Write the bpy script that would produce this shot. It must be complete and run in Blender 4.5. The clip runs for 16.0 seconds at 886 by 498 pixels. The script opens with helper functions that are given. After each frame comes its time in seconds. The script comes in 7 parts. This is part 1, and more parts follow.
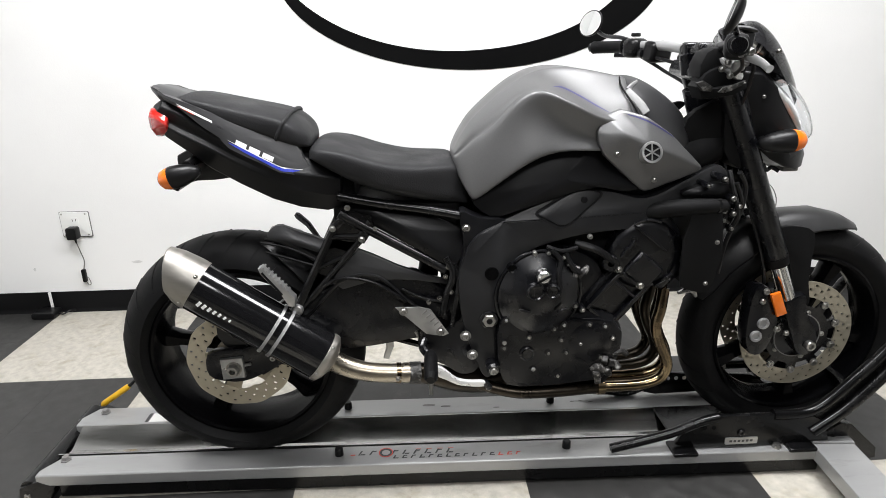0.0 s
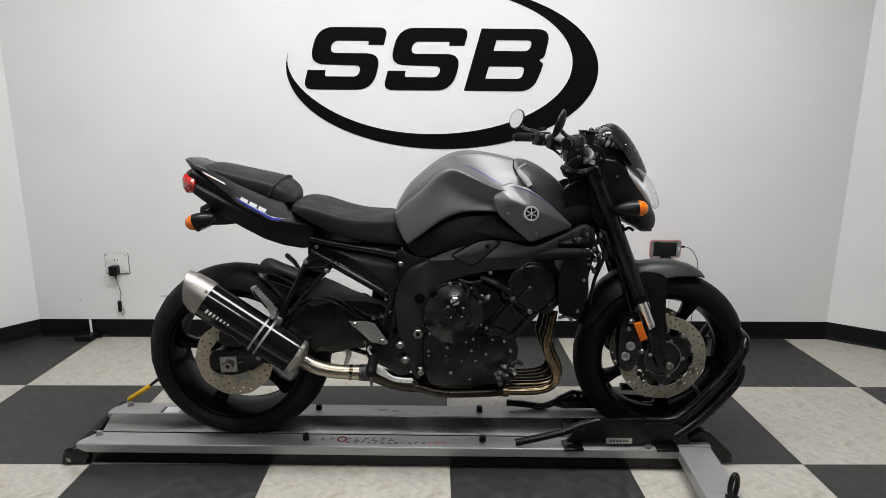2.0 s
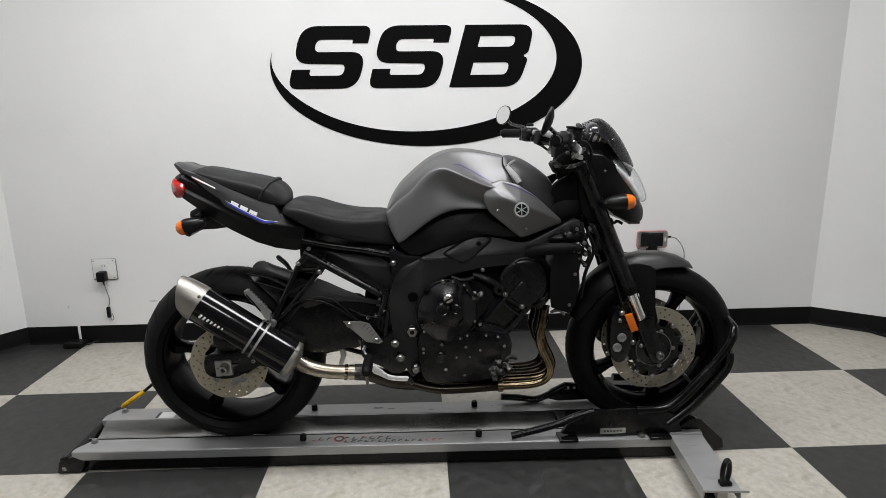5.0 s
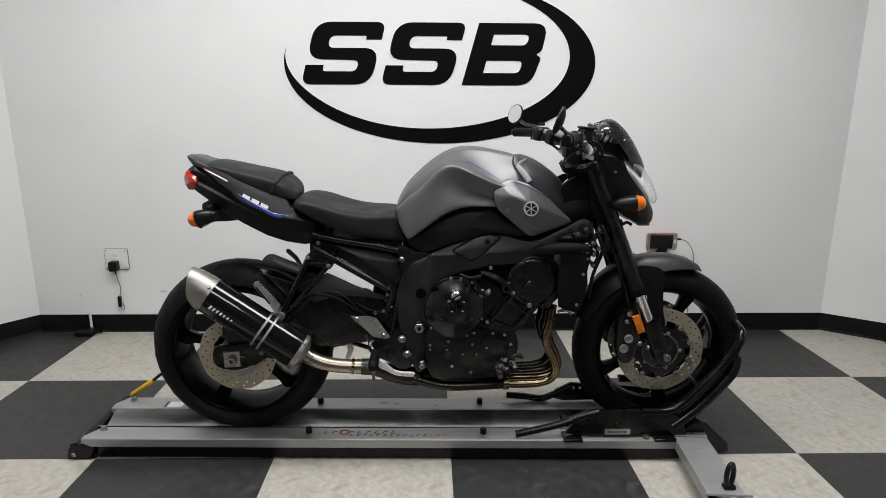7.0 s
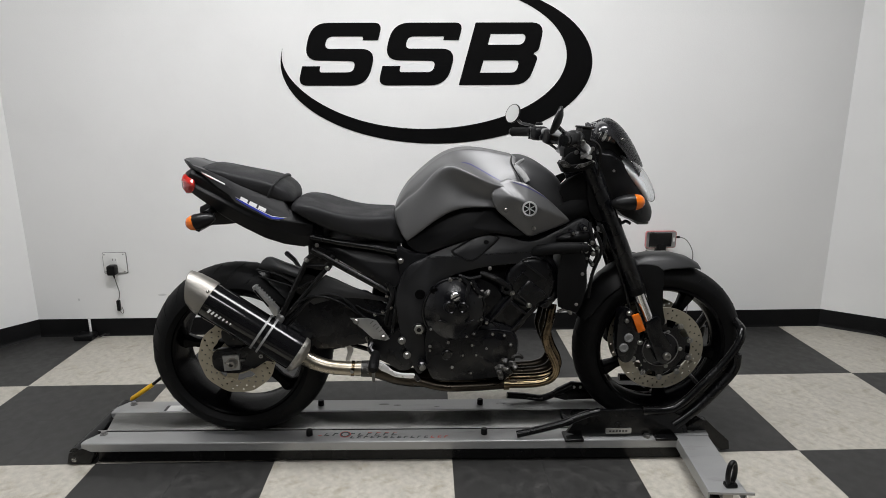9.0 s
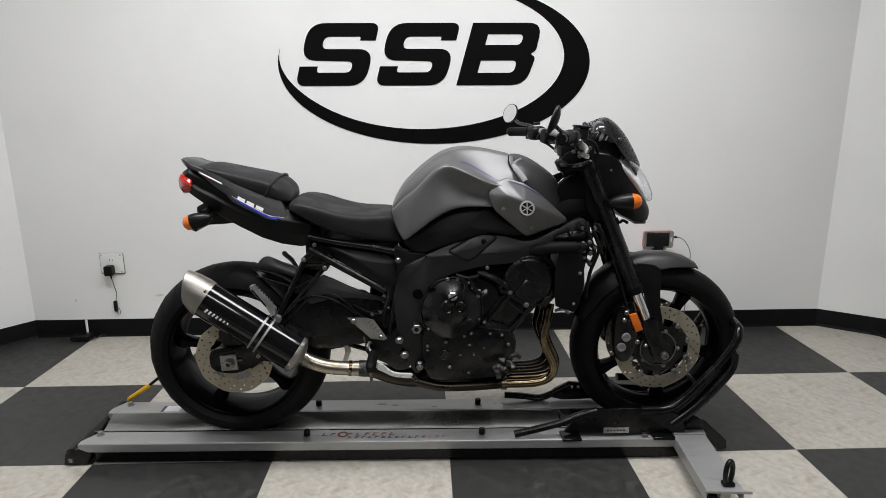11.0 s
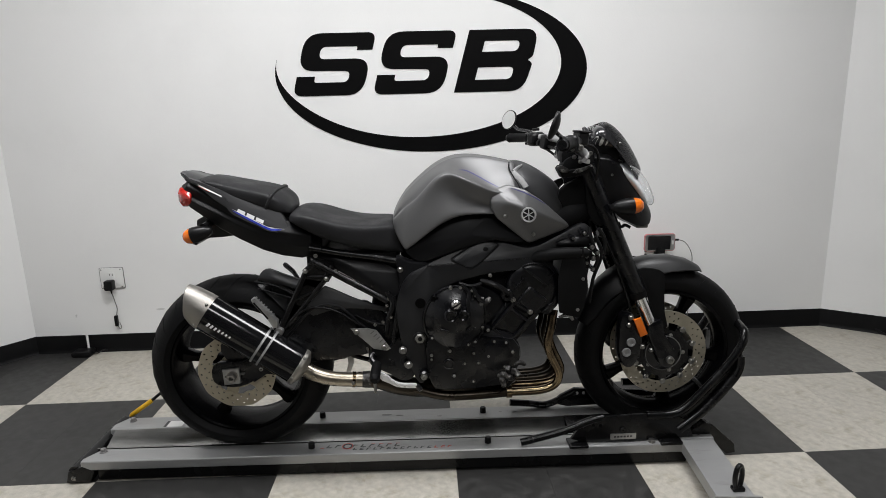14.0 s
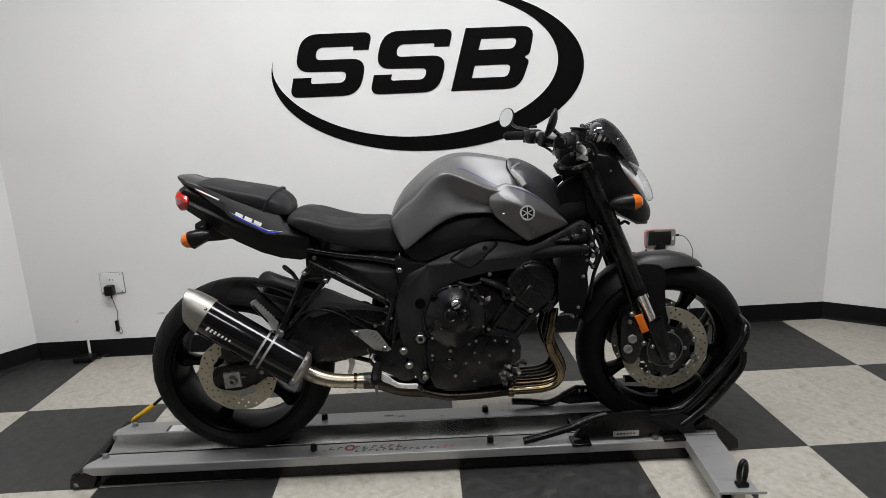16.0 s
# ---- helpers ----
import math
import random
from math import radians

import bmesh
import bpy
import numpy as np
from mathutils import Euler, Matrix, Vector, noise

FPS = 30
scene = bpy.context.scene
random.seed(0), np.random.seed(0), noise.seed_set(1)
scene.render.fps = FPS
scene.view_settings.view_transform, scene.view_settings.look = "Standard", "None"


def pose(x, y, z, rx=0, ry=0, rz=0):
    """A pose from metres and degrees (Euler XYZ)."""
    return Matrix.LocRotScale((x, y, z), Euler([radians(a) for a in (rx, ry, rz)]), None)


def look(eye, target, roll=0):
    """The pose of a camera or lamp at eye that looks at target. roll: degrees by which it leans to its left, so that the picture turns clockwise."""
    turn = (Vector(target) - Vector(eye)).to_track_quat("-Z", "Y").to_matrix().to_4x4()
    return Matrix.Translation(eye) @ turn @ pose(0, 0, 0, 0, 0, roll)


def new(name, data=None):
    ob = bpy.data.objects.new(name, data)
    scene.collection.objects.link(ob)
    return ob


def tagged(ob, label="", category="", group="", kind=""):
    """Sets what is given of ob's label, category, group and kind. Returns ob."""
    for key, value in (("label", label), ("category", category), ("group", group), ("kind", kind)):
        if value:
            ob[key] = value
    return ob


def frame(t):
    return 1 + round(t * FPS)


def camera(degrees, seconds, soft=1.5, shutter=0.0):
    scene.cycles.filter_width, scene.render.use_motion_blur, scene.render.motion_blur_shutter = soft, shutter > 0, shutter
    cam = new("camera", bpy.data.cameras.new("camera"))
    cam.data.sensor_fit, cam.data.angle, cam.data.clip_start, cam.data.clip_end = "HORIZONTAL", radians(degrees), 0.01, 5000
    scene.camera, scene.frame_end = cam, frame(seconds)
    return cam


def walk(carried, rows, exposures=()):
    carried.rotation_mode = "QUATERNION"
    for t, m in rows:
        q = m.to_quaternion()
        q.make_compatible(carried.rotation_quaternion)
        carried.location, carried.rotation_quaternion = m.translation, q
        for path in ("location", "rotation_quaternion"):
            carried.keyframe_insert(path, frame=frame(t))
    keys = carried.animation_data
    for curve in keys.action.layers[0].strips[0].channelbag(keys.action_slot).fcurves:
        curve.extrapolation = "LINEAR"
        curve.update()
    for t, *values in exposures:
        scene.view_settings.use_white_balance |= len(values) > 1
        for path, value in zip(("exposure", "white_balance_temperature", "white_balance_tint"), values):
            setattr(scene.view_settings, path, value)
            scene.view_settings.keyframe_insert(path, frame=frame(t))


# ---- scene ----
cam = camera(72.1, 16.0, soft=0.55)
PATH = [
    (0, (0.331, -1.333, 1.114), (0.427, 0.555, 0.463), -0.8),
    (0.2, (0.357, -1.437, 1.091), (0.419, 0.464, 0.473), 0.3),
    (0.3, (0.378, -1.498, 1.086), (0.424, 0.403, 0.469), 0.8),
    (0.5, (0.424, -1.612, 1.104), (0.437, 0.285, 0.469), -1.4),
    (0.7, (0.454, -1.700, 1.107), (0.493, 0.214, 0.535), -2.7),
    (0.8, (0.462, -1.736, 1.122), (0.504, 0.190, 0.584), -2.1),
    (1, (0.461, -1.8, 1.145), (0.511, 0.145, 0.683), -0.8),
    (1.5, (0.455, -1.895, 1.158), (0.545, 0.04, 0.658), -0.4),
    (2, (0.553, -1.871, 1.174), (0.582, 0.08, 0.737), 0.5),
    (2.5, (0.577, -1.87, 1.18), (0.605, 0.08, 0.735), 0.2),
    (3, (0.557, -1.882, 1.183), (0.587, 0.066, 0.736), -0.6),
    (3.5, (0.555, -1.882, 1.184), (0.606, 0.067, 0.737), -0.8),
    (4, (0.54, -1.88, 1.186), (0.616, 0.067, 0.732), -1.0),
    (6.5, (0.533, -1.887, 1.192), (0.585, 0.059, 0.733), 0.0),
    (7, (0.535, -1.889, 1.19), (0.58, 0.056, 0.726), 0.3),
    (7.5, (0.533, -1.886, 1.191), (0.584, 0.06, 0.733), 0.0),
    (8, (0.537, -1.884, 1.189), (0.584, 0.062, 0.729), -0.4),
    (8.5, (0.536, -1.884, 1.195), (0.58, 0.062, 0.736), -0.8),
    (9, (0.536, -1.884, 1.194), (0.584, 0.06, 0.728), -0.3),
    (11.5, (0.538, -1.886, 1.188), (0.594, 0.06, 0.73), -0.3),
    (12, (0.539, -1.891, 1.188), (0.59, 0.058, 0.742), -0.1),
    (12.5, (0.54, -1.893, 1.189), (0.59, 0.058, 0.751), -0.3),
    (13, (0.538, -1.89, 1.19), (0.589, 0.061, 0.752), -0.5),
    (13.5, (0.534, -1.883, 1.192), (0.588, 0.068, 0.754), -0.9),
    (14, (0.53, -1.873, 1.193), (0.587, 0.076, 0.751), -1.5),
    (14.5, (0.536, -1.876, 1.193), (0.588, 0.072, 0.745), -1.7),
    (15, (0.541, -1.873, 1.193), (0.591, 0.073, 0.735), -2.6),
    (15.5, (0.536, -1.867, 1.195), (0.589, 0.082, 0.75), -2.1),
    (16, (0.537, -1.866, 1.194), (0.59, 0.083, 0.748), -2.5),
]
EXPOSURE = [(0, 0.72), (0.5, 0.64), (1.0, 0.46), (1.5, 0.24), (2.0, 0.02), (3.0, -0.06), (4.0, -0.03), (6.5, -0.08), (9.0, -0.08), (12.5, -0.08), (16.0, -0.13)]
walk(cam, [(t, look(eye, target, roll)) for t, eye, target, roll in PATH], EXPOSURE)

# ceiling lamps: x, y, watts
LIGHTS = [(-0.34, -0.32, 37.5), (1.32, -0.32, 36.5), (0.6, -2.6, 20)]

# ---------- world, lamps, exposure ----------
YC = 0.12            # centre plane of the motorcycle
WALL = 1.21          # back wall
world = bpy.data.worlds.new("world")
world.use_nodes = True
world.node_tree.nodes["Background"].inputs[0].default_value = (0.9, 0.95, 1.0, 1)
world.node_tree.nodes["Background"].inputs[1].default_value = 0.05
scene.world = world


# ---------- materials ----------
def material(name, color, rough=0.5, metal=0.0, vary=0.15, scale=8.0, bump=0.0, bump_scale=60.0, coat=0.0,
             rough_vary=0.1, second=None, second_scale=3.0, second_cut=(0.5, 0.7), per_object=0.0, specular=0.5,
             emit=0.0, transmission=0.0, alpha=1.0, grain=0.0, stretch=(1, 1, 1)):
    m = bpy.data.materials.new(name)
    m.use_nodes = True
    nt = m.node_tree
    n, l = nt.nodes, nt.links
    b = n["Principled BSDF"]
    b.inputs["Metallic"].default_value = metal
    b.inputs["Specular IOR Level"].default_value = specular
    b.inputs["Coat Weight"].default_value = coat
    b.inputs["Transmission Weight"].default_value = transmission
    b.inputs["Alpha"].default_value = alpha
    tc = n.new("ShaderNodeTexCoord")
    mp = n.new("ShaderNodeMapping")
    mp.inputs["Scale"].default_value = stretch
    l.new(tc.outputs["Object"], mp.inputs[0])
    co = mp.outputs[0]
    nz = n.new("ShaderNodeTexNoise")
    nz.inputs["Scale"].default_value = scale
    nz.inputs["Detail"].default_value = 6
    l.new(co, nz.inputs["Vector"])
    ramp = n.new("ShaderNodeMapRange")
    ramp.inputs["From Min"].default_value, ramp.inputs["From Max"].default_value = 0.3, 0.7
    ramp.inputs["To Min"].default_value, ramp.inputs["To Max"].default_value = 1 - vary, 1 + vary
    l.new(nz.outputs["Fac"], ramp.inputs["Value"])
    value = ramp.outputs[0]
    if grain:
        gz = n.new("ShaderNodeTexNoise")
        gz.inputs["Scale"].default_value = 420
        gz.inputs["Detail"].default_value = 2
        l.new(co, gz.inputs["Vector"])
        gr = n.new("ShaderNodeMapRange")
        gr.inputs["From Min"].default_value, gr.inputs["From Max"].default_value = 0.3, 0.7
        gr.inputs["To Min"].default_value, gr.inputs["To Max"].default_value = 1 - grain, 1 + grain
        l.new(gz.outputs["Fac"], gr.inputs["Value"])
        mu = n.new("ShaderNodeMath")
        mu.operation = "MULTIPLY"
        l.new(value, mu.inputs[0])
        l.new(gr.outputs[0], mu.inputs[1])
        value = mu.outputs[0]
    if per_object:
        oi = n.new("ShaderNodeObjectInfo")
        mr = n.new("ShaderNodeMapRange")
        mr.inputs["To Min"].default_value, mr.inputs["To Max"].default_value = 1 - per_object, 1 + per_object
        l.new(oi.outputs["Random"], mr.inputs["Value"])
        mu = n.new("ShaderNodeMath")
        mu.operation = "MULTIPLY"
        l.new(value, mu.inputs[0])
        l.new(mr.outputs[0], mu.inputs[1])
        value = mu.outputs[0]
    base = n.new("ShaderNodeRGB")
    base.outputs[0].default_value = (*color, 1)
    col = base.outputs[0]
    if second:
        sz = n.new("ShaderNodeTexNoise")
        sz.inputs["Scale"].default_value = second_scale
        sz.inputs["Detail"].default_value = 8
        sz.inputs["Roughness"].default_value = 0.65
        l.new(co, sz.inputs["Vector"])
        sr = n.new("ShaderNodeMapRange")
        sr.inputs["From Min"].default_value, sr.inputs["From Max"].default_value = second_cut
        l.new(sz.outputs["Fac"], sr.inputs["Value"])
        mx = n.new("ShaderNodeMix")
        mx.data_type = "RGBA"
        l.new(sr.outputs[0], mx.inputs["Factor"])
        l.new(col, mx.inputs["A"])
        mx.inputs["B"].default_value = (*second, 1)
        col = mx.outputs["Result"]
    sc = n.new("ShaderNodeVectorMath")
    sc.operation = "SCALE"
    l.new(col, sc.inputs[0])
    l.new(value, sc.inputs["Scale"])
    l.new(sc.outputs[0], b.inputs["Base Color"])
    rr = n.new("ShaderNodeMapRange")
    rr.inputs["From Min"].default_value, rr.inputs["From Max"].default_value = 0.3, 0.7
    rr.inputs["To Min"].default_value, rr.inputs["To Max"].default_value = max(rough - rough_vary, 0.02), min(rough + rough_vary, 1)
    l.new(nz.outputs["Fac"], rr.inputs["Value"])
    l.new(rr.outputs[0], b.inputs["Roughness"])
    if bump:
        bz = n.new("ShaderNodeTexNoise")
        bz.inputs["Scale"].default_value = bump_scale
        bz.inputs["Detail"].default_value = 4
        l.new(co, bz.inputs["Vector"])
        bp = n.new("ShaderNodeBump")
        bp.inputs["Strength"].default_value = bump
        bp.inputs["Distance"].default_value = 0.004
        l.new(bz.outputs["Fac"], bp.inputs["Height"])
        l.new(bp.outputs[0], b.inputs["Normal"])
    if emit:
        b.inputs["Emission Color"].default_value = (*color, 1)
        b.inputs["Emission Strength"].default_value = emit
    return m


WALLPAINT = material("white_wall_paint", (0.80, 0.80, 0.79), 0.55, vary=0.02, scale=1.6, bump=0.12, bump_scale=180, second=(0.74, 0.74, 0.73), second_scale=1.2, second_cut=(0.5, 0.9))
# for the unseen south wall; dark only to dim reflections in the black parts
DARKWALL = material("reflection_dimming_wall", (0.045, 0.045, 0.047), 0.6, vary=0.06, scale=2.0, bump=0.1, bump_scale=160)
SCUFF = material("scuffed_wall_paint", (0.60, 0.60, 0.59), 0.6, vary=0.08, scale=60)
BLACKPAINT = material("black_wall_lettering", (0.0025, 0.0025, 0.0026), 0.6, vary=0.2, scale=6, bump=0.05, specular=0.06)
BASEBOARD = material("black_rubber_baseboard", (0.0040, 0.0040, 0.0043), 0.50, vary=0.25, scale=5, bump=0.15, bump_scale=40, second=(0.009, 0.0088, 0.0085), second_scale=4, second_cut=(0.55, 0.8), specular=0.12)
CEILING = material("white_ceiling_tile", (0.78, 0.78, 0.76), 0.8, vary=0.05, scale=30, bump=0.3)
TILE_W = material("cream_vinyl_tile", (0.425, 0.402, 0.352), 0.40, vary=0.17, scale=40, second=(0.325, 0.295, 0.235), second_scale=15, second_cut=(0.50, 0.70), per_object=0.035, bump=0.05, bump_scale=30, grain=0.10)
TILE_B = material("charcoal_vinyl_tile", (0.0235, 0.023, 0.022), 0.5, vary=0.18, scale=24, second=(0.048, 0.046, 0.044), second_scale=12, second_cut=(0.55, 0.75), per_object=0.06, bump=0.05, bump_scale=30, grain=0.2)
SUBFLOOR = material("tile_adhesive", (0.03, 0.028, 0.026), 0.8)
SILVER = material("silver_painted_steel", (0.35, 0.352, 0.350), 0.42, 0.5, vary=0.10, scale=9, bump=0.05, bump_scale=160, second=(0.28, 0.278, 0.27), second_scale=14, second_cut=(0.58, 0.72), rough_vary=0.12, stretch=(0.35, 1.5, 1))
DECK = material("worn_bright_deck_steel", (0.40, 0.40, 0.39), 0.20, 1.0, vary=0.15, scale=6, second=(0.27, 0.265, 0.25), second_scale=9, second_cut=(0.52, 0.7), stretch=(0.4, 2, 1), rough_vary=0.08)
LAMPSILVER = material("silvered_lamp_bowl", (0.56, 0.57, 0.57), 0.42, 0.4, vary=0.30, scale=9, stretch=(1, 1, 3))
BLACKSTEEL = material("black_powder_coated_steel", (0.0038, 0.0038, 0.0041), 0.24, vary=0.2, scale=14, bump=0.06, bump_scale=200, specular=0.30)
BLACKPLASTIC = material("matte_black_plastic", (0.0045, 0.0045, 0.0049), 0.36, vary=0.15, scale=16, bump=0.04, bump_scale=300, specular=0.24)
DEEPBLACK = material("dark_void_black", (0.0055, 0.0055, 0.0058), 0.6, vary=0.2, specular=0.12)
RUBBER = material("tyre_rubber", (0.0042, 0.0042, 0.0045), 0.55, vary=0.2, scale=20, bump=0.12, bump_scale=120, second=(0.007, 0.0068, 0.0066), second_scale=7, second_cut=(0.5, 0.8), specular=0.12)
CASTBLACK = material("black_cast_aluminium", (0.0032, 0.0033, 0.0042), 0.27, 0.0, vary=0.2, scale=20, bump=0.06, bump_scale=320, specular=0.40)
FRAMEBLACK = material("satin_black_frame_coat", (0.0095, 0.0096, 0.0104), 0.40, vary=0.1, scale=14, bump=0.03, bump_scale=300, specular=0.36)
KNEEBLACK = material("smooth_black_knee_plastic", (0.0046, 0.0047, 0.0056), 0.44, vary=0.1, scale=10, specular=0.20)
TAILBLACK = material("satin_black_bodywork", (0.0038, 0.0038, 0.0043), 0.42, vary=0.08, scale=10, specular=0.22)
GLOSSBLACK = material("gloss_black_enamel", (0.0018, 0.0018, 0.0021), 0.22, vary=0.1, specular=0.07, rough_vary=0.05)
GREYPAINT = material("matte_grey_metallic_paint", (0.122, 0.122, 0.123), 0.42, 0.46, vary=0.03, scale=5, rough_vary=0.03, grain=0.05)
DARKGREY = material("dark_grey_satin_plastic", (0.022, 0.022, 0.0225), 0.42, 0.2, vary=0.06, scale=10)
VINYL = material("black_grained_vinyl", (0.0125, 0.0125, 0.0135), 0.56, vary=0.12, scale=14, bump=0.2, bump_scale=420, specular=0.24)
STEEL = material("brushed_stainless_steel", (0.33, 0.315, 0.29), 0.48, 1.0, vary=0.08, scale=30, stretch=(1, 1, 6))
CHROME = material("polished_chrome", (0.72, 0.72, 0.71), 0.16, 1.0, vary=0.03, rough_vary=0.04)
BRONZED = material("heat_tinted_steel", (0.27, 0.205, 0.125), 0.22, 1.0, vary=0.3, scale=9, second=(0.09, 0.065, 0.042), second_scale=7, second_cut=(0.40, 0.62))
LINKPIPE = material("tarnished_stainless_pipe", (0.36, 0.325, 0.265), 0.30, 1.0, vary=0.15, scale=10, second=(0.22, 0.175, 0.12), second_scale=7, second_cut=(0.48, 0.7))
DARKPIPE = material("dark_exhaust_steel", (0.042, 0.035, 0.027), 0.30, 0.9, vary=0.25, scale=12)
FRONTDISC = material("dull_front_disc_steel", (0.36, 0.33, 0.26), 0.36, 0.5, vary=0.08, scale=30)
DISC = material("drilled_brake_disc_steel", (0.44, 0.395, 0.30), 0.40, 0.5, vary=0.06, scale=40)
ALLOY = material("bare_cast_alloy", (0.40, 0.40, 0.395), 0.36, 0.85, vary=0.12, scale=25, bump=0.05)
POLISHED = material("bright_polished_alloy", (0.78, 0.78, 0.77), 0.28, 0.45, vary=0.04)
CORRODED = material("corroded_dirty_alloy", (0.030, 0.029, 0.028), 0.45, 0.5, vary=0.5, scale=70, bump=0.5, bump_scale=120, second=(0.20, 0.195, 0.185), second_scale=60, second_cut=(0.50, 0.62))
PANELGREY = material("satin_grey_panel", (0.034, 0.034, 0.0355), 0.42, 0.3, vary=0.05, scale=9)
TRIM = material("light_silver_trim", (0.27, 0.27, 0.27), 0.40, 0.2, vary=0.04)
BOLT = material("zinc_bolt", (0.34, 0.335, 0.32), 0.32, 1.0, vary=0.08)
AMBER = material("amber_lens", (0.74, 0.16, 0.010), 0.22, vary=0.06, scale=30, coat=0.4)
REDLENS = material("red_tail_lens", (0.46, 0.022, 0.016), 0.18, vary=0.1, scale=30, coat=0.6)
CARBON = material("gloss_carbon_fibre", (0.005, 0.005, 0.0055), 0.12, vary=0.3, scale=160, coat=0.3, rough_vary=0.03, specular=0.35)
BLUE = material("blue_decal", (0.03, 0.05, 0.42), 0.35, vary=0.05)
BLUEDARK = material("dark_blue_decal", (0.040, 0.038, 0.12), 0.4, 0.3, vary=0.05)
WHITE = material("white_decal", (0.72, 0.72, 0.70), 0.4, vary=0.04)
RED = material("red_decal", (0.55, 0.06, 0.04), 0.4, vary=0.05)
BLACKDECAL = material("black_decal", (0.03, 0.03, 0.032), 0.4, vary=0.05)
YELLOW = material("yellow_grip", (0.70, 0.40, 0.012), 0.42, vary=0.1, scale=20)
MIRRORGLASS = material("mirror_glass", (0.85, 0.86, 0.86), 0.03, 1.0, vary=0.01, rough_vary=0.01)
GLASS = material("clear_lens", (0.95, 0.96, 0.97), 0.04, vary=0.0, rough_vary=0.01, transmission=1.0)
SMOKE = material("smoked_screen", (0.03, 0.03, 0.032), 0.10, vary=0.05, coat=0.4)
PLATEWHITE = material("white_plastic_plate", (0.74, 0.74, 0.72), 0.35, vary=0.03)
PINK = material("pink_phone_case", (0.50, 0.20, 0.20), 0.5, vary=0.05)
SCREEN = material("dark_phone_screen", (0.006, 0.006, 0.007), 0.08, vary=0.02)
GREYCAP = material("grey_dusty_cap", (0.16, 0.155, 0.15), 0.5, vary=0.15, scale=40)
LAMP = material("lamp_diffuser", (1.0, 0.98, 0.95), 0.5, emit=6.0)


# ---------- mesh helpers ----------
def link(name, bm, mat, parent=None, label="", smooth=35, subsurf=0, bevel=0.0):
    me = bpy.data.meshes.new(name)
    bmesh.ops.recalc_face_normals(bm, faces=bm.faces[:])
    bm.to_mesh(me)
    bm.free()
    me.materials.append(mat)
    if smooth:
        for p in me.polygons:
            p.use_smooth = True
        if not subsurf:
            me.set_sharp_from_angle(angle=radians(smooth))
    ob = new(name, me)
    if bevel:
        mod = ob.modifiers.new("bevel", "BEVEL")
        mod.width, mod.segments, mod.limit_method, mod.angle_limit = bevel, 2, "ANGLE", radians(35)
    if subsurf:
        mod = ob.modifiers.new("subsurf", "SUBSURF")
        mod.levels = mod.render_levels = subsurf
    if parent:
        ob.parent = parent
        ob.matrix_parent_inverse = Matrix.Translation(-parent.location) if parent.data is None else Matrix.Identity(4)
    if label:
        ob["label"] = label
    return ob


def part(name, bm, mat, parent, label="", smooth=35, subsurf=0, bevel=0.0):
    return link(name, bm, mat, parent, label, smooth, subsurf, bevel)


def thing(name, at, label, category, group="", kind=""):
    e = new(name)
    e.location = at
    e.empty_display_size = 0.1
    return tagged(e, label, category, group, kind)


def bm_box(x0, x1, y0, y1, z0, z1, bm=None, m=None):
    bm = bm or bmesh.new()
    vs = [bm.verts.new((x, y, z)) for x in (x0, x1) for y in (y0, y1) for z in (z0, z1)]
    for f in ((0, 1, 3, 2), (4, 6, 7, 5), (0, 4, 5, 1), (2, 3, 7, 6), (0, 2, 6, 4), (1, 5, 7, 3)):
        bm.faces.new([vs[i] for i in f])
    if m is not None:
        bmesh.ops.transform(bm, matrix=m, verts=vs)
    return bm


def spline(pts, n=6, closed=False):
    """Catmull-Rom through the points."""
    p = [Vector(q) for q in pts]
    out = []
    k = len(p)
    for i in range(k if closed else k - 1):
        a, b, c, d = (p[(i - 1) % k], p[i], p[(i + 1) % k], p[(i + 2) % k]) if closed else (p[max(i - 1, 0)], p[i], p[i + 1], p[min(i + 2, k - 1)])
        for j in range(n):
            t = j / n
            out.append(0.5 * ((2 * b) + (c - a) * t + (2 * a - 5 * b + 4 * c - d) * t * t + (3 * b - a - 3 * c + d) * t ** 3))
    if not closed:
        out.append(p[-1])
    return out


def bm_tube(pts, r, seg=12, n=6, smooth=True, bm=None, flat=1.0):
    """A round bar along a path; r is one radius or one for each point."""
    bm = bm or bmesh.new()
    path = spline(pts, n) if smooth and len(pts) > 2 else [Vector(p) for p in pts]
    k = len(path)
    if isinstance(r, (list, tuple)):
        radii = [float(v) for v in np.interp(np.linspace(0, 1, k), np.linspace(0, 1, len(r)), r)]
    else:
        radii = [r] * k
    up = None
    rings = []
    for i, p in enumerate(path):
        d = (path[min(i + 1, k - 1)] - path[max(i - 1, 0)]).normalized()
        if up is None:
            up = d.cross(Vector((0, 1, 0)) if abs(d.y) < 0.9 else Vector((0, 0, 1))).normalized()
        up = (up - d * up.dot(d)).normalized()
        side = d.cross(up)
        rings.append([bm.verts.new(p + radii[i] * (math.cos(a) * up + flat * math.sin(a) * side)) for a in (2 * math.pi * j / seg for j in range(seg))])
    for a, b in zip(rings, rings[1:]):
        for j in range(seg):
            bm.faces.new((a[j], a[(j + 1) % seg], b[(j + 1) % seg], b[j]))
    bm.faces.new(rings[0][::-1])
    bm.faces.new(rings[-1])
    return bm


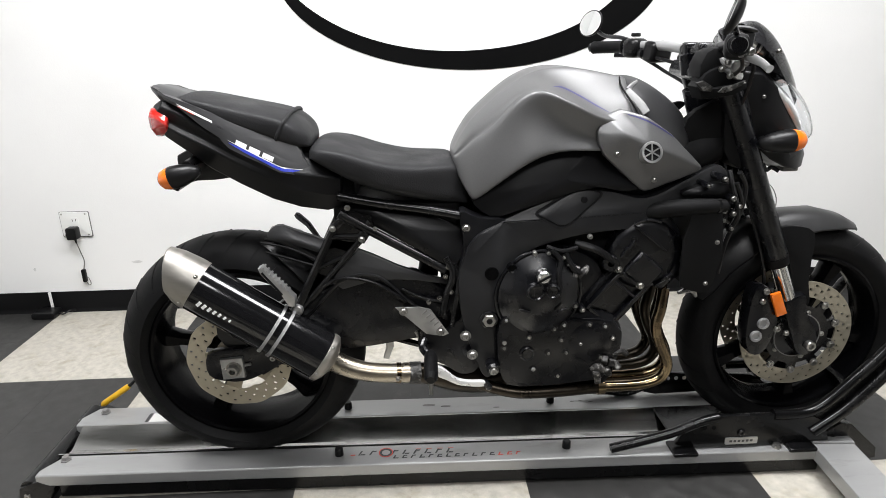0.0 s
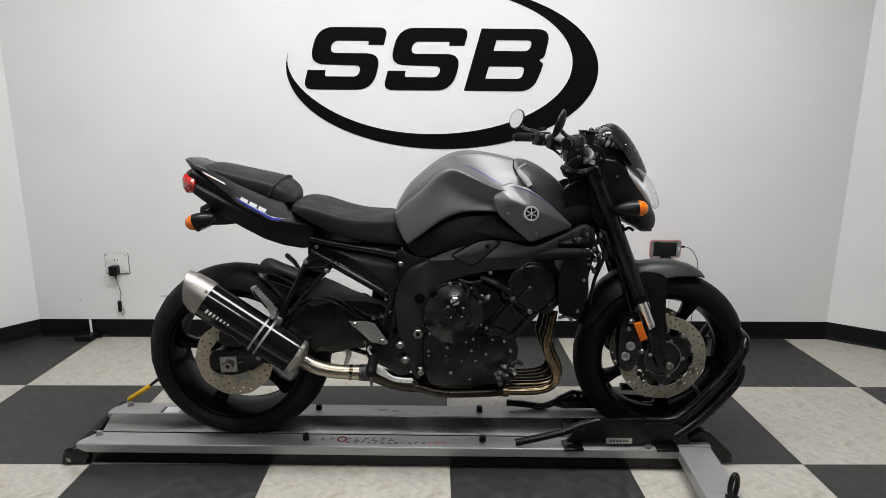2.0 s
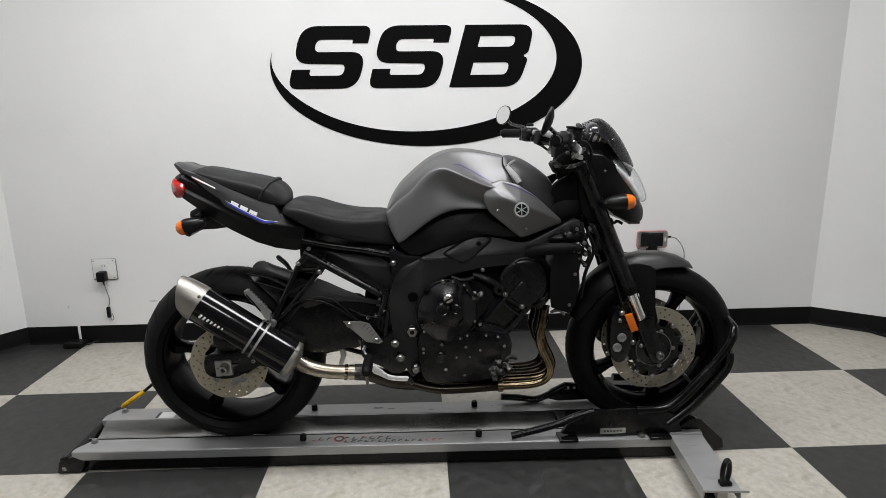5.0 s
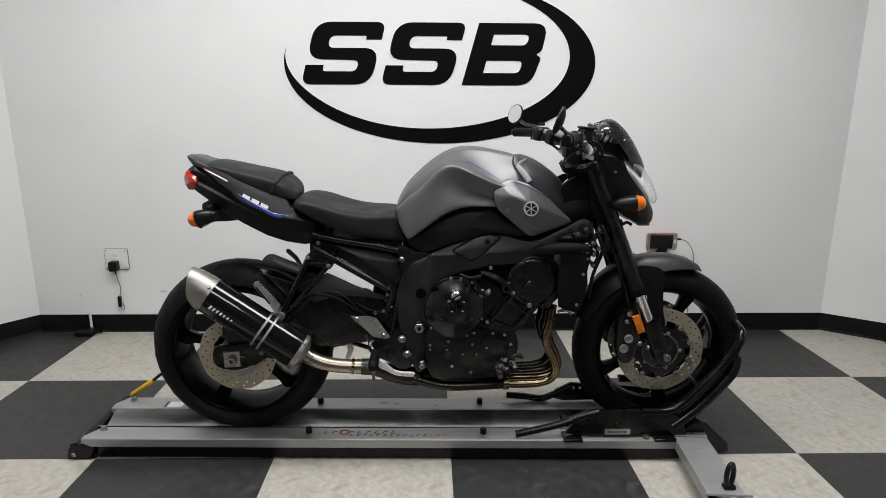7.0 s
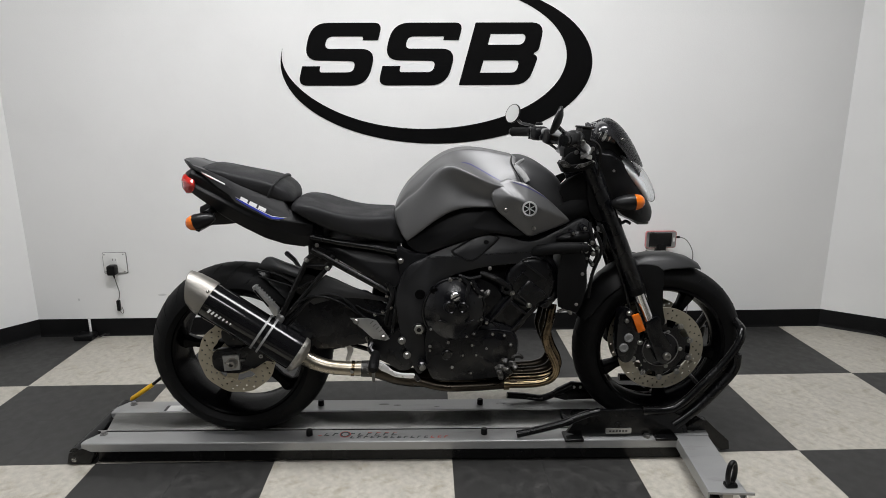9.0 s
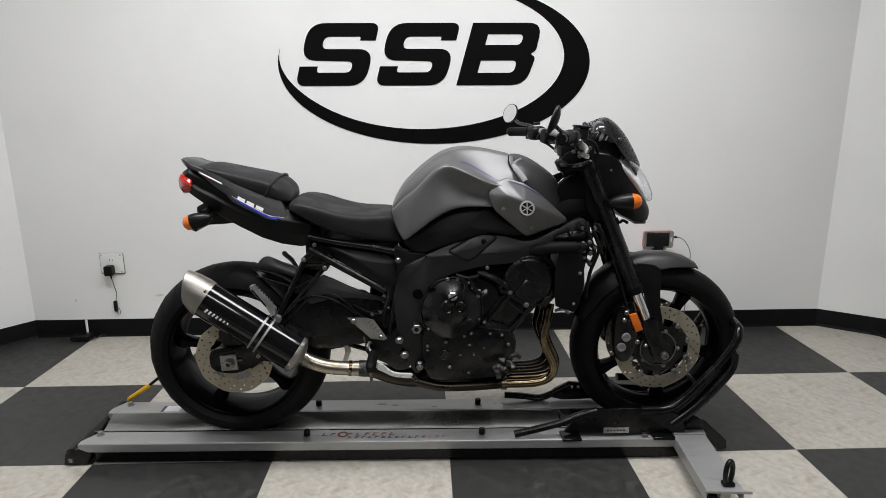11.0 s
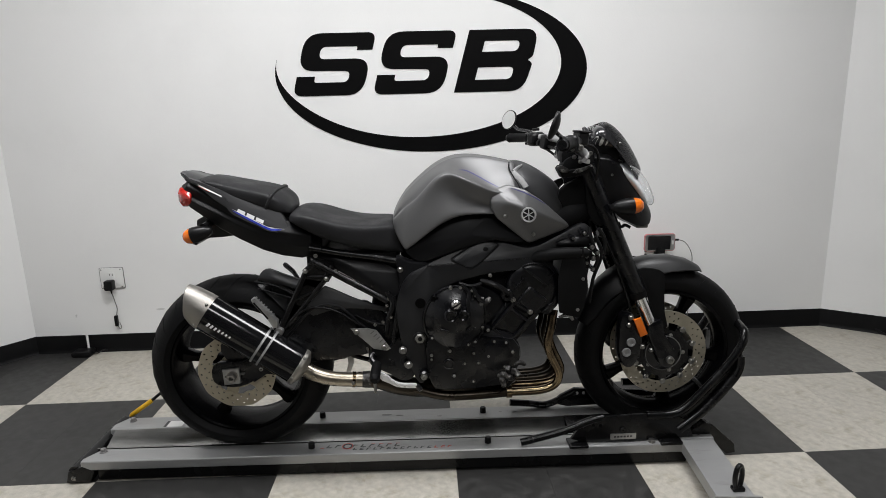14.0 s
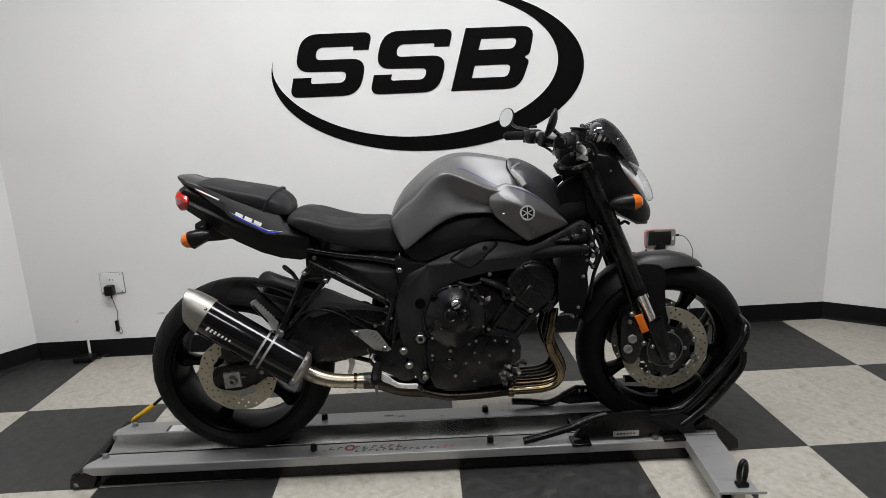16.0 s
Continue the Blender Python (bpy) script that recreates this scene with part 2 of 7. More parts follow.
def bm_lathe(profile, centre, axis="y", seg=48, bm=None, closed=False, tilt=None):
    """Turns a profile of (radius, along) round an axis."""
    bm = bm or bmesh.new()
    c = Vector(centre)
    rings = []
    for r, h in profile:
        ring = []
        for j in range(seg if r > 1e-6 else 1):
            a = 2 * math.pi * j / seg
            u, v = r * math.cos(a), r * math.sin(a)
            q = Vector((u, h, v)) if axis == "y" else Vector((u, v, h)) if axis == "z" else Vector((h, u, v))
            ring.append(bm.verts.new(c + (tilt @ q if tilt else q)))
        rings.append(ring)
    pairs = list(zip(rings, rings[1:])) + ([(rings[-1], rings[0])] if closed else [])
    for a, b in pairs:
        for j in range(seg):
            if len(a) == 1 and len(b) == 1:
                continue
            if len(a) == 1:
                bm.faces.new((a[0], b[j], b[(j + 1) % seg]))
            elif len(b) == 1:
                bm.faces.new((a[j], b[0], a[(j + 1) % seg]))
            else:
                bm.faces.new((a[j], b[j], b[(j + 1) % seg], a[(j + 1) % seg]))
    return bm


def bm_plate(outline, y0, y1, bm=None, n=0, bevel=0.0, up=0.0):
    """An outline of (x, z) as a plate from y0 to y1; n rounds it off, up leans it back above 0.7 m."""
    bm = bm or bmesh.new()
    pts = [(p.x, p.z) for p in spline([(x, 0, z) for x, z in outline], n, True)] if n else outline
    a = [bm.verts.new((x, y0, z)) for x, z in pts]
    b = [bm.verts.new((x, y1, z)) for x, z in pts]
    k = len(pts)
    fa, fb = bm.faces.new(a), bm.faces.new(b[::-1])
    for i in range(k):
        bm.faces.new((a[i], b[i], b[(i + 1) % k], a[(i + 1) % k]))
    if bevel:
        edges = [e for f in (fa, fb) for e in f.edges]
        bmesh.ops.recalc_face_normals(bm, faces=bm.faces[:])
        bmesh.ops.bevel(bm, geom=edges, offset=bevel, segments=2, affect="EDGES", profile=0.6)
    if up:
        for v in bm.verts:
            v.co.y += up * max(0.0, v.co.z - 0.70)
    return bm


def bm_loft(stations, yc=YC, bm=None):
    """Sections (x, [(half, z), ...]) from the top centre to the bottom centre, mirrored over yc."""
    bm = bm or bmesh.new()
    rings = []
    for x, sec in stations:
        ring = []
        for h, z in sec:
            ring.append(bm.verts.new((x if not isinstance(x, list) else x[len(ring)], yc - h, z)))
        for i in range(len(sec) - 1, -1, -1):
            if sec[i][0] > 1e-6:
                ring.append(bm.verts.new((x if not isinstance(x, list) else x[i], yc + sec[i][0], sec[i][1])))
        rings.append(ring)
    k = len(rings[0])
    for a, b in zip(rings, rings[1:]):
        for j in range(k):
            bm.faces.new((a[j], a[(j + 1) % k], b[(j + 1) % k], b[j]))
    bm.faces.new(rings[0][::-1])
    bm.faces.new(rings[-1])
    return bm


def bm_bolt(x, y, z, r, h=0.006, bm=None, toward=-1):
    """A round-headed bolt whose head faces along -y, with a socket in it."""
    prof = [(0, 0.6 * h), (r * 0.42, 0.6 * h), (r * 0.45, h), (r * 0.75, h), (r, h * 0.6), (r, 0.0), (r * 1.25, 0.0), (r * 1.25, -0.003), (0, -0.003)]
    return bm_lathe([(a, toward * b) for a, b in prof], (x, y, z), "y", 14, bm)


# ---------- room ----------
XL, XR = -1.525, 2.665
corner_l, corner_r = Vector((XL, WALL)), Vector((XR, WALL))
far_l, far_r = Vector((-2.60, -0.20)), Vector((4.10, 0.20))
back = -6.4
HIGH = 2.75
plan = [corner_l, corner_r, far_r, Vector((4.10, back)), Vector((-2.60, back)), far_l]
names = ["wall_north", "wall_north_east", "wall_east", "wall_south", "wall_west", "wall_north_west"]
labels = ["white painted back wall with a large black emblem on it", "white painted side wall set at an angle to the back wall",
          "plain white painted side wall of the showroom", "unseen closing wall of the showroom, darkened to dim reflections",
          "plain white painted side wall of the showroom", "white painted side wall set at an angle beside the outlet"]
for i in range(6):
    a, b = plan[i], plan[(i + 1) % 6]
    d = (b - a).normalized()
    out = Vector((-d.y, d.x)) * 0.12
    bm = bmesh.new()
    lo = [bm.verts.new((*q, -0.02)) for q in (a, b, b + out, a + out)]
    hi = [bm.verts.new((*q, HIGH)) for q in (a, b, b + out, a + out)]
    bm.faces.new(lo)
    bm.faces.new(hi)
    for j in range(4):
        bm.faces.new((lo[j], lo[(j + 1) % 4], hi[(j + 1) % 4], hi[j]))
    # the south wall is out of view, made dark to keep reflections low
    w = link(names[i], bm, DARKWALL if i == 3 else WALLPAINT, smooth=0)
    tagged(w, labels[i], "wall", kind="structure")

# baseboard strips, a rubber cove with a small toe
for i, length in ((0, None), (1, None), (5, None), (2, None), (4, None), (3, None)):
    a, b = plan[i], plan[(i + 1) % 6]
    d = (b - a).normalized()
    inn = Vector((d.y, -d.x))
    prof = [(0.0, 0.094), (0.0025, 0.095), (0.0045, 0.091), (0.0045, 0.018), (0.008, 0.006), (0.013, 0.0), (0.0, 0.0)]
    bm = bmesh.new()
    ra = [bm.verts.new((*(a + inn * o), z)) for o, z in prof]
    rb = [bm.verts.new((*(b + inn * o), z)) for o, z in prof]
    k = len(prof)
    for j in range(k):
        bm.faces.new((ra[j], ra[(j + 1) % k], rb[(j + 1) % k], rb[j]))
    bm.faces.new(ra)
    bm.faces.new(rb[::-1])
    bb = link("baseboard", bm, BASEBOARD)
    tagged(bb, "black rubber cove baseboard along the white wall", "baseboard", kind="structure")

bm = bmesh.new()
bm.faces.new([bm.verts.new((x, y, HIGH)) for x, y in ((-2.8, back - 0.2), (4.3, back - 0.2), (4.3, 1.4), (-2.8, 1.4))])
bmesh.ops.solidify(bm, geom=bm.faces[:], thickness=-0.06)
tagged(link("ceiling", bm, CEILING, smooth=0), "plain white showroom ceiling", "ceiling", kind="structure")

# ceiling lamps that light the bay
def ceiling_light(x, y, w, h, power):
    e = thing("ceiling_light", (x, y, HIGH), "white rectangular ceiling light panel", "ceiling light", "ceiling lights")
    bm = bmesh.new()
    for u0, u1, v0, v1 in ((-w / 2 - 0.03, w / 2 + 0.03, -h / 2 - 0.03, -h / 2), (-w / 2 - 0.03, w / 2 + 0.03, h / 2, h / 2 + 0.03),
                           (-w / 2 - 0.03, -w / 2, -h / 2, h / 2), (w / 2, w / 2 + 0.03, -h / 2, h / 2)):
        bm_box(x + u0, x + u1, y + v0, y + v1, HIGH - 0.05, HIGH - 0.002, bm)
    part("frame", bm, PLATEWHITE, e)
    part("diffuser", bm_box(x - w / 2, x + w / 2, y - h / 2, y + h / 2, HIGH - 0.03, HIGH - 0.02), LAMP, e, "glowing white diffuser")
    la = bpy.data.lights.new("ceiling_lamp", "AREA")
    la.shape, la.size, la.size_y, la.energy, la.color = "RECTANGLE", w, h, power, (0.985, 0.992, 1.02)
    lo = new("ceiling_lamp", la)
    lo.matrix_world = pose(x, y, HIGH - 0.06, 0, 0, 0)


for x, y, p in LIGHTS:
    ceiling_light(x, y, 1.2, 0.6, p)

# ---------- floor: square vinyl tiles laid in blocks of four ----------
T = 0.305
floor = link("floor", bm_box(-2.75, 4.25, back - 0.15, 1.36, -0.06, -0.0035), SUBFLOOR, smooth=0)
tagged(floor, "checkered vinyl tile floor in cream and charcoal", "floor", kind="structure")


def tile_mesh(name, mat):
    bm = bmesh.new()
    g, r = 0.00008, 0.0002
    h = T / 2 - g
    lo = [bm.verts.new((sx * h, sy * h, -0.0034)) for sx, sy in ((-1, -1), (1, -1), (1, 1), (-1, 1))]
    mid = [bm.verts.new((sx * h, sy * h, -0.0002)) for sx, sy in ((-1, -1), (1, -1), (1, 1), (-1, 1))]
    top = [bm.verts.new((sx * (h - r), sy * (h - r), 0)) for sx, sy in ((-1, -1), (1, -1), (1, 1), (-1, 1))]
    bm.faces.new(top)
    for a, b in ((lo, mid), (mid, top)):
        for j in range(4):
            bm.faces.new((a[j], a[(j + 1) % 4], b[(j + 1) % 4], b[j]))
    me = bpy.data.meshes.new(name)
    bm.to_mesh(me)
    bm.free()
    me.materials.append(mat)
    return me


def build_tiles():
    meshes = (tile_mesh("cream_tile", TILE_W), tile_mesh("charcoal_tile", TILE_B))
    rest = (bmesh.new(), bmesh.new())
    for i in range(-9, 14):
        for j in range(-16, 5):
            x, y = (i + 0.5) * T, (j + 0.5) * T
            white = ((i // 2) + (j // 2)) % 2
            if -3 <= j <= 3 and -8 <= i <= 13:
                o = new("tile", meshes[0] if white else meshes[1])
                o.location = (x, y, 0)
                o.parent = floor
            else:
                bm_box(x - T / 2 + 0.0002, x + T / 2 - 0.0002, y - T / 2 + 0.0002, y + T / 2 - 0.0002, -0.0034, 0, rest[0] if white else rest[1])
    for bm, mat in zip(rest, (TILE_W, TILE_B)):
        tagged(part("outer_tiles", bm, mat, floor, smooth=0), kind="stuff")


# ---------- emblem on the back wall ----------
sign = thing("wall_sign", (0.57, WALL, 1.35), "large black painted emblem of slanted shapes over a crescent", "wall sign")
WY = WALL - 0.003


def bm_flat(pts, holes=()):
    """A flat painted shape 3 mm thick on the wall, with openings."""
    bm = bmesh.new()
    loops = [pts, *holes]
    edges = []
    for lp in loops:
        vs = [bm.verts.new((x, WY, z)) for x, z in lp]
        edges += [bm.edges.new((vs[i], vs[(i + 1) % len(vs)])) for i in range(len(vs))]
    bmesh.ops.triangle_fill(bm, use_beauty=True, use_dissolve=False, edges=edges)
    for f in bm.faces:
        if f.normal.y > 0:
            f.normal_flip()
    r = bmesh.ops.extrude_face_region(bm, geom=bm.faces[:])
    bmesh.ops.translate(bm, verts=[v for v in r["geom"] if isinstance(v, bmesh.types.BMVert)], vec=(0, 0.0028, 0))
    return bm


def round_poly(pts, r, n=5):
    """Rounds the corners of a closed outline; each point is (x, z, factor)."""
    out = []
    k = len(pts)
    for i in range(k):
        p, a, b = (Vector(q[:2]) for q in (pts[i], pts[i - 1], pts[(i + 1) % k]))
        f = pts[i][2] if len(pts[i]) > 2 else 0
        if f == 0:
            out.append(tuple(p))
            continue
        ra = min(r * f, (a - p).length * 0.5, (b - p).length * 0.5)
        s, e = p + (a - p).normalized() * ra, p + (b - p).normalized() * ra
        for j in range(n + 1):
            t = j / n
            out.append(tuple((1 - t) ** 2 * s + 2 * t * (1 - t) * p + t * t * e))
    return out


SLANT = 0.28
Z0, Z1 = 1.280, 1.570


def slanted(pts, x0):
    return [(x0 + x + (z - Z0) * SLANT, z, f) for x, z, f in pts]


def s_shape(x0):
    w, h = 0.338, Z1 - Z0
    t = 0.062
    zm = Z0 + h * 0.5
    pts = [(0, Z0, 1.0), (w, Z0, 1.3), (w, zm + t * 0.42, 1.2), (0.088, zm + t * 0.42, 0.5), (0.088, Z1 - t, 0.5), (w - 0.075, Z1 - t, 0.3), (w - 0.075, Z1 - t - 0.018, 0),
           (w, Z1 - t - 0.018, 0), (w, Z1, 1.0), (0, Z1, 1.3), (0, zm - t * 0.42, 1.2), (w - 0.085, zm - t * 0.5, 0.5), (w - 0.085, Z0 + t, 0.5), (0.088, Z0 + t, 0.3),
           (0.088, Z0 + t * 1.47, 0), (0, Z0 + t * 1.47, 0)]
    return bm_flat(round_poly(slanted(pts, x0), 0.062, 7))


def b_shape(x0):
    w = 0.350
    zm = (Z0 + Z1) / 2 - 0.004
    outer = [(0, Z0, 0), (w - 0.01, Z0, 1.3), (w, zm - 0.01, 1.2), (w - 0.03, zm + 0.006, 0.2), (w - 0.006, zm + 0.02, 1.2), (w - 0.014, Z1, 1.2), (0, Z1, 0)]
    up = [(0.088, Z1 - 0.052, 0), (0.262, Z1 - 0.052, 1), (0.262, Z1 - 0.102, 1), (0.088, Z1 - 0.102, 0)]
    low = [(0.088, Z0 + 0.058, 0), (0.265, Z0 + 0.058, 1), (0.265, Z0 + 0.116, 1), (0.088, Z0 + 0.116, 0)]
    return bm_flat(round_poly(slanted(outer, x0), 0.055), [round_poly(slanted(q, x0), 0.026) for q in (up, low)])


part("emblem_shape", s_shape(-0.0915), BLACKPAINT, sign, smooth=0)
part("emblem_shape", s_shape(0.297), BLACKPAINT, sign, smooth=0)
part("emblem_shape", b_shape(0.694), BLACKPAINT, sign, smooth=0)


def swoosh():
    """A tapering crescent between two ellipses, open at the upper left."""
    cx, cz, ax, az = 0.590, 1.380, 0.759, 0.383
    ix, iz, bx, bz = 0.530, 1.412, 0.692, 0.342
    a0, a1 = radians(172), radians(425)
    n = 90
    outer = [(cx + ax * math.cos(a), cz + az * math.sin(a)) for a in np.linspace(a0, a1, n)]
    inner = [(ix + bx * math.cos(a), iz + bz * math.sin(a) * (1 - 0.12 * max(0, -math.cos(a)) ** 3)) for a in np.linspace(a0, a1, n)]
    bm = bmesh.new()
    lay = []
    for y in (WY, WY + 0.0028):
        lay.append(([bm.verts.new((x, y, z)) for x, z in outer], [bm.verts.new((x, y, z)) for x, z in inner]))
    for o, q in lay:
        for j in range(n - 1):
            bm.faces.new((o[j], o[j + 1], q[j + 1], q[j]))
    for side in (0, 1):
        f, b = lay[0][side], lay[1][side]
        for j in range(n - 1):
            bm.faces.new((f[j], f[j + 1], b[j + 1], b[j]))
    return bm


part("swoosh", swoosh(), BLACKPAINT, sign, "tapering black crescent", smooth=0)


# ---------- small things on and along the back wall ----------
def rounded_rect(w, h, r, n=4):
    pts = []
    for cx, cz, a0 in ((w / 2 - r, h / 2 - r, 0), (-w / 2 + r, h / 2 - r, 90), (-w / 2 + r, -h / 2 + r, 180), (w / 2 - r, -h / 2 + r, 270)):
        for j in range(n + 1):
            a = radians(a0 + 90 * j / n)
            pts.append((cx + r * math.cos(a), cz + r * math.sin(a)))
    return pts


def shift(pts, x, z):
    return [(a + x, b + z) for a, b in pts]


OX, OZ = -1.086, 0.398
outlet = thing("wall_outlet", (OX, WALL, OZ), "white square double outlet plate screwed to the wall", "outlet")
part("backing", bm_plate(shift(rounded_rect(0.122, 0.112, 0.006), OX, OZ), WALL - 0.004, WALL - 0.0005), GREYCAP, outlet, "dark edged gap round the plate")
part("plate", bm_plate(shift(rounded_rect(0.116, 0.106, 0.006), OX + 0.001, OZ + 0.002), WALL - 0.010, WALL - 0.004, bevel=0.0025), PLATEWHITE, outlet)
for dx in (0.0,):
    part("socket", bm_plate(shift(rounded_rect(0.034, 0.066, 0.009), OX + dx, OZ), WALL - 0.0115, WALL - 0.0095, bevel=0.001), PLATEWHITE, outlet)
    for dz in (0.02, -0.02):
        bm = bmesh.new()
        for ex in (-0.007, 0.007):
            bm_box(OX + dx + ex - 0.0012, OX + dx + ex + 0.0012, WALL - 0.0121, WALL - 0.0114, OZ + dz - 0.005, OZ + dz + 0.005, bm)
        part("slot", bm, DEEPBLACK, outlet)
for dx, dz in ((-0.048, -0.044), (0.048, -0.044), (-0.048, 0.046), (0.048, 0.046)):
    part("screw", bm_bolt(OX + dx, WALL - 0.0105, OZ + dz, 0.003, 0.0015), BOLT, outlet)

charger = thing("power_adapter", (OX, WALL - 0.01, OZ - 0.04), "black plug-in power adapter with a thin hanging cable", "power adapter")
part("body", bm_plate(shift(rounded_rect(0.042, 0.052, 0.008), OX - 0.004, OZ - 0.030), WALL - 0.052, WALL - 0.0125, bevel=0.006), BLACKPLASTIC, charger)
part("strain_relief", bm_tube([(OX - 0.002, WALL - 0.03, OZ - 0.055), (OX, WALL - 0.03, OZ - 0.075)], [0.005, 0.003], 8, smooth=False), BLACKPLASTIC, charger)
part("cable", bm_tube([(OX, WALL - 0.03, OZ - 0.07), (OX + 0.004, WALL - 0.02, OZ - 0.12), (OX + 0.006, WALL - 0.012, OZ - 0.16), (OX - 0.003, WALL - 0.012, OZ - 0.20)], 0.0022, 8), GREYCAP, charger)
part("plug", bm_plate(shift(rounded_rect(0.016, 0.058, 0.005), OX - 0.006, OZ - 0.228), WALL - 0.02, WALL - 0.004, bevel=0.003), BLACKPLASTIC, charger, "black connector at the end of the cable")
part("cable_end", bm_tube([(OX - 0.004, WALL - 0.012, OZ - 0.252), (OX + 0.006, WALL - 0.012, OZ - 0.272), (OX + 0.016, WALL - 0.014, OZ - 0.262), (OX + 0.010, WALL - 0.014, OZ - 0.235)], 0.0018, 8), GREYCAP, charger)

# conduit stub and floor box beside the baseboard
stub = thing("floor_cable_stub", (-1.26, WALL - 0.04, 0), "grey floor cable box with a white upright conduit against the baseboard", "cable box")
part("conduit", bm_tube([(-1.255, WALL - 0.014, 0.02), (-1.255, WALL - 0.014, 0.097)], 0.006, 10, smooth=False), PLATEWHITE, stub, "white upright conduit")
bm = bm_plate(shift(rounded_rect(0.098, 0.03, 0.012), -1.262, 0.015), WALL - 0.085, WALL - 0.016, bevel=0.006)
part("box", bm, BLACKPLASTIC, stub)
part("cable", bm_tube([(-1.214, WALL - 0.05, 0.014), (-1.19, WALL - 0.055, 0.012), (-1.172, WALL - 0.035, 0.02), (-1.16, WALL - 0.016, 0.012)], 0.0035, 8), BLACKPLASTIC, stub)

# smart phone on a wall bracket
PX, PZ, PY = 1.722, 0.512, 1.12
phone = thing("mobile_phone", (PX, PY, PZ), "mobile phone with dark screen in a pink case", "phone")
part("case", bm_plate(shift(rounded_rect(0.158, 0.090, 0.014), PX, PZ), PY - 0.006, PY + 0.008, bevel=0.003), PINK, phone, "pink phone case")
part("body", bm_plate(shift(rounded_rect(0.151, 0.083, 0.012), PX, PZ), PY - 0.0085, PY - 0.004, bevel=0.0015), ALLOY, phone)
part("screen", bm_plate(shift(rounded_rect(0.116, 0.070, 0.003), PX - 0.004, PZ - 0.001), PY - 0.0092, PY - 0.0083), SCREEN, phone, "dark glass screen")
part("button", bm_plate(shift(rounded_rect(0.008, 0.022, 0.003), PX + 0.065, PZ), PY - 0.0096, PY - 0.0083), PLATEWHITE, phone)
stand = thing("phone_stand", (PX - 0.01, PY + 0.03, 0.0), "black and white phone stand standing near the wall", "stand")
part("clamp", bm_plate(shift(rounded_rect(0.050, 0.06, 0.006), PX + 0.003, PZ - 0.055), PY - 0.010, PY + 0.02, bevel=0.003), BLACKPLASTIC, stand)
part("jaw", bm_plate(shift(rounded_rect(0.014, 0.024, 0.003), PX + 0.002, PZ - 0.038), PY - 0.014, PY - 0.009, bevel=0.001), BLACKPLASTIC, stand)
for dx in (-0.062, 0.045):
    part("post", bm_tube([(PX + dx, PY + 0.02, 0.0), (PX + dx, PY + 0.02, PZ - 0.035)], 0.006, 10, smooth=False), BLACKSTEEL if dx < 0 else PLATEWHITE, stand)
part("bracket", bm_box(PX - 0.068, PX + 0.051, PY + 0.014, PY + 0.024, PZ - 0.062, PZ - 0.050), PLATEWHITE, stand, "white cross bracket", bevel=0.002)
part("foot", bm_box(PX - 0.11, PX + 0.09, PY - 0.03, PY + 0.06, 0.0, 0.016), BLACKSTEEL, stand, bevel=0.004)
lead = thing("charging_cable", (PX + 0.09, PY, PZ), "thin grey charging cable hanging from the phone", "cable")
part("plug", bm_box(PX + 0.079, PX + 0.098, PY - 0.005, PY + 0.005, PZ + 0.006, PZ + 0.016), BLACKPLASTIC, lead, bevel=0.002)
part("cord", bm_tube([(PX + 0.096, PY, PZ + 0.011), (PX + 0.13, PY, PZ - 0.002), (PX + 0.165, PY + 0.01, PZ - 0.045), (PX + 0.188, PY + 0.03, PZ - 0.10), (PX + 0.19, PY + 0.05, PZ - 0.20), (PX + 0.2, PY + 0.06, 0.2), (PX + 0.19, PY + 0.06, 0.004)], 0.0022, 8), GREYCAP, lead)

# loose cable on the floor by the angled wall
cord = thing("floor_cable", (2.93, 0.95, 0), "black cable with a plug lying by the baseboard", "cable")
part("cord", bm_tube([(2.865, 1.075, 0.03), (2.89, 1.03, 0.008), (2.92, 0.97, 0.005), (2.97, 0.86, 0.005), (3.05, 0.76, 0.005)], 0.005, 8), BLACKPLASTIC, cord)
part("plug", bm_tube([(2.915, 0.985, 0.009), (2.945, 0.92, 0.009)], [0.008, 0.012], 10, smooth=False), BLACKPLASTIC, cord)

# ---------- motorcycle dolly ----------
dolly = thing("motorcycle_dolly", (0.4, YC, 0), "long silver steel motorcycle dolly with black ends", "dolly")
dolly.rotation_euler = (0, 0, radians(-1.1))
RAILTOP = 0.080


def rail(y0, y1, x0, x1, cut):
    """A folded steel rail with a cut corner at its rear end."""
    bm = bmesh.new()
    top = [(x0, y0), (x1, y0), (x1, y1), (x0 + cut, y1), (x0, y1 - cut * 1.6)]
    if cut < 0:
        top = [(x0, y0), (x1, y0), (x1, y1), (x0, y1)]
    a = [bm.verts.new((x, y, RAILTOP)) for x, y in top]
    b = [bm.verts.new((x, y, RAILTOP - 0.033)) for x, y in top]
    bm.faces.new(a)
    bm.faces.new(b[::-1])
    for i in range(len(top)):
        bm.faces.new((a[i], b[i], b[(i + 1) % len(top)], a[(i + 1) % len(top)]))
    return bm


part("rail", rail(-0.026, 0.054, -0.645, 1.385, 0.036), SILVER, dolly, bevel=0.004)
part("rail", rail(0.190, 0.276, -0.655, 1.50, 0.03), SILVER, dolly, bevel=0.004)
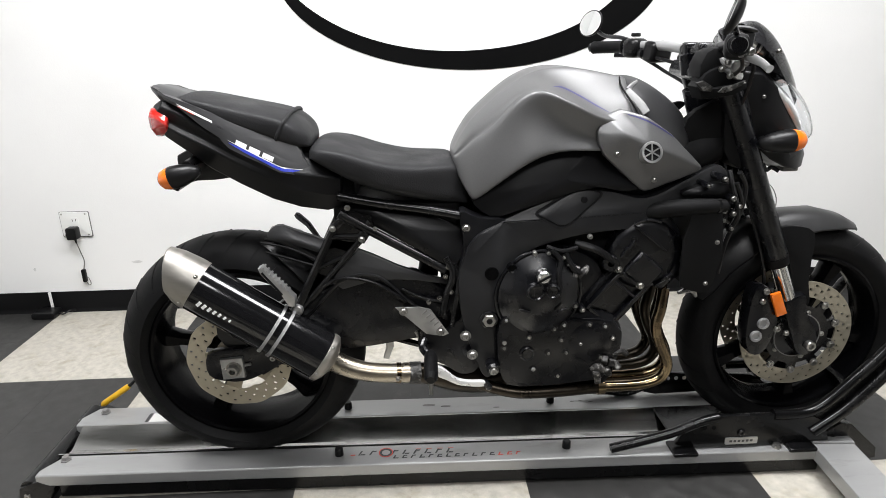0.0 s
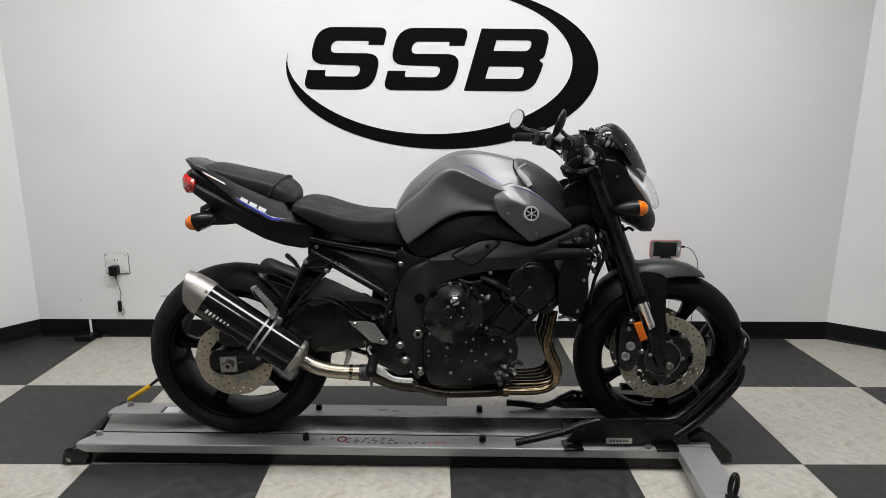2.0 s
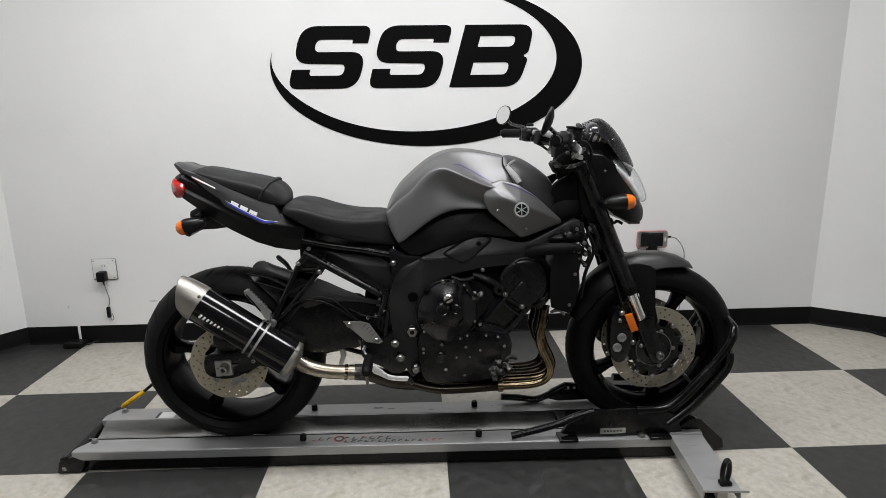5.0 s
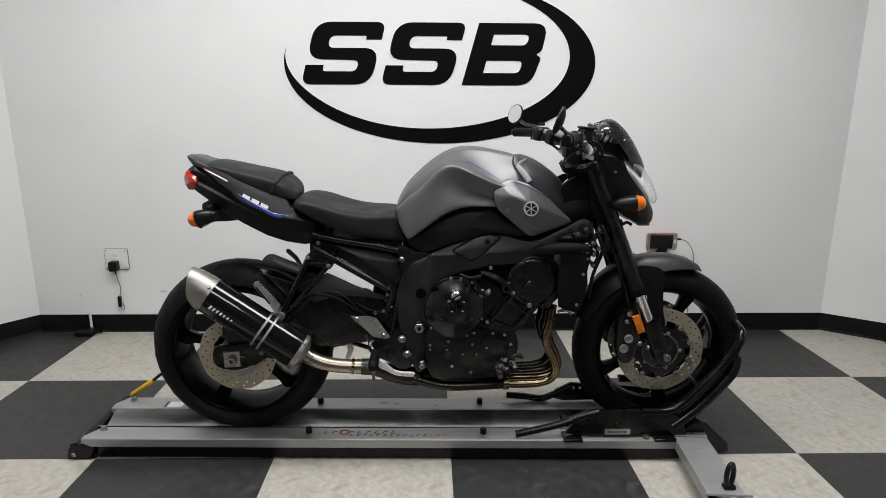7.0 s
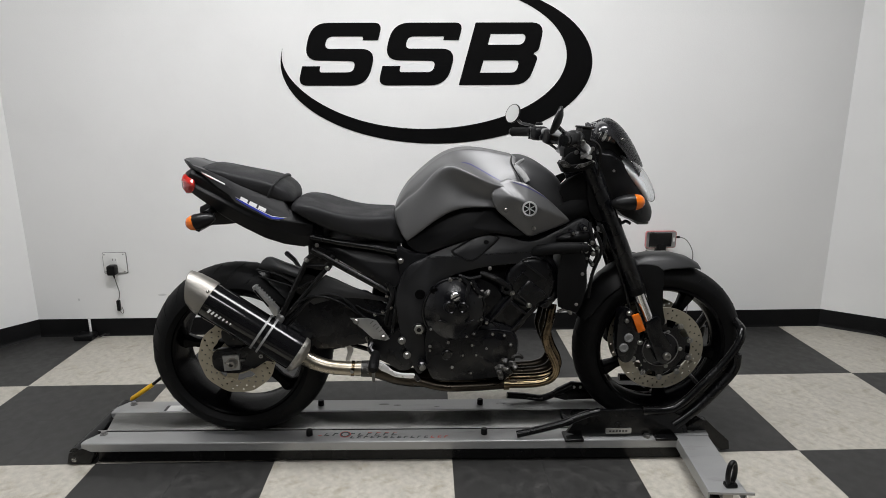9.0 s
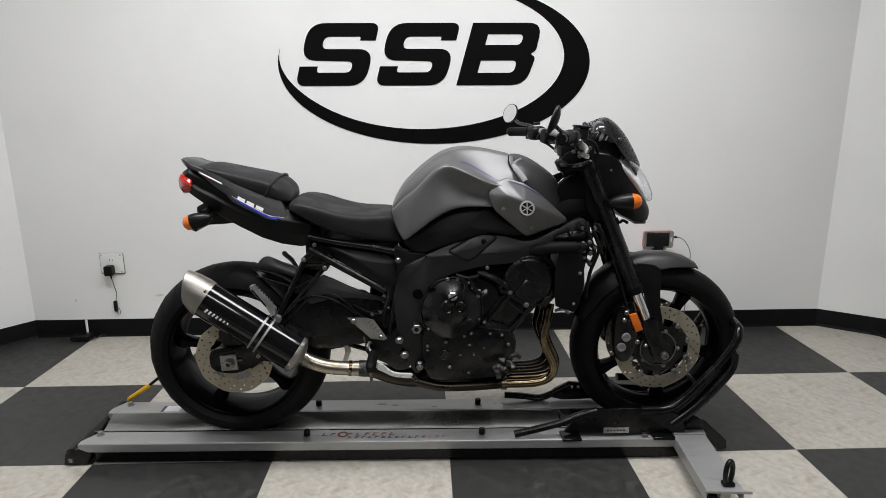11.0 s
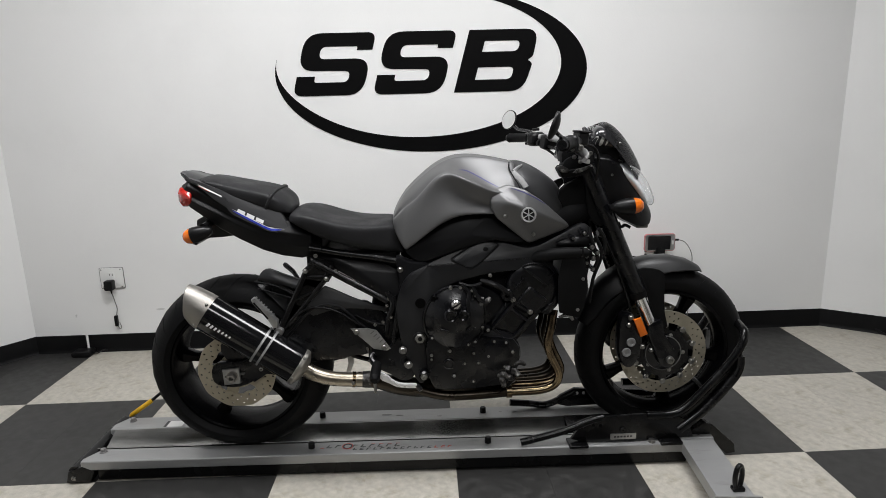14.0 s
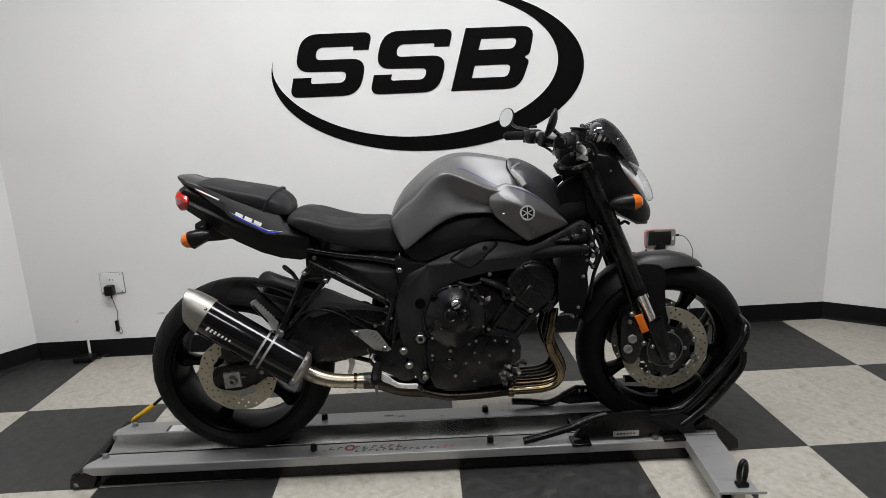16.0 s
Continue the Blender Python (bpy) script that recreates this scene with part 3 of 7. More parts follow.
# wheel channel with upturned lips
bm = bmesh.new()
sec = [(0.060, 0.0790), (0.0635, 0.0790), (0.078, 0.0675), (0.100, 0.0530), (0.114, 0.0510), (0.128, 0.0545), (0.150, 0.0640), (0.186, 0.0792), (0.188, 0.0792), (0.188, 0.040), (0.060, 0.040)]
r0 = [bm.verts.new((-0.632, y, z)) for y, z in sec]
r1 = [bm.verts.new((1.46, y, z)) for y, z in sec]
for j in range(len(sec)):
    k = (j + 1) % len(sec)
    bm.faces.new((r0[j], r0[k], r1[k], r1[j]))
bm.faces.new(r0)
bm.faces.new(r1[::-1])
part("wheel_channel", bm, DECK, dolly, "worn silver wheel channel", smooth=12)
for y in (-0.014, 0.238):
    part("underframe", bm_box(-0.60, 1.40, y, y + 0.040, 0.003, 0.0475), BLACKSTEEL, dolly, "black frame tube under the rail", bevel=0.004)
# black end bar with drooping feet
part("end_bar", bm_tube([(-0.668, -0.02, 0.040), (-0.664, 0.315, 0.046)], 0.0235, 16, smooth=False, flat=0.9), BLACKSTEEL, dolly, "black round end bar")
for y in (-0.028, 0.28):
    bm = bm_plate([(-0.700, 0.004), (-0.62, 0.004), (-0.60, 0.045), (-0.640, 0.064), (-0.690, 0.045)], y, y + 0.05, bevel=0.006)
    part("end_foot", bm, BLACKSTEEL, dolly)
part("foot_bolt", bm_bolt(-0.672, -0.030, 0.022, 0.007, 0.004), BOLT, dolly)
for y in (0.02, 0.235):
    for x in (0.12, 0.724):
        part("rubber_bumper", bm_lathe([(0, 0.021), (0.008, 0.021), (0.011, 0.018), (0.0115, 0.0), (0.0, 0.0)], (x, y, RAILTOP), "z", 16), BLACKPLASTIC, dolly, "black rubber bumper")
    part("hex_bolt", bm_lathe([(0, 0.012), (0.008, 0.012), (0.0095, 0.010), (0.0095, 0.003), (0.014, 0.003), (0.014, 0.0), (0, 0)], (-0.598, y + 0.016, RAILTOP), "z", 6), GREYCAP, dolly, "dull grey hex bolt")
# maker's mark and stickers as plain bars
def slanted_bar(x, w, y0, y1, mat, lean=0.4):
    bm = bmesh.new()
    lay = [[bm.verts.new((a + lean * (b - y0), b, RAILTOP + h)) for a, b in ((x, y0), (x + w, y0), (x + w, y1), (x, y1))] for h in (0.0002, 0.0007)]
    bm.faces.new(lay[0][::-1])
    bm.faces.new(lay[1])
    for k in range(4):
        bm.faces.new((lay[0][k], lay[0][(k + 1) % 4], lay[1][(k + 1) % 4], lay[1][k]))
    part("mark_bar", bm, mat, dolly, smooth=0)


slanted_bar(0.150, 0.012, 0.012, 0.016, RED)
for k in range(9):
    if k == 2:
        continue
    slanted_bar(0.170 + k * 0.029, 0.0045, 0.013, 0.030, BLACKDECAL)
    slanted_bar(0.176 + k * 0.029, 0.012, 0.025 if k % 2 else 0.013, 0.029 if k % 2 else 0.017, BLACKDECAL)
    if k > 4:
        slanted_bar(0.176 + k * 0.029, 0.014, 0.0315, 0.033, RED)
for r0, r1, mat in ((0.011, 0.0165, BLACKDECAL), (0.0165, 0.019, RED)):
    part("mark_ring", bm_lathe([(r0, 0), (r1, 0), (r1, 0.0008), (r0, 0.0008)], (0.243, 0.021, RAILTOP + 0.0002), "z", 28, closed=True), mat, dolly, smooth=0)
for k in range(15):
    mat = RED if k > 11 else BLACKDECAL
    slanted_bar(0.262 + k * 0.0230, 0.004, -0.004, 0.008, mat)
    slanted_bar(0.266 + k * 0.0230, 0.010, 0.005 if k % 3 else -0.004, 0.008 if k % 3 else -0.001, mat)
    if k % 2:
        slanted_bar(0.266 + k * 0.0230, 0.010, -0.004, -0.001, mat)
for x, y, w in ((0.36, 0.236, 0.040), (0.41, 0.228, 0.030), (0.79, 0.232, 0.012), (0.815, 0.236, 0.010), (0.845, 0.228, 0.014), (0.56, 0.214, 0.020)):
    part("paint_chip", bm_lathe([(0, 0), (w * 0.5, 0), (w * 0.5, 0.0005), (0, 0.0005)], (x, y, RAILTOP + 0.0003), "z", 9, tilt=Matrix.Diagonal((1, 0.28, 1))), GREYCAP, dolly, "dull scraped paint", smooth=0)
part("sticker", bm_box(-0.45, -0.395, 0.196, 0.238, RAILTOP + 0.0002, RAILTOP + 0.0008), WHITE, dolly, "white sticker", smooth=0)
part("sticker", bm_box(-0.462, -0.453, 0.196, 0.238, RAILTOP + 0.0002, RAILTOP + 0.001), BLACKDECAL, dolly, smooth=0)

# cross arm with castor, towing loop and clamp knob
tilt = pose(1.434, 0.02, 0, 0, 0, -3.5)
bm = bmesh.new()
sec = [(-0.055, 0.046), (-0.055, 0.084), (0.055, 0.084), (0.055, 0.046), (0.051, 0.046), (0.051, 0.080), (-0.051, 0.080), (-0.051, 0.046)]
for y0, y1 in ((-0.343, -0.03),):
    r0 = [bm.verts.new(tilt @ Vector((x, y0, z))) for x, z in sec]
    r1 = [bm.verts.new(tilt @ Vector((x, y1, z))) for x, z in sec]
    for j in range(8):
        bm.faces.new((r0[j], r0[(j + 1) % 8], r1[(j + 1) % 8], r1[j]))
    for a, b, c, d in ((0, 1, 6, 7), (1, 2, 5, 6), (2, 3, 4, 5)):
        bm.faces.new((r0[a], r0[b], r0[c], r0[d]))
        bm.faces.new((r1[a], r1[b], r1[c], r1[d]))
part("cross_arm", bm, SILVER, dolly, bevel=0.002)
part("arm_lip", bm_box(-0.06, 0.075, -0.347, -0.341, 0.078, 0.085, m=tilt), SILVER, dolly)
part("arm_cap", bm_box(-0.052, 0.058, -0.028, 0.085, 0.062, 0.088, m=tilt), SILVER, dolly, bevel=0.003)
part("clamp_knob", bm_lathe([(0, 0.024), (0.010, 0.023), (0.014, 0.016), (0.014, 0.006), (0.019, 0.004), (0.019, 0.0), (0, 0)], (1.447, 0.03, 0.088), "z", 8), BLACKPLASTIC, dolly, "black clamp knob")
loop = [(1.432 + 0.014 * math.cos(a), -0.293 + 0.008 * math.cos(a), 0.127 + 0.036 * math.sin(a)) for a in np.linspace(0, 2 * math.pi, 25)]
part("tow_loop", bm_tube(loop, 0.0075, 10, smooth=False), BLACKPLASTIC, dolly, "black towing loop")
part("loop_base", bm_box(1.414, 1.450, -0.306, -0.282, 0.083, 0.096), BLACKPLASTIC, dolly, bevel=0.004)
castor = part("castor_bracket", bm_box(1.400, 1.432, -0.318, -0.314, 0.014, 0.080), STEEL, dolly, "bright steel castor bracket", bevel=0.0015)
part("castor_plate", bm_box(1.37, 1.44, -0.318, -0.248, 0.074, 0.081), STEEL, castor)
part("wheel", bm_lathe([(0, -0.014), (0.010, -0.016), (0.012, -0.012), (0.024, -0.012), (0.031, -0.009), (0.033, 0), (0.031, 0.009), (0.024, 0.012), (0, 0.012)], (1.388, -0.290, 0.033), "x", 28), RUBBER, castor, "black castor wheel")
part("axle_nut", bm_bolt(1.416, -0.319, 0.036, 0.006, 0.004), BOLT, castor)
# jack lever with a yellow grip
lever = part("jack_lever", bm_tube([(-0.545, 0.305, 0.136), (-0.43, 0.315, 0.225)], 0.006, 10, smooth=False), BLACKSTEEL, dolly)
part("grip", bm_tube([(-0.635, 0.300, 0.074), (-0.628, 0.300, 0.080), (-0.55, 0.305, 0.132), (-0.543, 0.305, 0.137)], [0.004, 0.009, 0.009, 0.006], 12, smooth=False), YELLOW, lever, "yellow rubber grip")

# ---------- wheel chock bolted on the dolly ----------
chock = thing("wheel_chock", (1.2, YC, RAILTOP), "black tubular steel wheel chock holding the front wheel", "wheel chock")
for y, pts in ((-0.02, [(0.83, 0.094), (0.92, 0.115), (0.995, 0.136), (1.06, 0.163), (1.11, 0.175)]), (0.245, [(0.83, 0.106), (0.90, 0.100), (0.965, 0.092), (1.02, 0.112), (1.08, 0.142)])):
    part("guide_tube", bm_tube([(x, y, z) for x, z in pts], 0.0125, 14), BLACKSTEEL, chock)
part("side_plate", bm_plate([(1.0, 0.098), (1.03, 0.14), (1.10, 0.178), (1.34, 0.178), (1.40, 0.150), (1.42, 0.090), (1.30, 0.084), (1.05, 0.084)], -0.022, -0.008, bevel=0.004), BLACKSTEEL, chock)
part("side_plate", bm_plate([(0.99, 0.100), (1.02, 0.13), (1.075, 0.158), (1.15, 0.150), (1.34, 0.140), (1.42, 0.092), (1.05, 0.084)], 0.238, 0.252, bevel=0.004), BLACKSTEEL, chock)
for x in (1.105, 1.13, 1.155):
    part("adjusting_hole", bm_lathe([(0, -0.001), (0.006, -0.001), (0.006, 0)], (x - 0.02, 0.2375, 0.138), "y", 12), WHITE, chock)
for x in (1.075, 1.10):
    part("adjusting_hole", bm_lathe([(0, -0.001), (0.006, -0.001), (0.006, 0)], (x, -0.0222, 0.146), "y", 12), DEEPBLACK, chock)
part("label_plate", bm_plate(shift(rounded_rect(0.088, 0.020, 0.003), 1.178, 0.103), -0.025, -0.022), ALLOY, chock, "silver label plate")
for k in range(6):
    part("label_bar", bm_box(1.146 + k * 0.011, 1.153 + k * 0.011, -0.0258, -0.0248, 0.100, 0.106), BLACKDECAL, chock, smooth=0)
part("plate_bolt", bm_bolt(1.175, -0.022, 0.128, 0.009, 0.006), BLACKSTEEL, chock)
part("mounting_pad", bm_box(0.99, 1.055, -0.05, 0.01, 0.078, 0.088), BLACKSTEEL, chock, bevel=0.003)
part("mounting_pad", bm_box(1.30, 1.375, -0.05, 0.01, 0.076, 0.087), BLACKSTEEL, chock, bevel=0.003)
part("mounting_bolt", bm_lathe([(0, 0.014), (0.009, 0.014), (0.012, 0.009), (0.012, 0), (0, 0)], (1.275, -0.028, 0.078), "z", 8), BOLT, chock)
part("end_knob", bm_lathe([(0, 0.018), (0.009, 0.018), (0.013, 0.013), (0.013, 0), (0.017, 0), (0.017, -0.004), (0, -0.004)], (1.450, 0.014, 0.078), "z", 16), BLACKSTEEL, chock)
# tubular hoop in front of the tyre
part("hoop", bm_tube([(1.26, -0.012, 0.170), (1.345, -0.012, 0.172), (1.395, -0.012, 0.197), (1.456, -0.012, 0.262), (1.526, -0.012, 0.344), (1.562, -0.010, 0.400), (1.578, 0.0, 0.438), (1.585, 0.03, 0.455), (1.590, YC, 0.460),
                      (1.585, 0.21, 0.455), (1.578, 0.24, 0.438), (1.562, 0.250, 0.400), (1.526, 0.252, 0.344), (1.456, 0.252, 0.262), (1.395, 0.252, 0.197), (1.345, 0.252, 0.172), (1.26, 0.252, 0.170)], 0.014, 14, 8), BLACKSTEEL, chock, "bent black hoop")
part("brace", bm_tube([(1.37, -0.02, 0.118), (1.45, -0.02, 0.185), (1.530, -0.02, 0.280), (1.560, -0.019, 0.330), (1.562, -0.015, 0.375)], 0.015, 14), BLACKSTEEL, chock)
part("brace", bm_tube([(1.37, 0.26, 0.118), (1.45, 0.26, 0.185), (1.530, 0.26, 0.280), (1.560, 0.259, 0.330), (1.562, 0.255, 0.375)], 0.015, 14), BLACKSTEEL, chock)
part("cradle_bar", bm_tube([(1.33, 0.0, 0.155), (1.42, 0.01, 0.180), (1.47, 0.03, 0.225), (1.475, YC, 0.232), (1.47, 0.21, 0.225), (1.42, 0.23, 0.180), (1.33, 0.24, 0.155)], 0.009, 10), BLACKSTEEL, chock)
part("hoop_web", bm_plate([(1.30, .10), (1.30, .170), (1.345, .172), (1.395, .197), (1.456, .262), (1.526, .344), (1.548, .345), (1.548, .325), (1.53, .272), (1.455, .168), (1.41, .128)], -0.014, -0.004, bevel=0.003), BLACKSTEEL, chock)
part("base_plate", bm_box(1.02, 1.42, 0.056, 0.186, 0.0735, 0.079), BLACKSTEEL, chock, bevel=0.003)
part("front_foot", bm_plate([(1.40, 0.085), (1.46, 0.13), (1.49, 0.125), (1.575, 0.045), (1.58, 0.012), (1.55, 0.008), (1.47, 0.080)], -0.005, 0.025, bevel=0.004), BLACKSTEEL, chock)

# faint scuffs on the back wall
def scuff(x, z, w, h):
    bm = bm_lathe([(0, 0), (1, 0)], (0, 0, 0), "y", 20)
    for v in bm.verts:
        v.co = Vector((x + v.co.x * w * (1 + 0.25 * math.sin(7 * v.co.z)), WALL - 0.0006, z + v.co.z * h + 0.15 * v.co.x * h))
    part("scuff_mark", bm, SCUFF, bpy.data.objects["wall_north"], "faint grey scuff", smooth=0)


for x, z, w, h in ((-0.865, 0.222, 0.022, 0.006), (0.02, 0.36, 0.02, 0.004), (-1.30, 0.20, 0.005, 0.008)):
    scuff(x, z, w, h)


# ---------- motorcycle ----------
bike = thing("motorcycle", (0.6, YC, 0.059), "matte grey and black naked motorcycle standing on a dolly", "motorcycle")
REAR, FRONT = Vector((-0.108, YC, 0.370)), Vector((1.338, YC, 0.361))


def bm_shell(outline, y0, bulge, thick=0.012, rings=5, n=4, lean=None):
    """A domed panel over an outline of (x, z): nearest the viewer's side in the middle."""
    bm = bmesh.new()
    pts = [Vector((p.x, p.z)) for p in spline([(x, 0, z) for x, z in outline], n, True)]
    c = sum(pts, Vector((0, 0))) / len(pts)
    k = len(pts)
    prev = None
    for i in range(rings + 1):
        s = 1 - i / (rings + 0.6)
        y = y0 - bulge * (1 - s ** 2.2)
        ring = []
        for p in pts:
            q = c + (p - c) * s
            ring.append(bm.verts.new((q.x, y + (lean(q.x, q.y) if lean else 0), q.y)))
        if prev:
            for j in range(k):
                bm.faces.new((prev[j], prev[(j + 1) % k], ring[(j + 1) % k], ring[j]))
        else:
            first = ring
        prev = ring
    bm.faces.new(prev)
    low = [bm.verts.new(v.co + Vector((0, thick, 0))) for v in first]
    for j in range(k):
        bm.faces.new((low[j], low[(j + 1) % k], first[(j + 1) % k], first[j]))
    bm.faces.new(low[::-1])
    return bm


def mirrored(bm):
    other = bm.copy()
    for v in other.verts:
        v.co.y = 2 * YC - v.co.y
    bmesh.ops.reverse_faces(other, faces=other.faces[:])
    return other


def pair(name, bm, mat, parent, label="", **kw):
    """The same part on both sides; gives the one on the exhaust side."""
    other = mirrored(bm)
    a = part(name, bm, mat, parent, label, **kw)
    part(name, other, mat, parent, label, **kw)
    return a


def tyre(c, r, w, rim, name, parent):
    half = w / 2
    prof = []
    for a in np.linspace(-1, 1, 25):
        ang = a * radians(78)
        prof.append((r - half * 0.92 * (1 - math.cos(ang)) * 1.02, half * math.sin(ang) / math.sin(radians(78))))
    side = [(rim + 0.012, half * 0.93), (rim, half * 0.80), (rim - 0.012, half * 0.70)]
    prof = [(a, -b) for a, b in side[::-1]] + prof + side
    ob = part(name, bm_lathe(prof, c, "y", 96, closed=True), RUBBER, parent, "black road tyre with a worn tread", smooth=50)
    # tread grooves cut across the shoulders
    bm = bmesh.new()
    for i in range(26):
        for s in (-1, 1):
            a0 = 2 * math.pi * (i + (0.5 if s > 0 else 0)) / 26
            pts = []
            for t in np.linspace(0.12, 0.86, 6):
                ang = t * radians(78)
                rr = r - half * 0.92 * (1 - math.cos(ang)) * 1.02 + 0.0002
                aa = a0 + 0.22 * t
                pts.append((c[0] + rr * math.cos(aa), c[1] + s * half * math.sin(ang) / math.sin(radians(78)), c[2] + rr * math.sin(aa)))
            bm_tube(pts, 0.0016, 4, 1, smooth=False, bm=bm)
    part("tread_pattern", bm, DEEPBLACK, ob, smooth=0)
    return ob


def disc_mesh(c, r0, r1, y, thick, rows, seg, phase, wave=0):
    """A thin ring with real drilled holes."""
    bm = bmesh.new()
    steps = [0.95 if i % 2 == 0 else 1.0 for i in range(rows * 2 + 1)]
    radii = [r0 + (r1 - r0) * sum(steps[:i]) / sum(steps) for i in range(rows * 2 + 2)]
    for side in (0, 1):
        yy = y + side * thick
        grid = [[bm.verts.new((c[0] + rr * math.cos(2 * math.pi * j / seg), yy, c[2] + rr * math.sin(2 * math.pi * j / seg))) for j in range(seg)] for rr in radii]
        for i in range(len(radii) - 1):
            for j in range(seg):
                if i % 2 == 1 and (j + phase * (i // 2)) % 5 == 0:
                    continue
                bm.faces.new((grid[i][j], grid[i][(j + 1) % seg], grid[i + 1][(j + 1) % seg], grid[i + 1][j]))
        if side == 0:
            ga = grid
    for row in (0, len(radii) - 1):
        for j in range(seg):
            bm.faces.new((ga[row][j], ga[row][(j + 1) % seg], grid[row][(j + 1) % seg], grid[row][j]))
    if wave:
        for v in bm.verts:
            dx, dz = v.co.x - c[0], v.co.z - c[2]
            r = math.hypot(dx, dz)
            k = 1 + 0.010 * (r - r0) / (r1 - r0) * math.cos(wave * math.atan2(dz, dx)) - 0.05 * max(0, 1 - (r - r0) / 0.012) * max(0, math.cos(wave * math.atan2(dz, dx)))
            v.co.x, v.co.z = c[0] + dx * k, c[2] + dz * k
    return bm


def spoke_mesh(c, ang, r0, r1, w0, w1, y):
    bm = bmesh.new()
    d = Vector((math.cos(ang), 0, math.sin(ang)))
    s = Vector((-math.sin(ang), 0, math.cos(ang)))
    rings = []
    for t in np.linspace(0, 1, 5):
        r = r0 + (r1 - r0) * t
        w = w0 + (w1 - w0) * t + 0.012 * max(0, t - 0.75) * 4
        dep = 0.022 + 0.012 * abs(t - 0.5)
        m = Vector(c) + d * r
        rings.append([bm.verts.new(m + s * (w * u) + Vector((0, dep * v, 0))) for u, v in ((-1, -0.4), (-0.6, -1), (0.6, -1), (1, -0.4), (1, 0.4), (0.6, 1), (-0.6, 1), (-1, 0.4))])
    for a, b in zip(rings, rings[1:]):
        for j in range(8):
            bm.faces.new((a[j], a[(j + 1) % 8], b[(j + 1) % 8], b[j]))
    bm.faces.new(rings[0])
    bm.faces.new(rings[-1][::-1])
    return bm


def wheel(name, c, r, w, spokes, phase, hub):
    rim = 0.222
    half = w * 0.40
    prof = [(rim, -half), (rim + 0.002, -half - 0.004), (rim - 0.004, -half - 0.007), (rim - 0.010, -half - 0.003), (rim - 0.014, -half + 0.012), (rim - 0.022, -half * 0.35), (rim - 0.024, 0),
            (rim - 0.022, half * 0.35), (rim - 0.014, half - 0.012), (rim - 0.010, half + 0.003), (rim - 0.004, half + 0.007), (rim + 0.002, half + 0.004), (rim, half), (rim - 0.008, 0)]
    wh = part(name, bm_lathe(prof, c, "y", 96, closed=True), GLOSSBLACK, bike, "black cast five-spoke wheel", smooth=40)
    tyre(c, r, w, rim, "tyre", wh)
    for k in range(spokes):
        part("spoke", spoke_mesh(c, phase + 2 * math.pi * k / spokes, hub * 0.8, rim - 0.018, 0.021, 0.013, 0), GLOSSBLACK, wh)
    part("hub", bm_lathe([(0, -0.05), (hub * 0.6, -0.05), (hub, -0.04), (hub * 0.9, 0), (hub, 0.04), (hub * 0.6, 0.05), (0, 0.05)], c, "y", 32), CASTBLACK, wh)
    return wh


def star_ring(c, r0, r1, r2, arms, half, share=0.45):
    """A flat ring with short arms, as one closed outline."""
    bm = bmesh.new()
    n = arms * 12
    lay = []
    for y in (-half, half):
        inner, outer = [], []
        for j in range(n):
            a = 2 * math.pi * j / n
            t = abs((j % 12) / 12 - 0.5) * 2
            r = r2 if t < share else r1
            inner.append(bm.verts.new((c[0] + r0 * math.cos(a), c[1] + y, c[2] + r0 * math.sin(a))))
            outer.append(bm.verts.new((c[0] + r * math.cos(a), c[1] + y, c[2] + r * math.sin(a))))
        lay.append((inner, outer))
    for inner, outer in lay:
        for j in range(n):
            bm.faces.new((inner[j], outer[j], outer[(j + 1) % n], inner[(j + 1) % n]))
    for i in (0, 1):
        f, b = lay[0][i], lay[1][i]
        for j in range(n):
            bm.faces.new((f[j], f[(j + 1) % n], b[(j + 1) % n], b[j]))
    return bm


rear_wheel = wheel("rear_wheel", REAR, 0.306, 0.178, 5, radians(100), 0.055)
part("brake_disc", disc_mesh(REAR, 0.084, 0.128, YC - 0.088, 0.005, 3, 100, 2, 10), DISC, rear_wheel, "drilled steel brake disc", smooth=0)
part("disc_carrier", star_ring((REAR.x, YC - 0.082, REAR.z), 0.045, 0.062, 0.092, 5, 0.003, 0.36), DISC, rear_wheel, smooth=0)
front_wheel = wheel("front_wheel", FRONT, 0.297, 0.120, 5, radians(62), 0.045)
for s in (-1, 1):
    part("brake_disc", disc_mesh(FRONT + Vector((-0.004, 0, 0.004)), 0.106, 0.149, YC + s * 0.056, 0.0045, 3, 125, 2), FRONTDISC, front_wheel, "drilled steel brake disc", smooth=0)
    part("disc_carrier", star_ring((FRONT.x, YC + s * 0.052, FRONT.z), 0.052, 0.084, 0.107, 10, 0.003), CASTBLACK, front_wheel, "black disc carrier", smooth=0)
    for k in range(10):
        a = 2 * math.pi * k / 10
        part("disc_button", bm_bolt(FRONT.x + 0.103 * math.sin(a), YC + s * 0.058, FRONT.z + 0.103 * math.cos(a), 0.0085, 0.004, toward=s), BOLT, front_wheel)
    for k in range(5):
        a = 2 * math.pi * k / 5 + 0.3
        part("hub_bolt", bm_bolt(FRONT.x + 0.066 * math.sin(a), YC + s * 0.056, FRONT.z + 0.066 * math.cos(a), 0.006, 0.004, toward=s), BOLT, front_wheel)

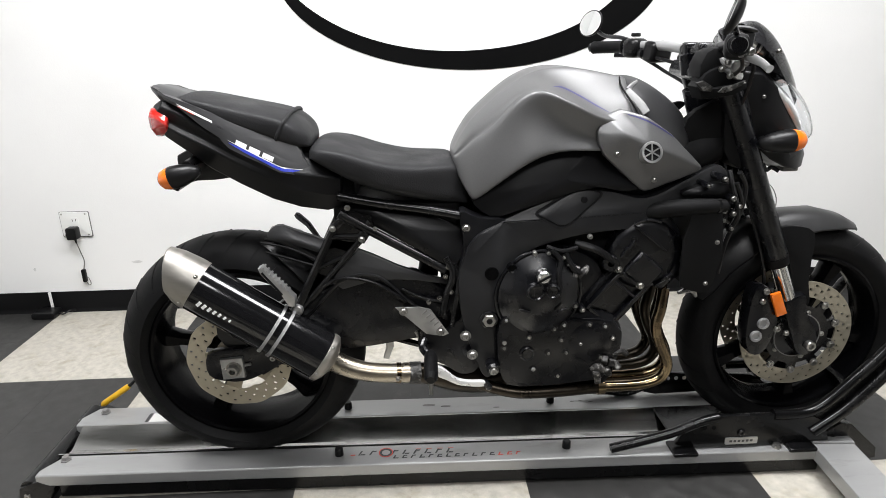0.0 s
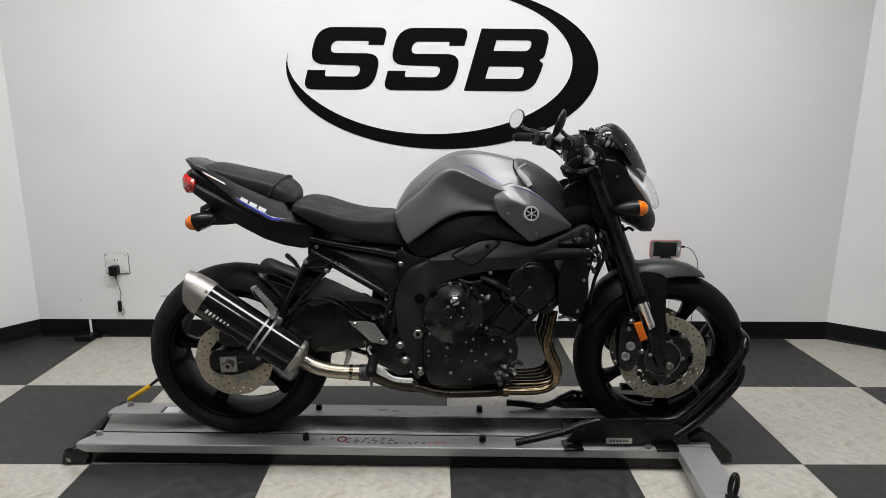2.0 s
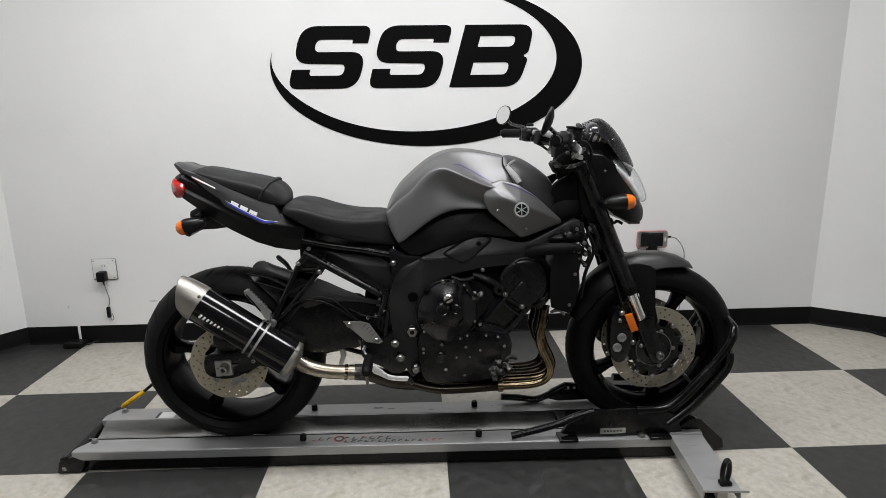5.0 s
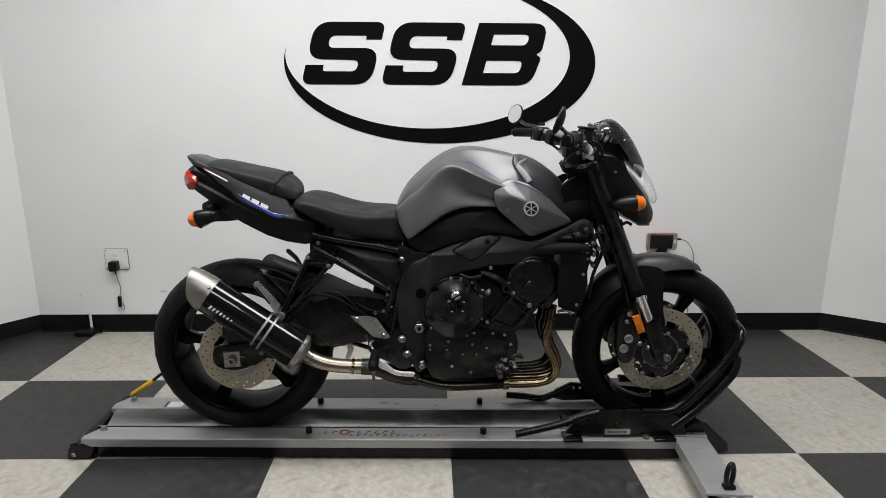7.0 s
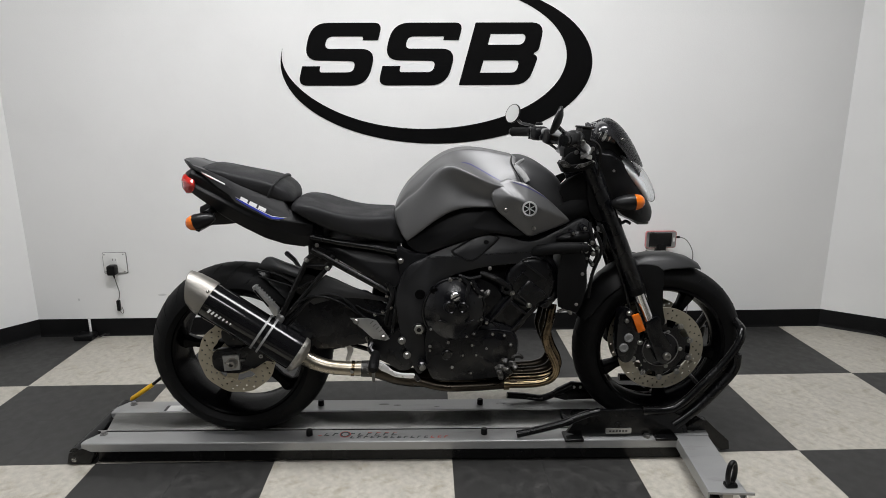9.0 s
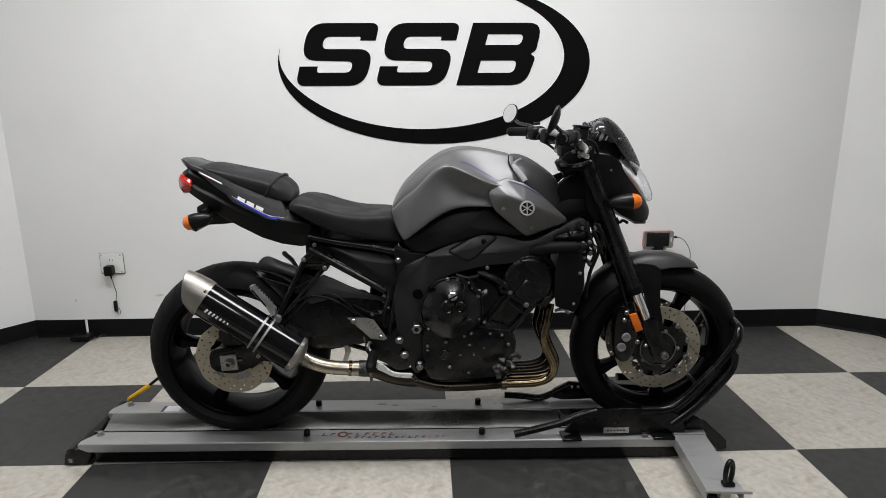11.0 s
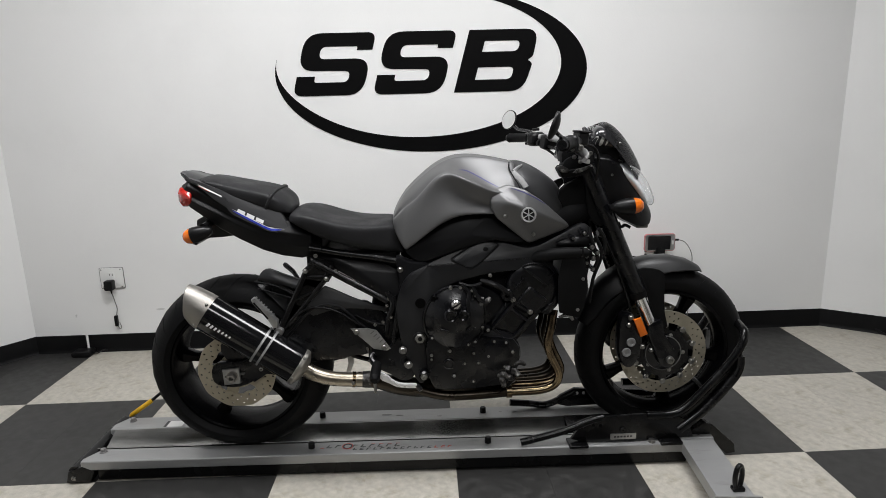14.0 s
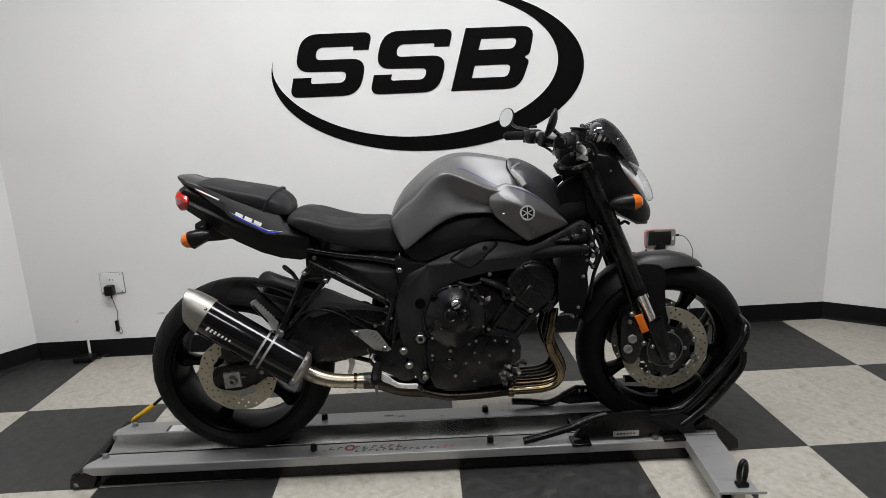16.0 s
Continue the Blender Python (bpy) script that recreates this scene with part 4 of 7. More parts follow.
# ----- tank, covers and shrouds -----
tank_sections = [
    (0.426, [(0, .866), (.040, .864), (.070, .860), (.080, .858), (.085, .856), (.090, .852), (.089, .848), (.085, .845), (0, .845)]),
    (0.440, [(0, .903), (.045, .898), (.082, .884), (.098, .872), (.104, .864), (.110, .846), (.114, .830), (.116, .816), (0, .814)]),
    (0.463, [(0, .938), (.050, .933), (.094, .914), (.113, .897), (.120, .888), (.128, .862), (.135, .815), (.139, .772), (0, .77)]),
    (0.473, [(0, .951), (.052, .946), (.099, .925), (.119, .907), (.126, .897), (.134, .870), (.141, .820), (.145, .773), (0, .77)]),
    (0.510, [(0, .986), (.056, .981), (.112, .955), (.134, .932), (.140, .922), (.148, .890), (.154, .850), (.159, .804), (0, .80)]),
    (0.560, [(0, 1.028), (.060, 1.022), (.124, 1.006), (.145, .996), (.151, .984), (.153, .945), (0.165, .895), (0.177, .846), (0, .84)]),
    (0.605, [(0, 1.050), (.062, 1.046), (.122, 1.026), (.161, 1.018), (.164, 1.007), (.155, .974), (0.162, .930), (0.177, .872), (0, .865)]),
    (0.650, [(0, 1.055), (.062, 1.054), (.118, 1.014), (.172, .996), (.173, .985), (.153, .944), (0.158, .912), (0.173, .884), (0, .87)]),
    (0.700, [(0, 1.051), (.064, 1.052), (.118, 1.001), (.172, .972), (.172, .962), (.149, .920), (0.152, .900), (0.166, .883), (0, .875)]),
    (0.750, [(0, 1.041), (.064, 1.043), (.114, .993), (.162, .948), (.162, .938), (.144, .908), (0.147, .893), (0.159, .880), (0, .87)]),
    (0.812, [(0, 1.030), (.058, 1.029), (.110, .989), (.150, .944), (.147, .934), (.138, .905), (.137, .890), (.137, .878), (0, .87)]),
    (0.824, [(0, 1.029), (.058, 1.027), (.110, .987), (.148, .942), (.145, .932), (.138, .905), (.137, .890), (.137, .878), (0, .87)]),
]
# raised ridges along the top, with a shallow channel outside them
def ridged(x, s):
    k = max(0.0, min(1.0, (x - 0.58) / 0.06))
    return (x, [s[0], (s[1][0] - 0.006, s[1][1] - 0.001), (s[1][0] + 0.004, s[1][1] + 0.0015 * k), (s[1][0] + 0.018, s[1][1] - 0.011 * k - 0.004), (s[2][0] + 0.006, s[2][1] - 0.004 * k), (s[3][0] - 0.014, s[3][1] + 0.003 * k), *s[3:]])


tank_sections = [ridged(x, s) for x, s in tank_sections]
# a second point just inside the lower edge keeps that edge crisp
tank_sections = [(x, s[:-1] + [(s[-2][0] - 0.010, s[-2][1] - 0.002), s[-1]]) for x, s in tank_sections]
part("fuel_tank", bm_loft(tank_sections), GREYPAINT, bike, "matte grey metallic fuel tank", subsurf=2)
cover_sections = [
    (0.804, [(0, 1.029), (.056, 1.026), (.112, .990), (.138, .945), (.13, .90), (0, .88)]),
    (0.820, [(0, 1.031), (.058, 1.028), (.116, .993), (.140, .945), (.13, .90), (0, .88)]),
    (0.845, [(0, 1.032), (.058, 1.028), (.114, .988), (.136, .935), (.13, .89), (0, .88)]),
    (0.885, [(0, 1.015), (.055, 1.010), (.108, .968), (.128, .910), (.12, .87), (0, .86)]),
    (0.932, [(0, .984), (.050, .978), (.096, .938), (.112, .880), (.11, .85), (0, .84)]),
    (0.966, [(0, .955), (.045, .950), (.084, .912), (.098, .870), (.09, .84), (0, .83)]),
    (0.978, [(0, .925), (.040, .920), (.074, .890), (.086, .860), (.08, .84), (0, .83)]),
]
part("tank_front_cover", bm_loft(cover_sections), PANELGREY, bike, "dark grey tank cover", subsurf=2)


def scoop_mesh():
    """A faceted scoop: a lit upper face, a flat side and an undercut lower face."""
    bm = bmesh.new()
    crease = bm.edges.layers.float.new("crease_edge")
    corner = bm.verts.layers.float.new("crease_vert")
    P = dict(A=(0.731, 0.922, -0.045), B=(0.746, 0.955, -0.030), C=(0.785, 0.967, -0.018), D=(0.839, 0.952, -0.036), E=(0.896, 0.914, -0.036), F=(0.985, 0.832, -0.026), G=(0.853, 0.781, -0.020), H=(0.793, 0.832, -0.034), I=(0.750, 0.870, -0.048), J=(0.736, 0.896, -0.047), K=(0.789, 0.919, -0.062), L=(0.841, 0.896, -0.060), M=(0.908, 0.867, -0.048), N=(0.821, 0.839, -0.043))
    v = {k: bm.verts.new((x, y, z)) for k, (x, z, y) in P.items()}
    for f in ("ABK", "BCLK", "CDL", "DEML", "EFM", "KLN", "LMN", "MFN", "AKJ", "JKI", "IKN", "INH", "NFG", "NGH"):
        bm.faces.new([v[k] for k in f])
    ring = [v[k] for k in "ABCDEFGHIJ"]
    back = [bm.verts.new(p.co + Vector((0, 0.022, 0))) for p in ring]
    for i in range(len(ring)):
        j = (i + 1) % len(ring)
        bm.faces.new((ring[i], ring[j], back[j], back[i]))
    for e in bm.edges:
        e[crease] = 0.5
    for i in range(len(ring)):
        bm.edges.get((ring[i], ring[(i + 1) % len(ring)]))[crease] = 0.9
    for a, b in ("IN", "KI", "LN", "MN", "AK", "JK"):
        bm.edges.get((v[a], v[b]))[crease] = 0.0
    for k in "FG":
        v[k][corner] = 0.9
    return bm


shroud = pair("side_scoop", scoop_mesh(), GREYPAINT, bike, "matte grey side scoop beside the tank", subsurf=3)
BADGE = (0.845, -0.0640, 0.880)
BADGETILT = Matrix.Rotation(radians(-16), 3, "X")
ring = part("badge_ring", bm_lathe([(0.0180, -0.003), (0.0225, -0.003), (0.0235, -0.001), (0.0235, 0.024), (0.0180, 0.024)], BADGE, "y", 32, closed=True, tilt=BADGETILT), ALLOY, shroud, "bright badge ring")
part("badge_disc", bm_lathe([(0, -0.0005), (0.0185, -0.0005), (0.0185, 0.014), (0, 0.014)], BADGE, "y", 28, tilt=BADGETILT), DEEPBLACK, shroud)
for k in range(3):
    part("badge_bar", bm_box(-0.0014, 0.0014, -0.0025, 0.0, -0.017, 0.017, m=Matrix.Translation(BADGE) @ BADGETILT.to_4x4() @ Matrix.Rotation(radians(60 * k), 4, "Y")), ALLOY, shroud)
for x, y, z in ((.775, -0.0520, .876), (.864, -0.0450, .815)):
    part("screw", bm_bolt(x, y, z, 0.0050, 0.004), BOLT, shroud)


def laid_strip(name, pts, wid, mat, parent, label, target=None, across=(0, 1), taper=True):
    """A thin decal laid on whatever stands nearest the exhaust side along a line of (x, z)."""
    bm = bmesh.new()
    bpy.context.view_layer.update()
    graph = bpy.context.evaluated_depsgraph_get()
    rows = []
    line = spline([(x, 0, z) for x, z in pts], 5)
    for i, p in enumerate(line):
        w = wid * min(1.0, 0.15 + 4 * min(i, len(line) - 1 - i) / len(line)) if taper else wid
        row = []
        for s in (-0.5, 0.5):
            x, z = p.x + s * w * across[0], p.z + s * w * across[1]
            if target:
                hit, at, *_ = target.ray_cast((x, -0.6, z), (0, 1, 0), depsgraph=graph)
            else:
                hit, at, *_ = scene.ray_cast(graph, (x, -0.6, z), (0, 1, 0))
            row.append(bm.verts.new((x, at.y - 0.0006, z)))
        rows.append(row)
    for a, b in zip(rows, rows[1:]):
        bm.faces.new((a[0], a[1], b[1], b[0]))
    return part(name, bm, mat, parent, label, smooth=60)


for s in (-1, 1):
    part("cover_trim", bm_tube([(0.810, YC + s * 0.098, 1.003), (0.820, YC + s * 0.108, 0.990), (0.834, YC + s * 0.119, 0.974), (0.846, YC + s * 0.129, 0.956)], [0.0075, 0.0095, 0.0105, 0.0095], 8, flat=0.55), TRIM, bike, "light grey angled trim strip")
    part("cover_trim", bm_tube([(0.842, YC + s * 0.068, 1.020), (0.826, YC + s * 0.083, 1.013), (0.812, YC + s * 0.096, 1.003)], [0.003, 0.005, 0.007], 8, flat=0.6), TRIM, bike, "light grey angled trim strip")
    part("panel_seam", bm_tube([(0.802, YC + s * 0.062, 1.029), (0.799, YC + s * 0.090, 1.012), (0.807, YC + s * 0.112, 0.992), (0.822, YC + s * 0.130, 0.967), (0.826, YC + s * 0.140, 0.952)], 0.0022, 8), DEEPBLACK, bike, "dark panel seam")


laid_strip("stripe", [(.640, 1.016), (.664, 1.012), (.700, .994), (.728, .978), (.762, .960)], 0.0038, BLUEDARK, bike, "dark blue stripe")
laid_strip("stripe", [(.795, .958), (.835, .945), (.87, .927), (.905, .905)], 0.0038, BLUEDARK, bike, "dark blue stripe")

pair("knee_cover", bm_shell([(.462, .775), (.508, .810), (.568, .853), (.619, .879), (.67, .889), (.722, .882), (.738, .893), (.764, .86), (.808, .825), (.843, .793), (.80, .787), (.76, .796), (.69, .786), (.63, .768), (.569, .75), (.508, .735)], -0.018, 0.016, 0.03, 6, 3,
                            lambda x, z: 0.25 * max(0, 0.56 - x) + 0.22 * (z - 0.80)), KNEEBLACK, bike, "matte black plastic cover under the tank", smooth=40)

# ----- seats -----
def seat_sec(x, zt, zs, zb, w, wb):
    return (x, [(0, zt), (w * 0.55, zt - 0.001), (w * 0.90, zs), (w * 0.985, zs - 0.006), (w * 1.005, zs - 0.020), (w, (zs + zb) / 2 - 0.005), (wb, zb), (0, zb)])


seat = part("rider_seat", bm_loft([
    seat_sec(0.100, 0.882, 0.876, .872, .075, .06), seat_sec(0.110, 0.898, 0.892, .866, .125, .11), seat_sec(0.140, 0.903, 0.897, .848, .140, .135), seat_sec(0.190, 0.889, 0.889, .818, .146, .142),
    seat_sec(0.240, 0.868, 0.870, .795, .146, .142), seat_sec(0.300, 0.855, 0.855, .778, .140, .140), seat_sec(0.360, 0.851, 0.850, .764, .130, .132), seat_sec(0.415, 0.855, 0.852, .752, .118, .125),
    seat_sec(0.437, 0.852, 0.844, .750, .100, .118), seat_sec(0.452, 0.815, 0.800, .752, .095, .114), seat_sec(0.466, 0.788, 0.780, .752, .085, .108)]), VINYL, bike, "black grained vinyl rider seat", subsurf=2)
pillion = part("pillion_seat", bm_loft([
    seat_sec(-0.178, 1.000, 0.996, .986, .050, .05), seat_sec(-0.166, 1.010, 1.003, .980, .085, .085), seat_sec(-0.135, 1.011, 1.003, .974, .096, .096), seat_sec(-0.070, 0.995, 0.986, .946, .108, .110), seat_sec(0.000, 0.981, 0.972, .920, .116, .116),
    seat_sec(0.050, 0.968, 0.961, .898, .120, .118), seat_sec(0.077, 0.956, 0.946, .888, .118, .116), seat_sec(0.100, 0.934, 0.926, .890, .104, .100), seat_sec(0.110, 0.911, 0.908, .888, .075, .075)]), VINYL, bike, "black vinyl passenger seat", subsurf=2)
part("seat_strap", bm_tube([(0.042, YC - 0.116, .914), (0.045, YC - 0.1195, .922), (0.052, YC - 0.1175, .937), (0.062, YC - 0.108, .954), (0.064, YC - 0.06, .963), (0.064, YC, .964), (0.064, YC + 0.06, .963), (0.062, YC + 0.108, .954), (0.052, YC + 0.1175, .937), (0.042, YC + 0.116, .914)], 0.0045, 8), VINYL, pillion, "black seat strap")
part("seat_lock", bm_box(0.088, 0.125, YC - 0.05, YC + 0.05, 0.872, 0.892), BLACKPLASTIC, bike)

# ----- tail -----
def tail_section(x, top, w0, panel, w1, recess, w2, shelf, w3, low, w4):
    """Top, foot of the grey panel, recess, shelf and lower edge, with the half width at each."""
    return (x, [(0, top), (w0, top), (w1, panel), (w2, recess), (w3, shelf), (w4, low), (0, low - 0.004)])


tail_sections = [
    tail_section(-0.232, .985, .050, .962, .064, .954, .061, .948, .066, .936, .052),
    tail_section(-0.205, 1.000, .066, .985, .084, .960, .078, .946, .087, .916, .070),
    tail_section(-0.165, .990, .078, .968, .096, .940, .088, .926, .099, .890, .082),
    tail_section(-0.110, .963, .088, .936, .108, .914, .099, .900, .110, .850, .094),
    tail_section(-0.050, .932, .094, .896, .116, .881, .109, .866, .118, .816, .101),
    tail_section(0.020, .900, .098, .858, .126, .846, .122, .832, .125, .781, .108),
    tail_section(0.080, .880, .100, .842, .130, .828, .128, .806, .129, .762, .112),
    tail_section(0.140, .856, .098, .834, .128, .816, .127, .792, .126, .752, .110),
    tail_section(0.174, .842, .090, .824, .112, .806, .115, .788, .114, .758, .102),
]
tail = part("tail_cowl", bm_loft(tail_sections), TAILBLACK, bike, "black tail cowl with sharp creases", smooth=18, bevel=0.003)


def on_tail(x):
    """Half width of the tail at x."""
    return float(np.interp(x, [-0.240, -0.205, -0.17, -0.10, -0.02, 0.06, 0.165], [0.030, 0.076, 0.097, 0.111, 0.123, 0.131, 0.118]))


panel = pair("tail_side_panel", bm_shell([(-.238, 1.024), (-.208, 1.014), (-.160, .999), (-.084, .970), (0, .938), (.044, .912), (.084, .898), (.094, .876), (.112, .850), (.120, .838), (.100, .836), (.046, .846), (.018, .861), (-.058, .899), (-.077, .921), (-.112, .944), (-.166, .988), (-.194, 1.002), (-.212, 1.020)], YC - 0.100, 0.003, 0.02, 3, 2,
                                         lambda x, z: -(on_tail(x) - 0.100) - 0.008 + 0.30 * max(0, z - (0.955 - 0.62 * (x + 0.15)))), PANELGREY, bike, "dark grey tail side panel", smooth=25)
laid_strip("tail_stripe", [(-.163, .990), (-.126, .972), (-.090, .954)], 0.0045, WHITE, tail, "white stripe", panel, taper=False)
laid_strip("tail_stripe", [(-.162, .9865), (-.140, .976), (-.126, .9685)], 0.0016, RED, tail, "thin red stripe", panel, taper=False)
laid_strip("tail_stripe", [(-.060, .9165), (-.031, .9005), (.018, .8735), (.048, .8575), (.066, .853), (.112, .8455)], 0.0022, WHITE, tail, "white stripe", panel)
laid_strip("tail_stripe", [(-.058, .911), (-.031, .896), (.018, .869), (.048, .853), (.066, .849), (.114, .8415)], 0.0065, BLUE, tail, "blue stripe", panel)
for k in range(3):
    x0 = -0.043 + k * 0.0275
    z0 = .912 - k * 0.0138
    laid_strip("mark_bar", [(x0, z0), (x0 + 0.011, z0 - 0.0055), (x0 + 0.022, z0 - 0.011)], 0.0105, WHITE, tail, "white bar of a model mark", panel, (0.35, 0.9), taper=False)
part("tail_wing", bm_loft([(-0.240, [(0, 1.027), (.012, 1.027), (.028, 1.024), (.024, 1.014), (0, 1.010)]), (-0.21, [(0, 1.020), (.050, 1.020), (.074, 1.012), (.066, .998), (0, .990)]), (-0.17, [(0, 1.004), (.065, 1.004), (.088, .996), (.080, .982), (0, .976)])]), PANELGREY, bike, "dark grey tail tip", bevel=0.003, smooth=30)
part("tail_lamp", bm_loft([(-0.244, [(0, .972), (.045, .970), (.058, .962), (.052, .935), (.03, .925), (0, .924)]), (-0.238, [(0, .984), (.055, .980), (.072, .966), (.070, .935), (.045, .915), (0, .914)]), (-0.215, [(0, .984), (.070, .980), (.088, .962), (.087, .942), (.070, .920), (0, .914)]), (-0.192, [(0, .97), (.080, .966), (.099, .952), (.099, .944), (.085, .934), (0, .93)])]), REDLENS, bike, "red tail lamp lens", bevel=0.006, smooth=40)
# number plate bracket and rear turn signals
part("plate_bracket", bm_loft([(-0.205, [(0, .870), (.03, .870), (.035, .860), (.03, .80), (0, .798)]), (-0.165, [(0, .890), (.045, .890), (.050, .872), (.040, .812), (0, .810)]), (-0.120, [(0, .875), (.06, .875), (.065, .860), (.05, .815), (0, .812)]), (-0.070, [(0, .86), (.06, .86), (.065, .850), (.055, .822), (0, .820)])]), BLACKPLASTIC, bike, bevel=0.003)
part("plate_tab", bm_plate([(-0.212, 0.80), (-0.195, 0.815), (-0.185, 0.812), (-0.20, 0.795)], YC - 0.07, YC + 0.07), BLACKPLASTIC, bike)


def signal(x0, z0, y, length, r, slope, name):
    """A tapered turn signal pointing along x, with an amber lens at its small end."""
    s = 1 if length > 0 else -1
    n = abs(length)
    body = [(0.001, 0), (r * 0.42, n * 0.03), (r * 0.74, n * 0.20), (r * 0.95, n * 0.42), (r * 1.02, n * 0.60), (r, n * 0.70)]
    lens = [(r * 0.985, n * 0.66), (r * 0.96, n * 0.78), (r * 0.82, n * 0.90), (r * 0.5, n * 0.98), (0.0, n * 1.005)]
    m = Matrix.Rotation(radians(slope), 3, "Y")
    ob = part(name, bm_lathe([(a, s * b) for a, b in body], (x0, y, z0), "x", 24, tilt=m), BLACKPLASTIC, bike, "black turn signal with an amber lens", smooth=60)
    part("lens", bm_lathe([(a, s * b) for a, b in lens], (x0, y, z0), "x", 24, tilt=m), AMBER, ob, "amber lens", smooth=60)
    return ob


for s in (-1, 1):
    ob = signal(-0.128, 0.853, YC + s * 0.120, -0.092, 0.025, -15, "turn_signal")
    part("stalk", bm_tube([(-0.155, YC + s * 0.12, 0.862), (-0.155, YC + s * 0.03, 0.866)], 0.011, 10, smooth=False), BLACKPLASTIC, ob)

# ----- frame, subframe and swingarm -----
frame_bm = bm_plate([(0.440, 0.632), (0.457, 0.675), (0.482, 0.702), (0.525, 0.723), (.534, .729), (.604, .757), (.692, .79), (.762, .79), (.86, .768), (.955, .805), (1.03, .835), (1.05, .80), (.96, .745), (.86, .705), (.80, .70), (.72, .692), (.65, .676), (.60, .658), (.557, .622), (.532, .57), (.520, .49), (.525, .40), (.515, .335), (.49, .335), (.458, .42), (.438, .50), (.431, .59)], -0.040, 0.03, n=4, bevel=0.006)
for v in frame_bm.verts:
    if v.co.y < 0:
        v.co.y += 0.34 * max(0.0, v.co.z - 0.70) + 0.06 * max(0.0, 0.52 - v.co.z)
main_frame = pair("main_frame", frame_bm, FRAMEBLACK, bike, "black cast aluminium main frame", smooth=28)
pair("frame_corner", bm_plate([(.437, .75), (.48, .735), (.540, .730), (.540, .690), (.50, .62), (.436, .60), (.445, .67)], -0.030, 0.02, n=3, bevel=0.004), KNEEBLACK, bike, "black frame corner behind the main casting")
part("cover_groove", bm_plate([(.606, .740), (.63, .723), (.673, .708), (.73, .750), (.762, .780), (.726, .794), (.681, .784), (.629, .757)], -0.0412, -0.036, n=3, up=0.34), DEEPBLACK, main_frame)
insert = part("frame_cover", bm_plate([(.613, .740), (.632, .729), (.673, .715), (.727, .753), (.755, .779), (.724, .788), (.681, .779), (.631, .752)], -0.0445, -0.038, n=3, bevel=0.0025, up=0.34), FRAMEBLACK, main_frame, "flush black triangular cover")
part("screw", bm_lathe([(0, -.002), (.006, -.002), (.008, 0), (.008, .003)], (.718, -0.0222, .768), "y", 16), DEEPBLACK, main_frame)
part("frame_hole", bm_lathe([(0, -0.0008), (.0155, -0.0008), (.0165, 0.002)], (.508, -0.0405, .604), "y", 24), GLOSSBLACK, main_frame)
for (r0, r1, h, mat) in ((0.0, 0.022, 0.003, CASTBLACK), (0.0, 0.0165, 0.010, BOLT), (0.0, 0.0075, 0.0115, DEEPBLACK)):
    part("pivot_nut", bm_lathe([(0, -h), (r1 * 0.9, -h), (r1, -h + 0.002), (r1, 0.002)], (.503, -0.041, .489), "y", 6 if r1 == 0.0165 else 24), mat, main_frame)
part("head_stock", bm_tube([(1.015, YC, 1.0), (1.085, YC, 0.79)], 0.036, 20, smooth=False), CASTBLACK, bike)
for s in (-1, 1):
    part("upper_spar", bm_tube([(0.86, YC + s * 0.100, 0.81), (0.95, YC + s * 0.085, 0.84), (1.04, YC + s * 0.05, 0.87)], [0.03, 0.036, 0.042], 12), DEEPBLACK, bike)

SUB = YC - 0.118
pair("subframe_tube", bm_tube([(.165, SUB, .786), (.25, SUB, .768), (.36, SUB, .750), (.452, SUB - 0.01, .733)], 0.011, 12), BLACKSTEEL, bike, "black subframe tube")
pair("subframe_tube", bm_tube([(.165, SUB, .745), (.27, SUB, .682), (.405, SUB - 0.01, .606)], 0.0115, 12), BLACKSTEEL, bike, "black subframe tube")
pair("side_cover", bm_shell([(.181, .778), (.26, .757), (.36, .735), (.430, .706), (.446, .685), (.440, .640), (.415, .618), (.33, .662), (.25, .706), (.182, .748)], SUB + 0.014, 0.012, 0.02, 4, 3, lambda x, z: 0.3 * (z - 0.725)), BLACKPLASTIC, bike, "black side cover under the seat", smooth=40)
part("rocker_cover", bm_plate([(.385, .66), (.45, .69), (.462, .50), (.40, .52)], 0.03, 0.05, bevel=0.004), DEEPBLACK, bike)
part("tray_end", bm_box(0.11, 0.20, YC - 0.085, YC + 0.085, 0.755, 0.825), DEEPBLACK, bike, bevel=0.008)
part("under_tray", bm_box(0.15, 0.44, YC - 0.10, YC + 0.10, 0.70, 0.765), DEEPBLACK, bike, bevel=0.01)
part("battery_box", bm_plate([(.20, .74), (.44, .72), (.44, .665), (.40, .655), (.25, .725)], YC - 0.07, YC + 0.07, bevel=0.01), BLACKPLASTIC, bike)
for x, z, r in ((.186, .762, .0055), (.449, .738, .0065), (.245, .712, .004)):
    part("subframe_bolt", bm_bolt(x, SUB - 0.016, z, r, 0.006), BOLT, bike)
part("frame_bolt", bm_bolt(.449, -0.042, .716, 0.0075, 0.006), BOLT, bike)
part("frame_bolt", bm_bolt(.412, -0.02, .617, 0.007, 0.006), BOLT, bike)

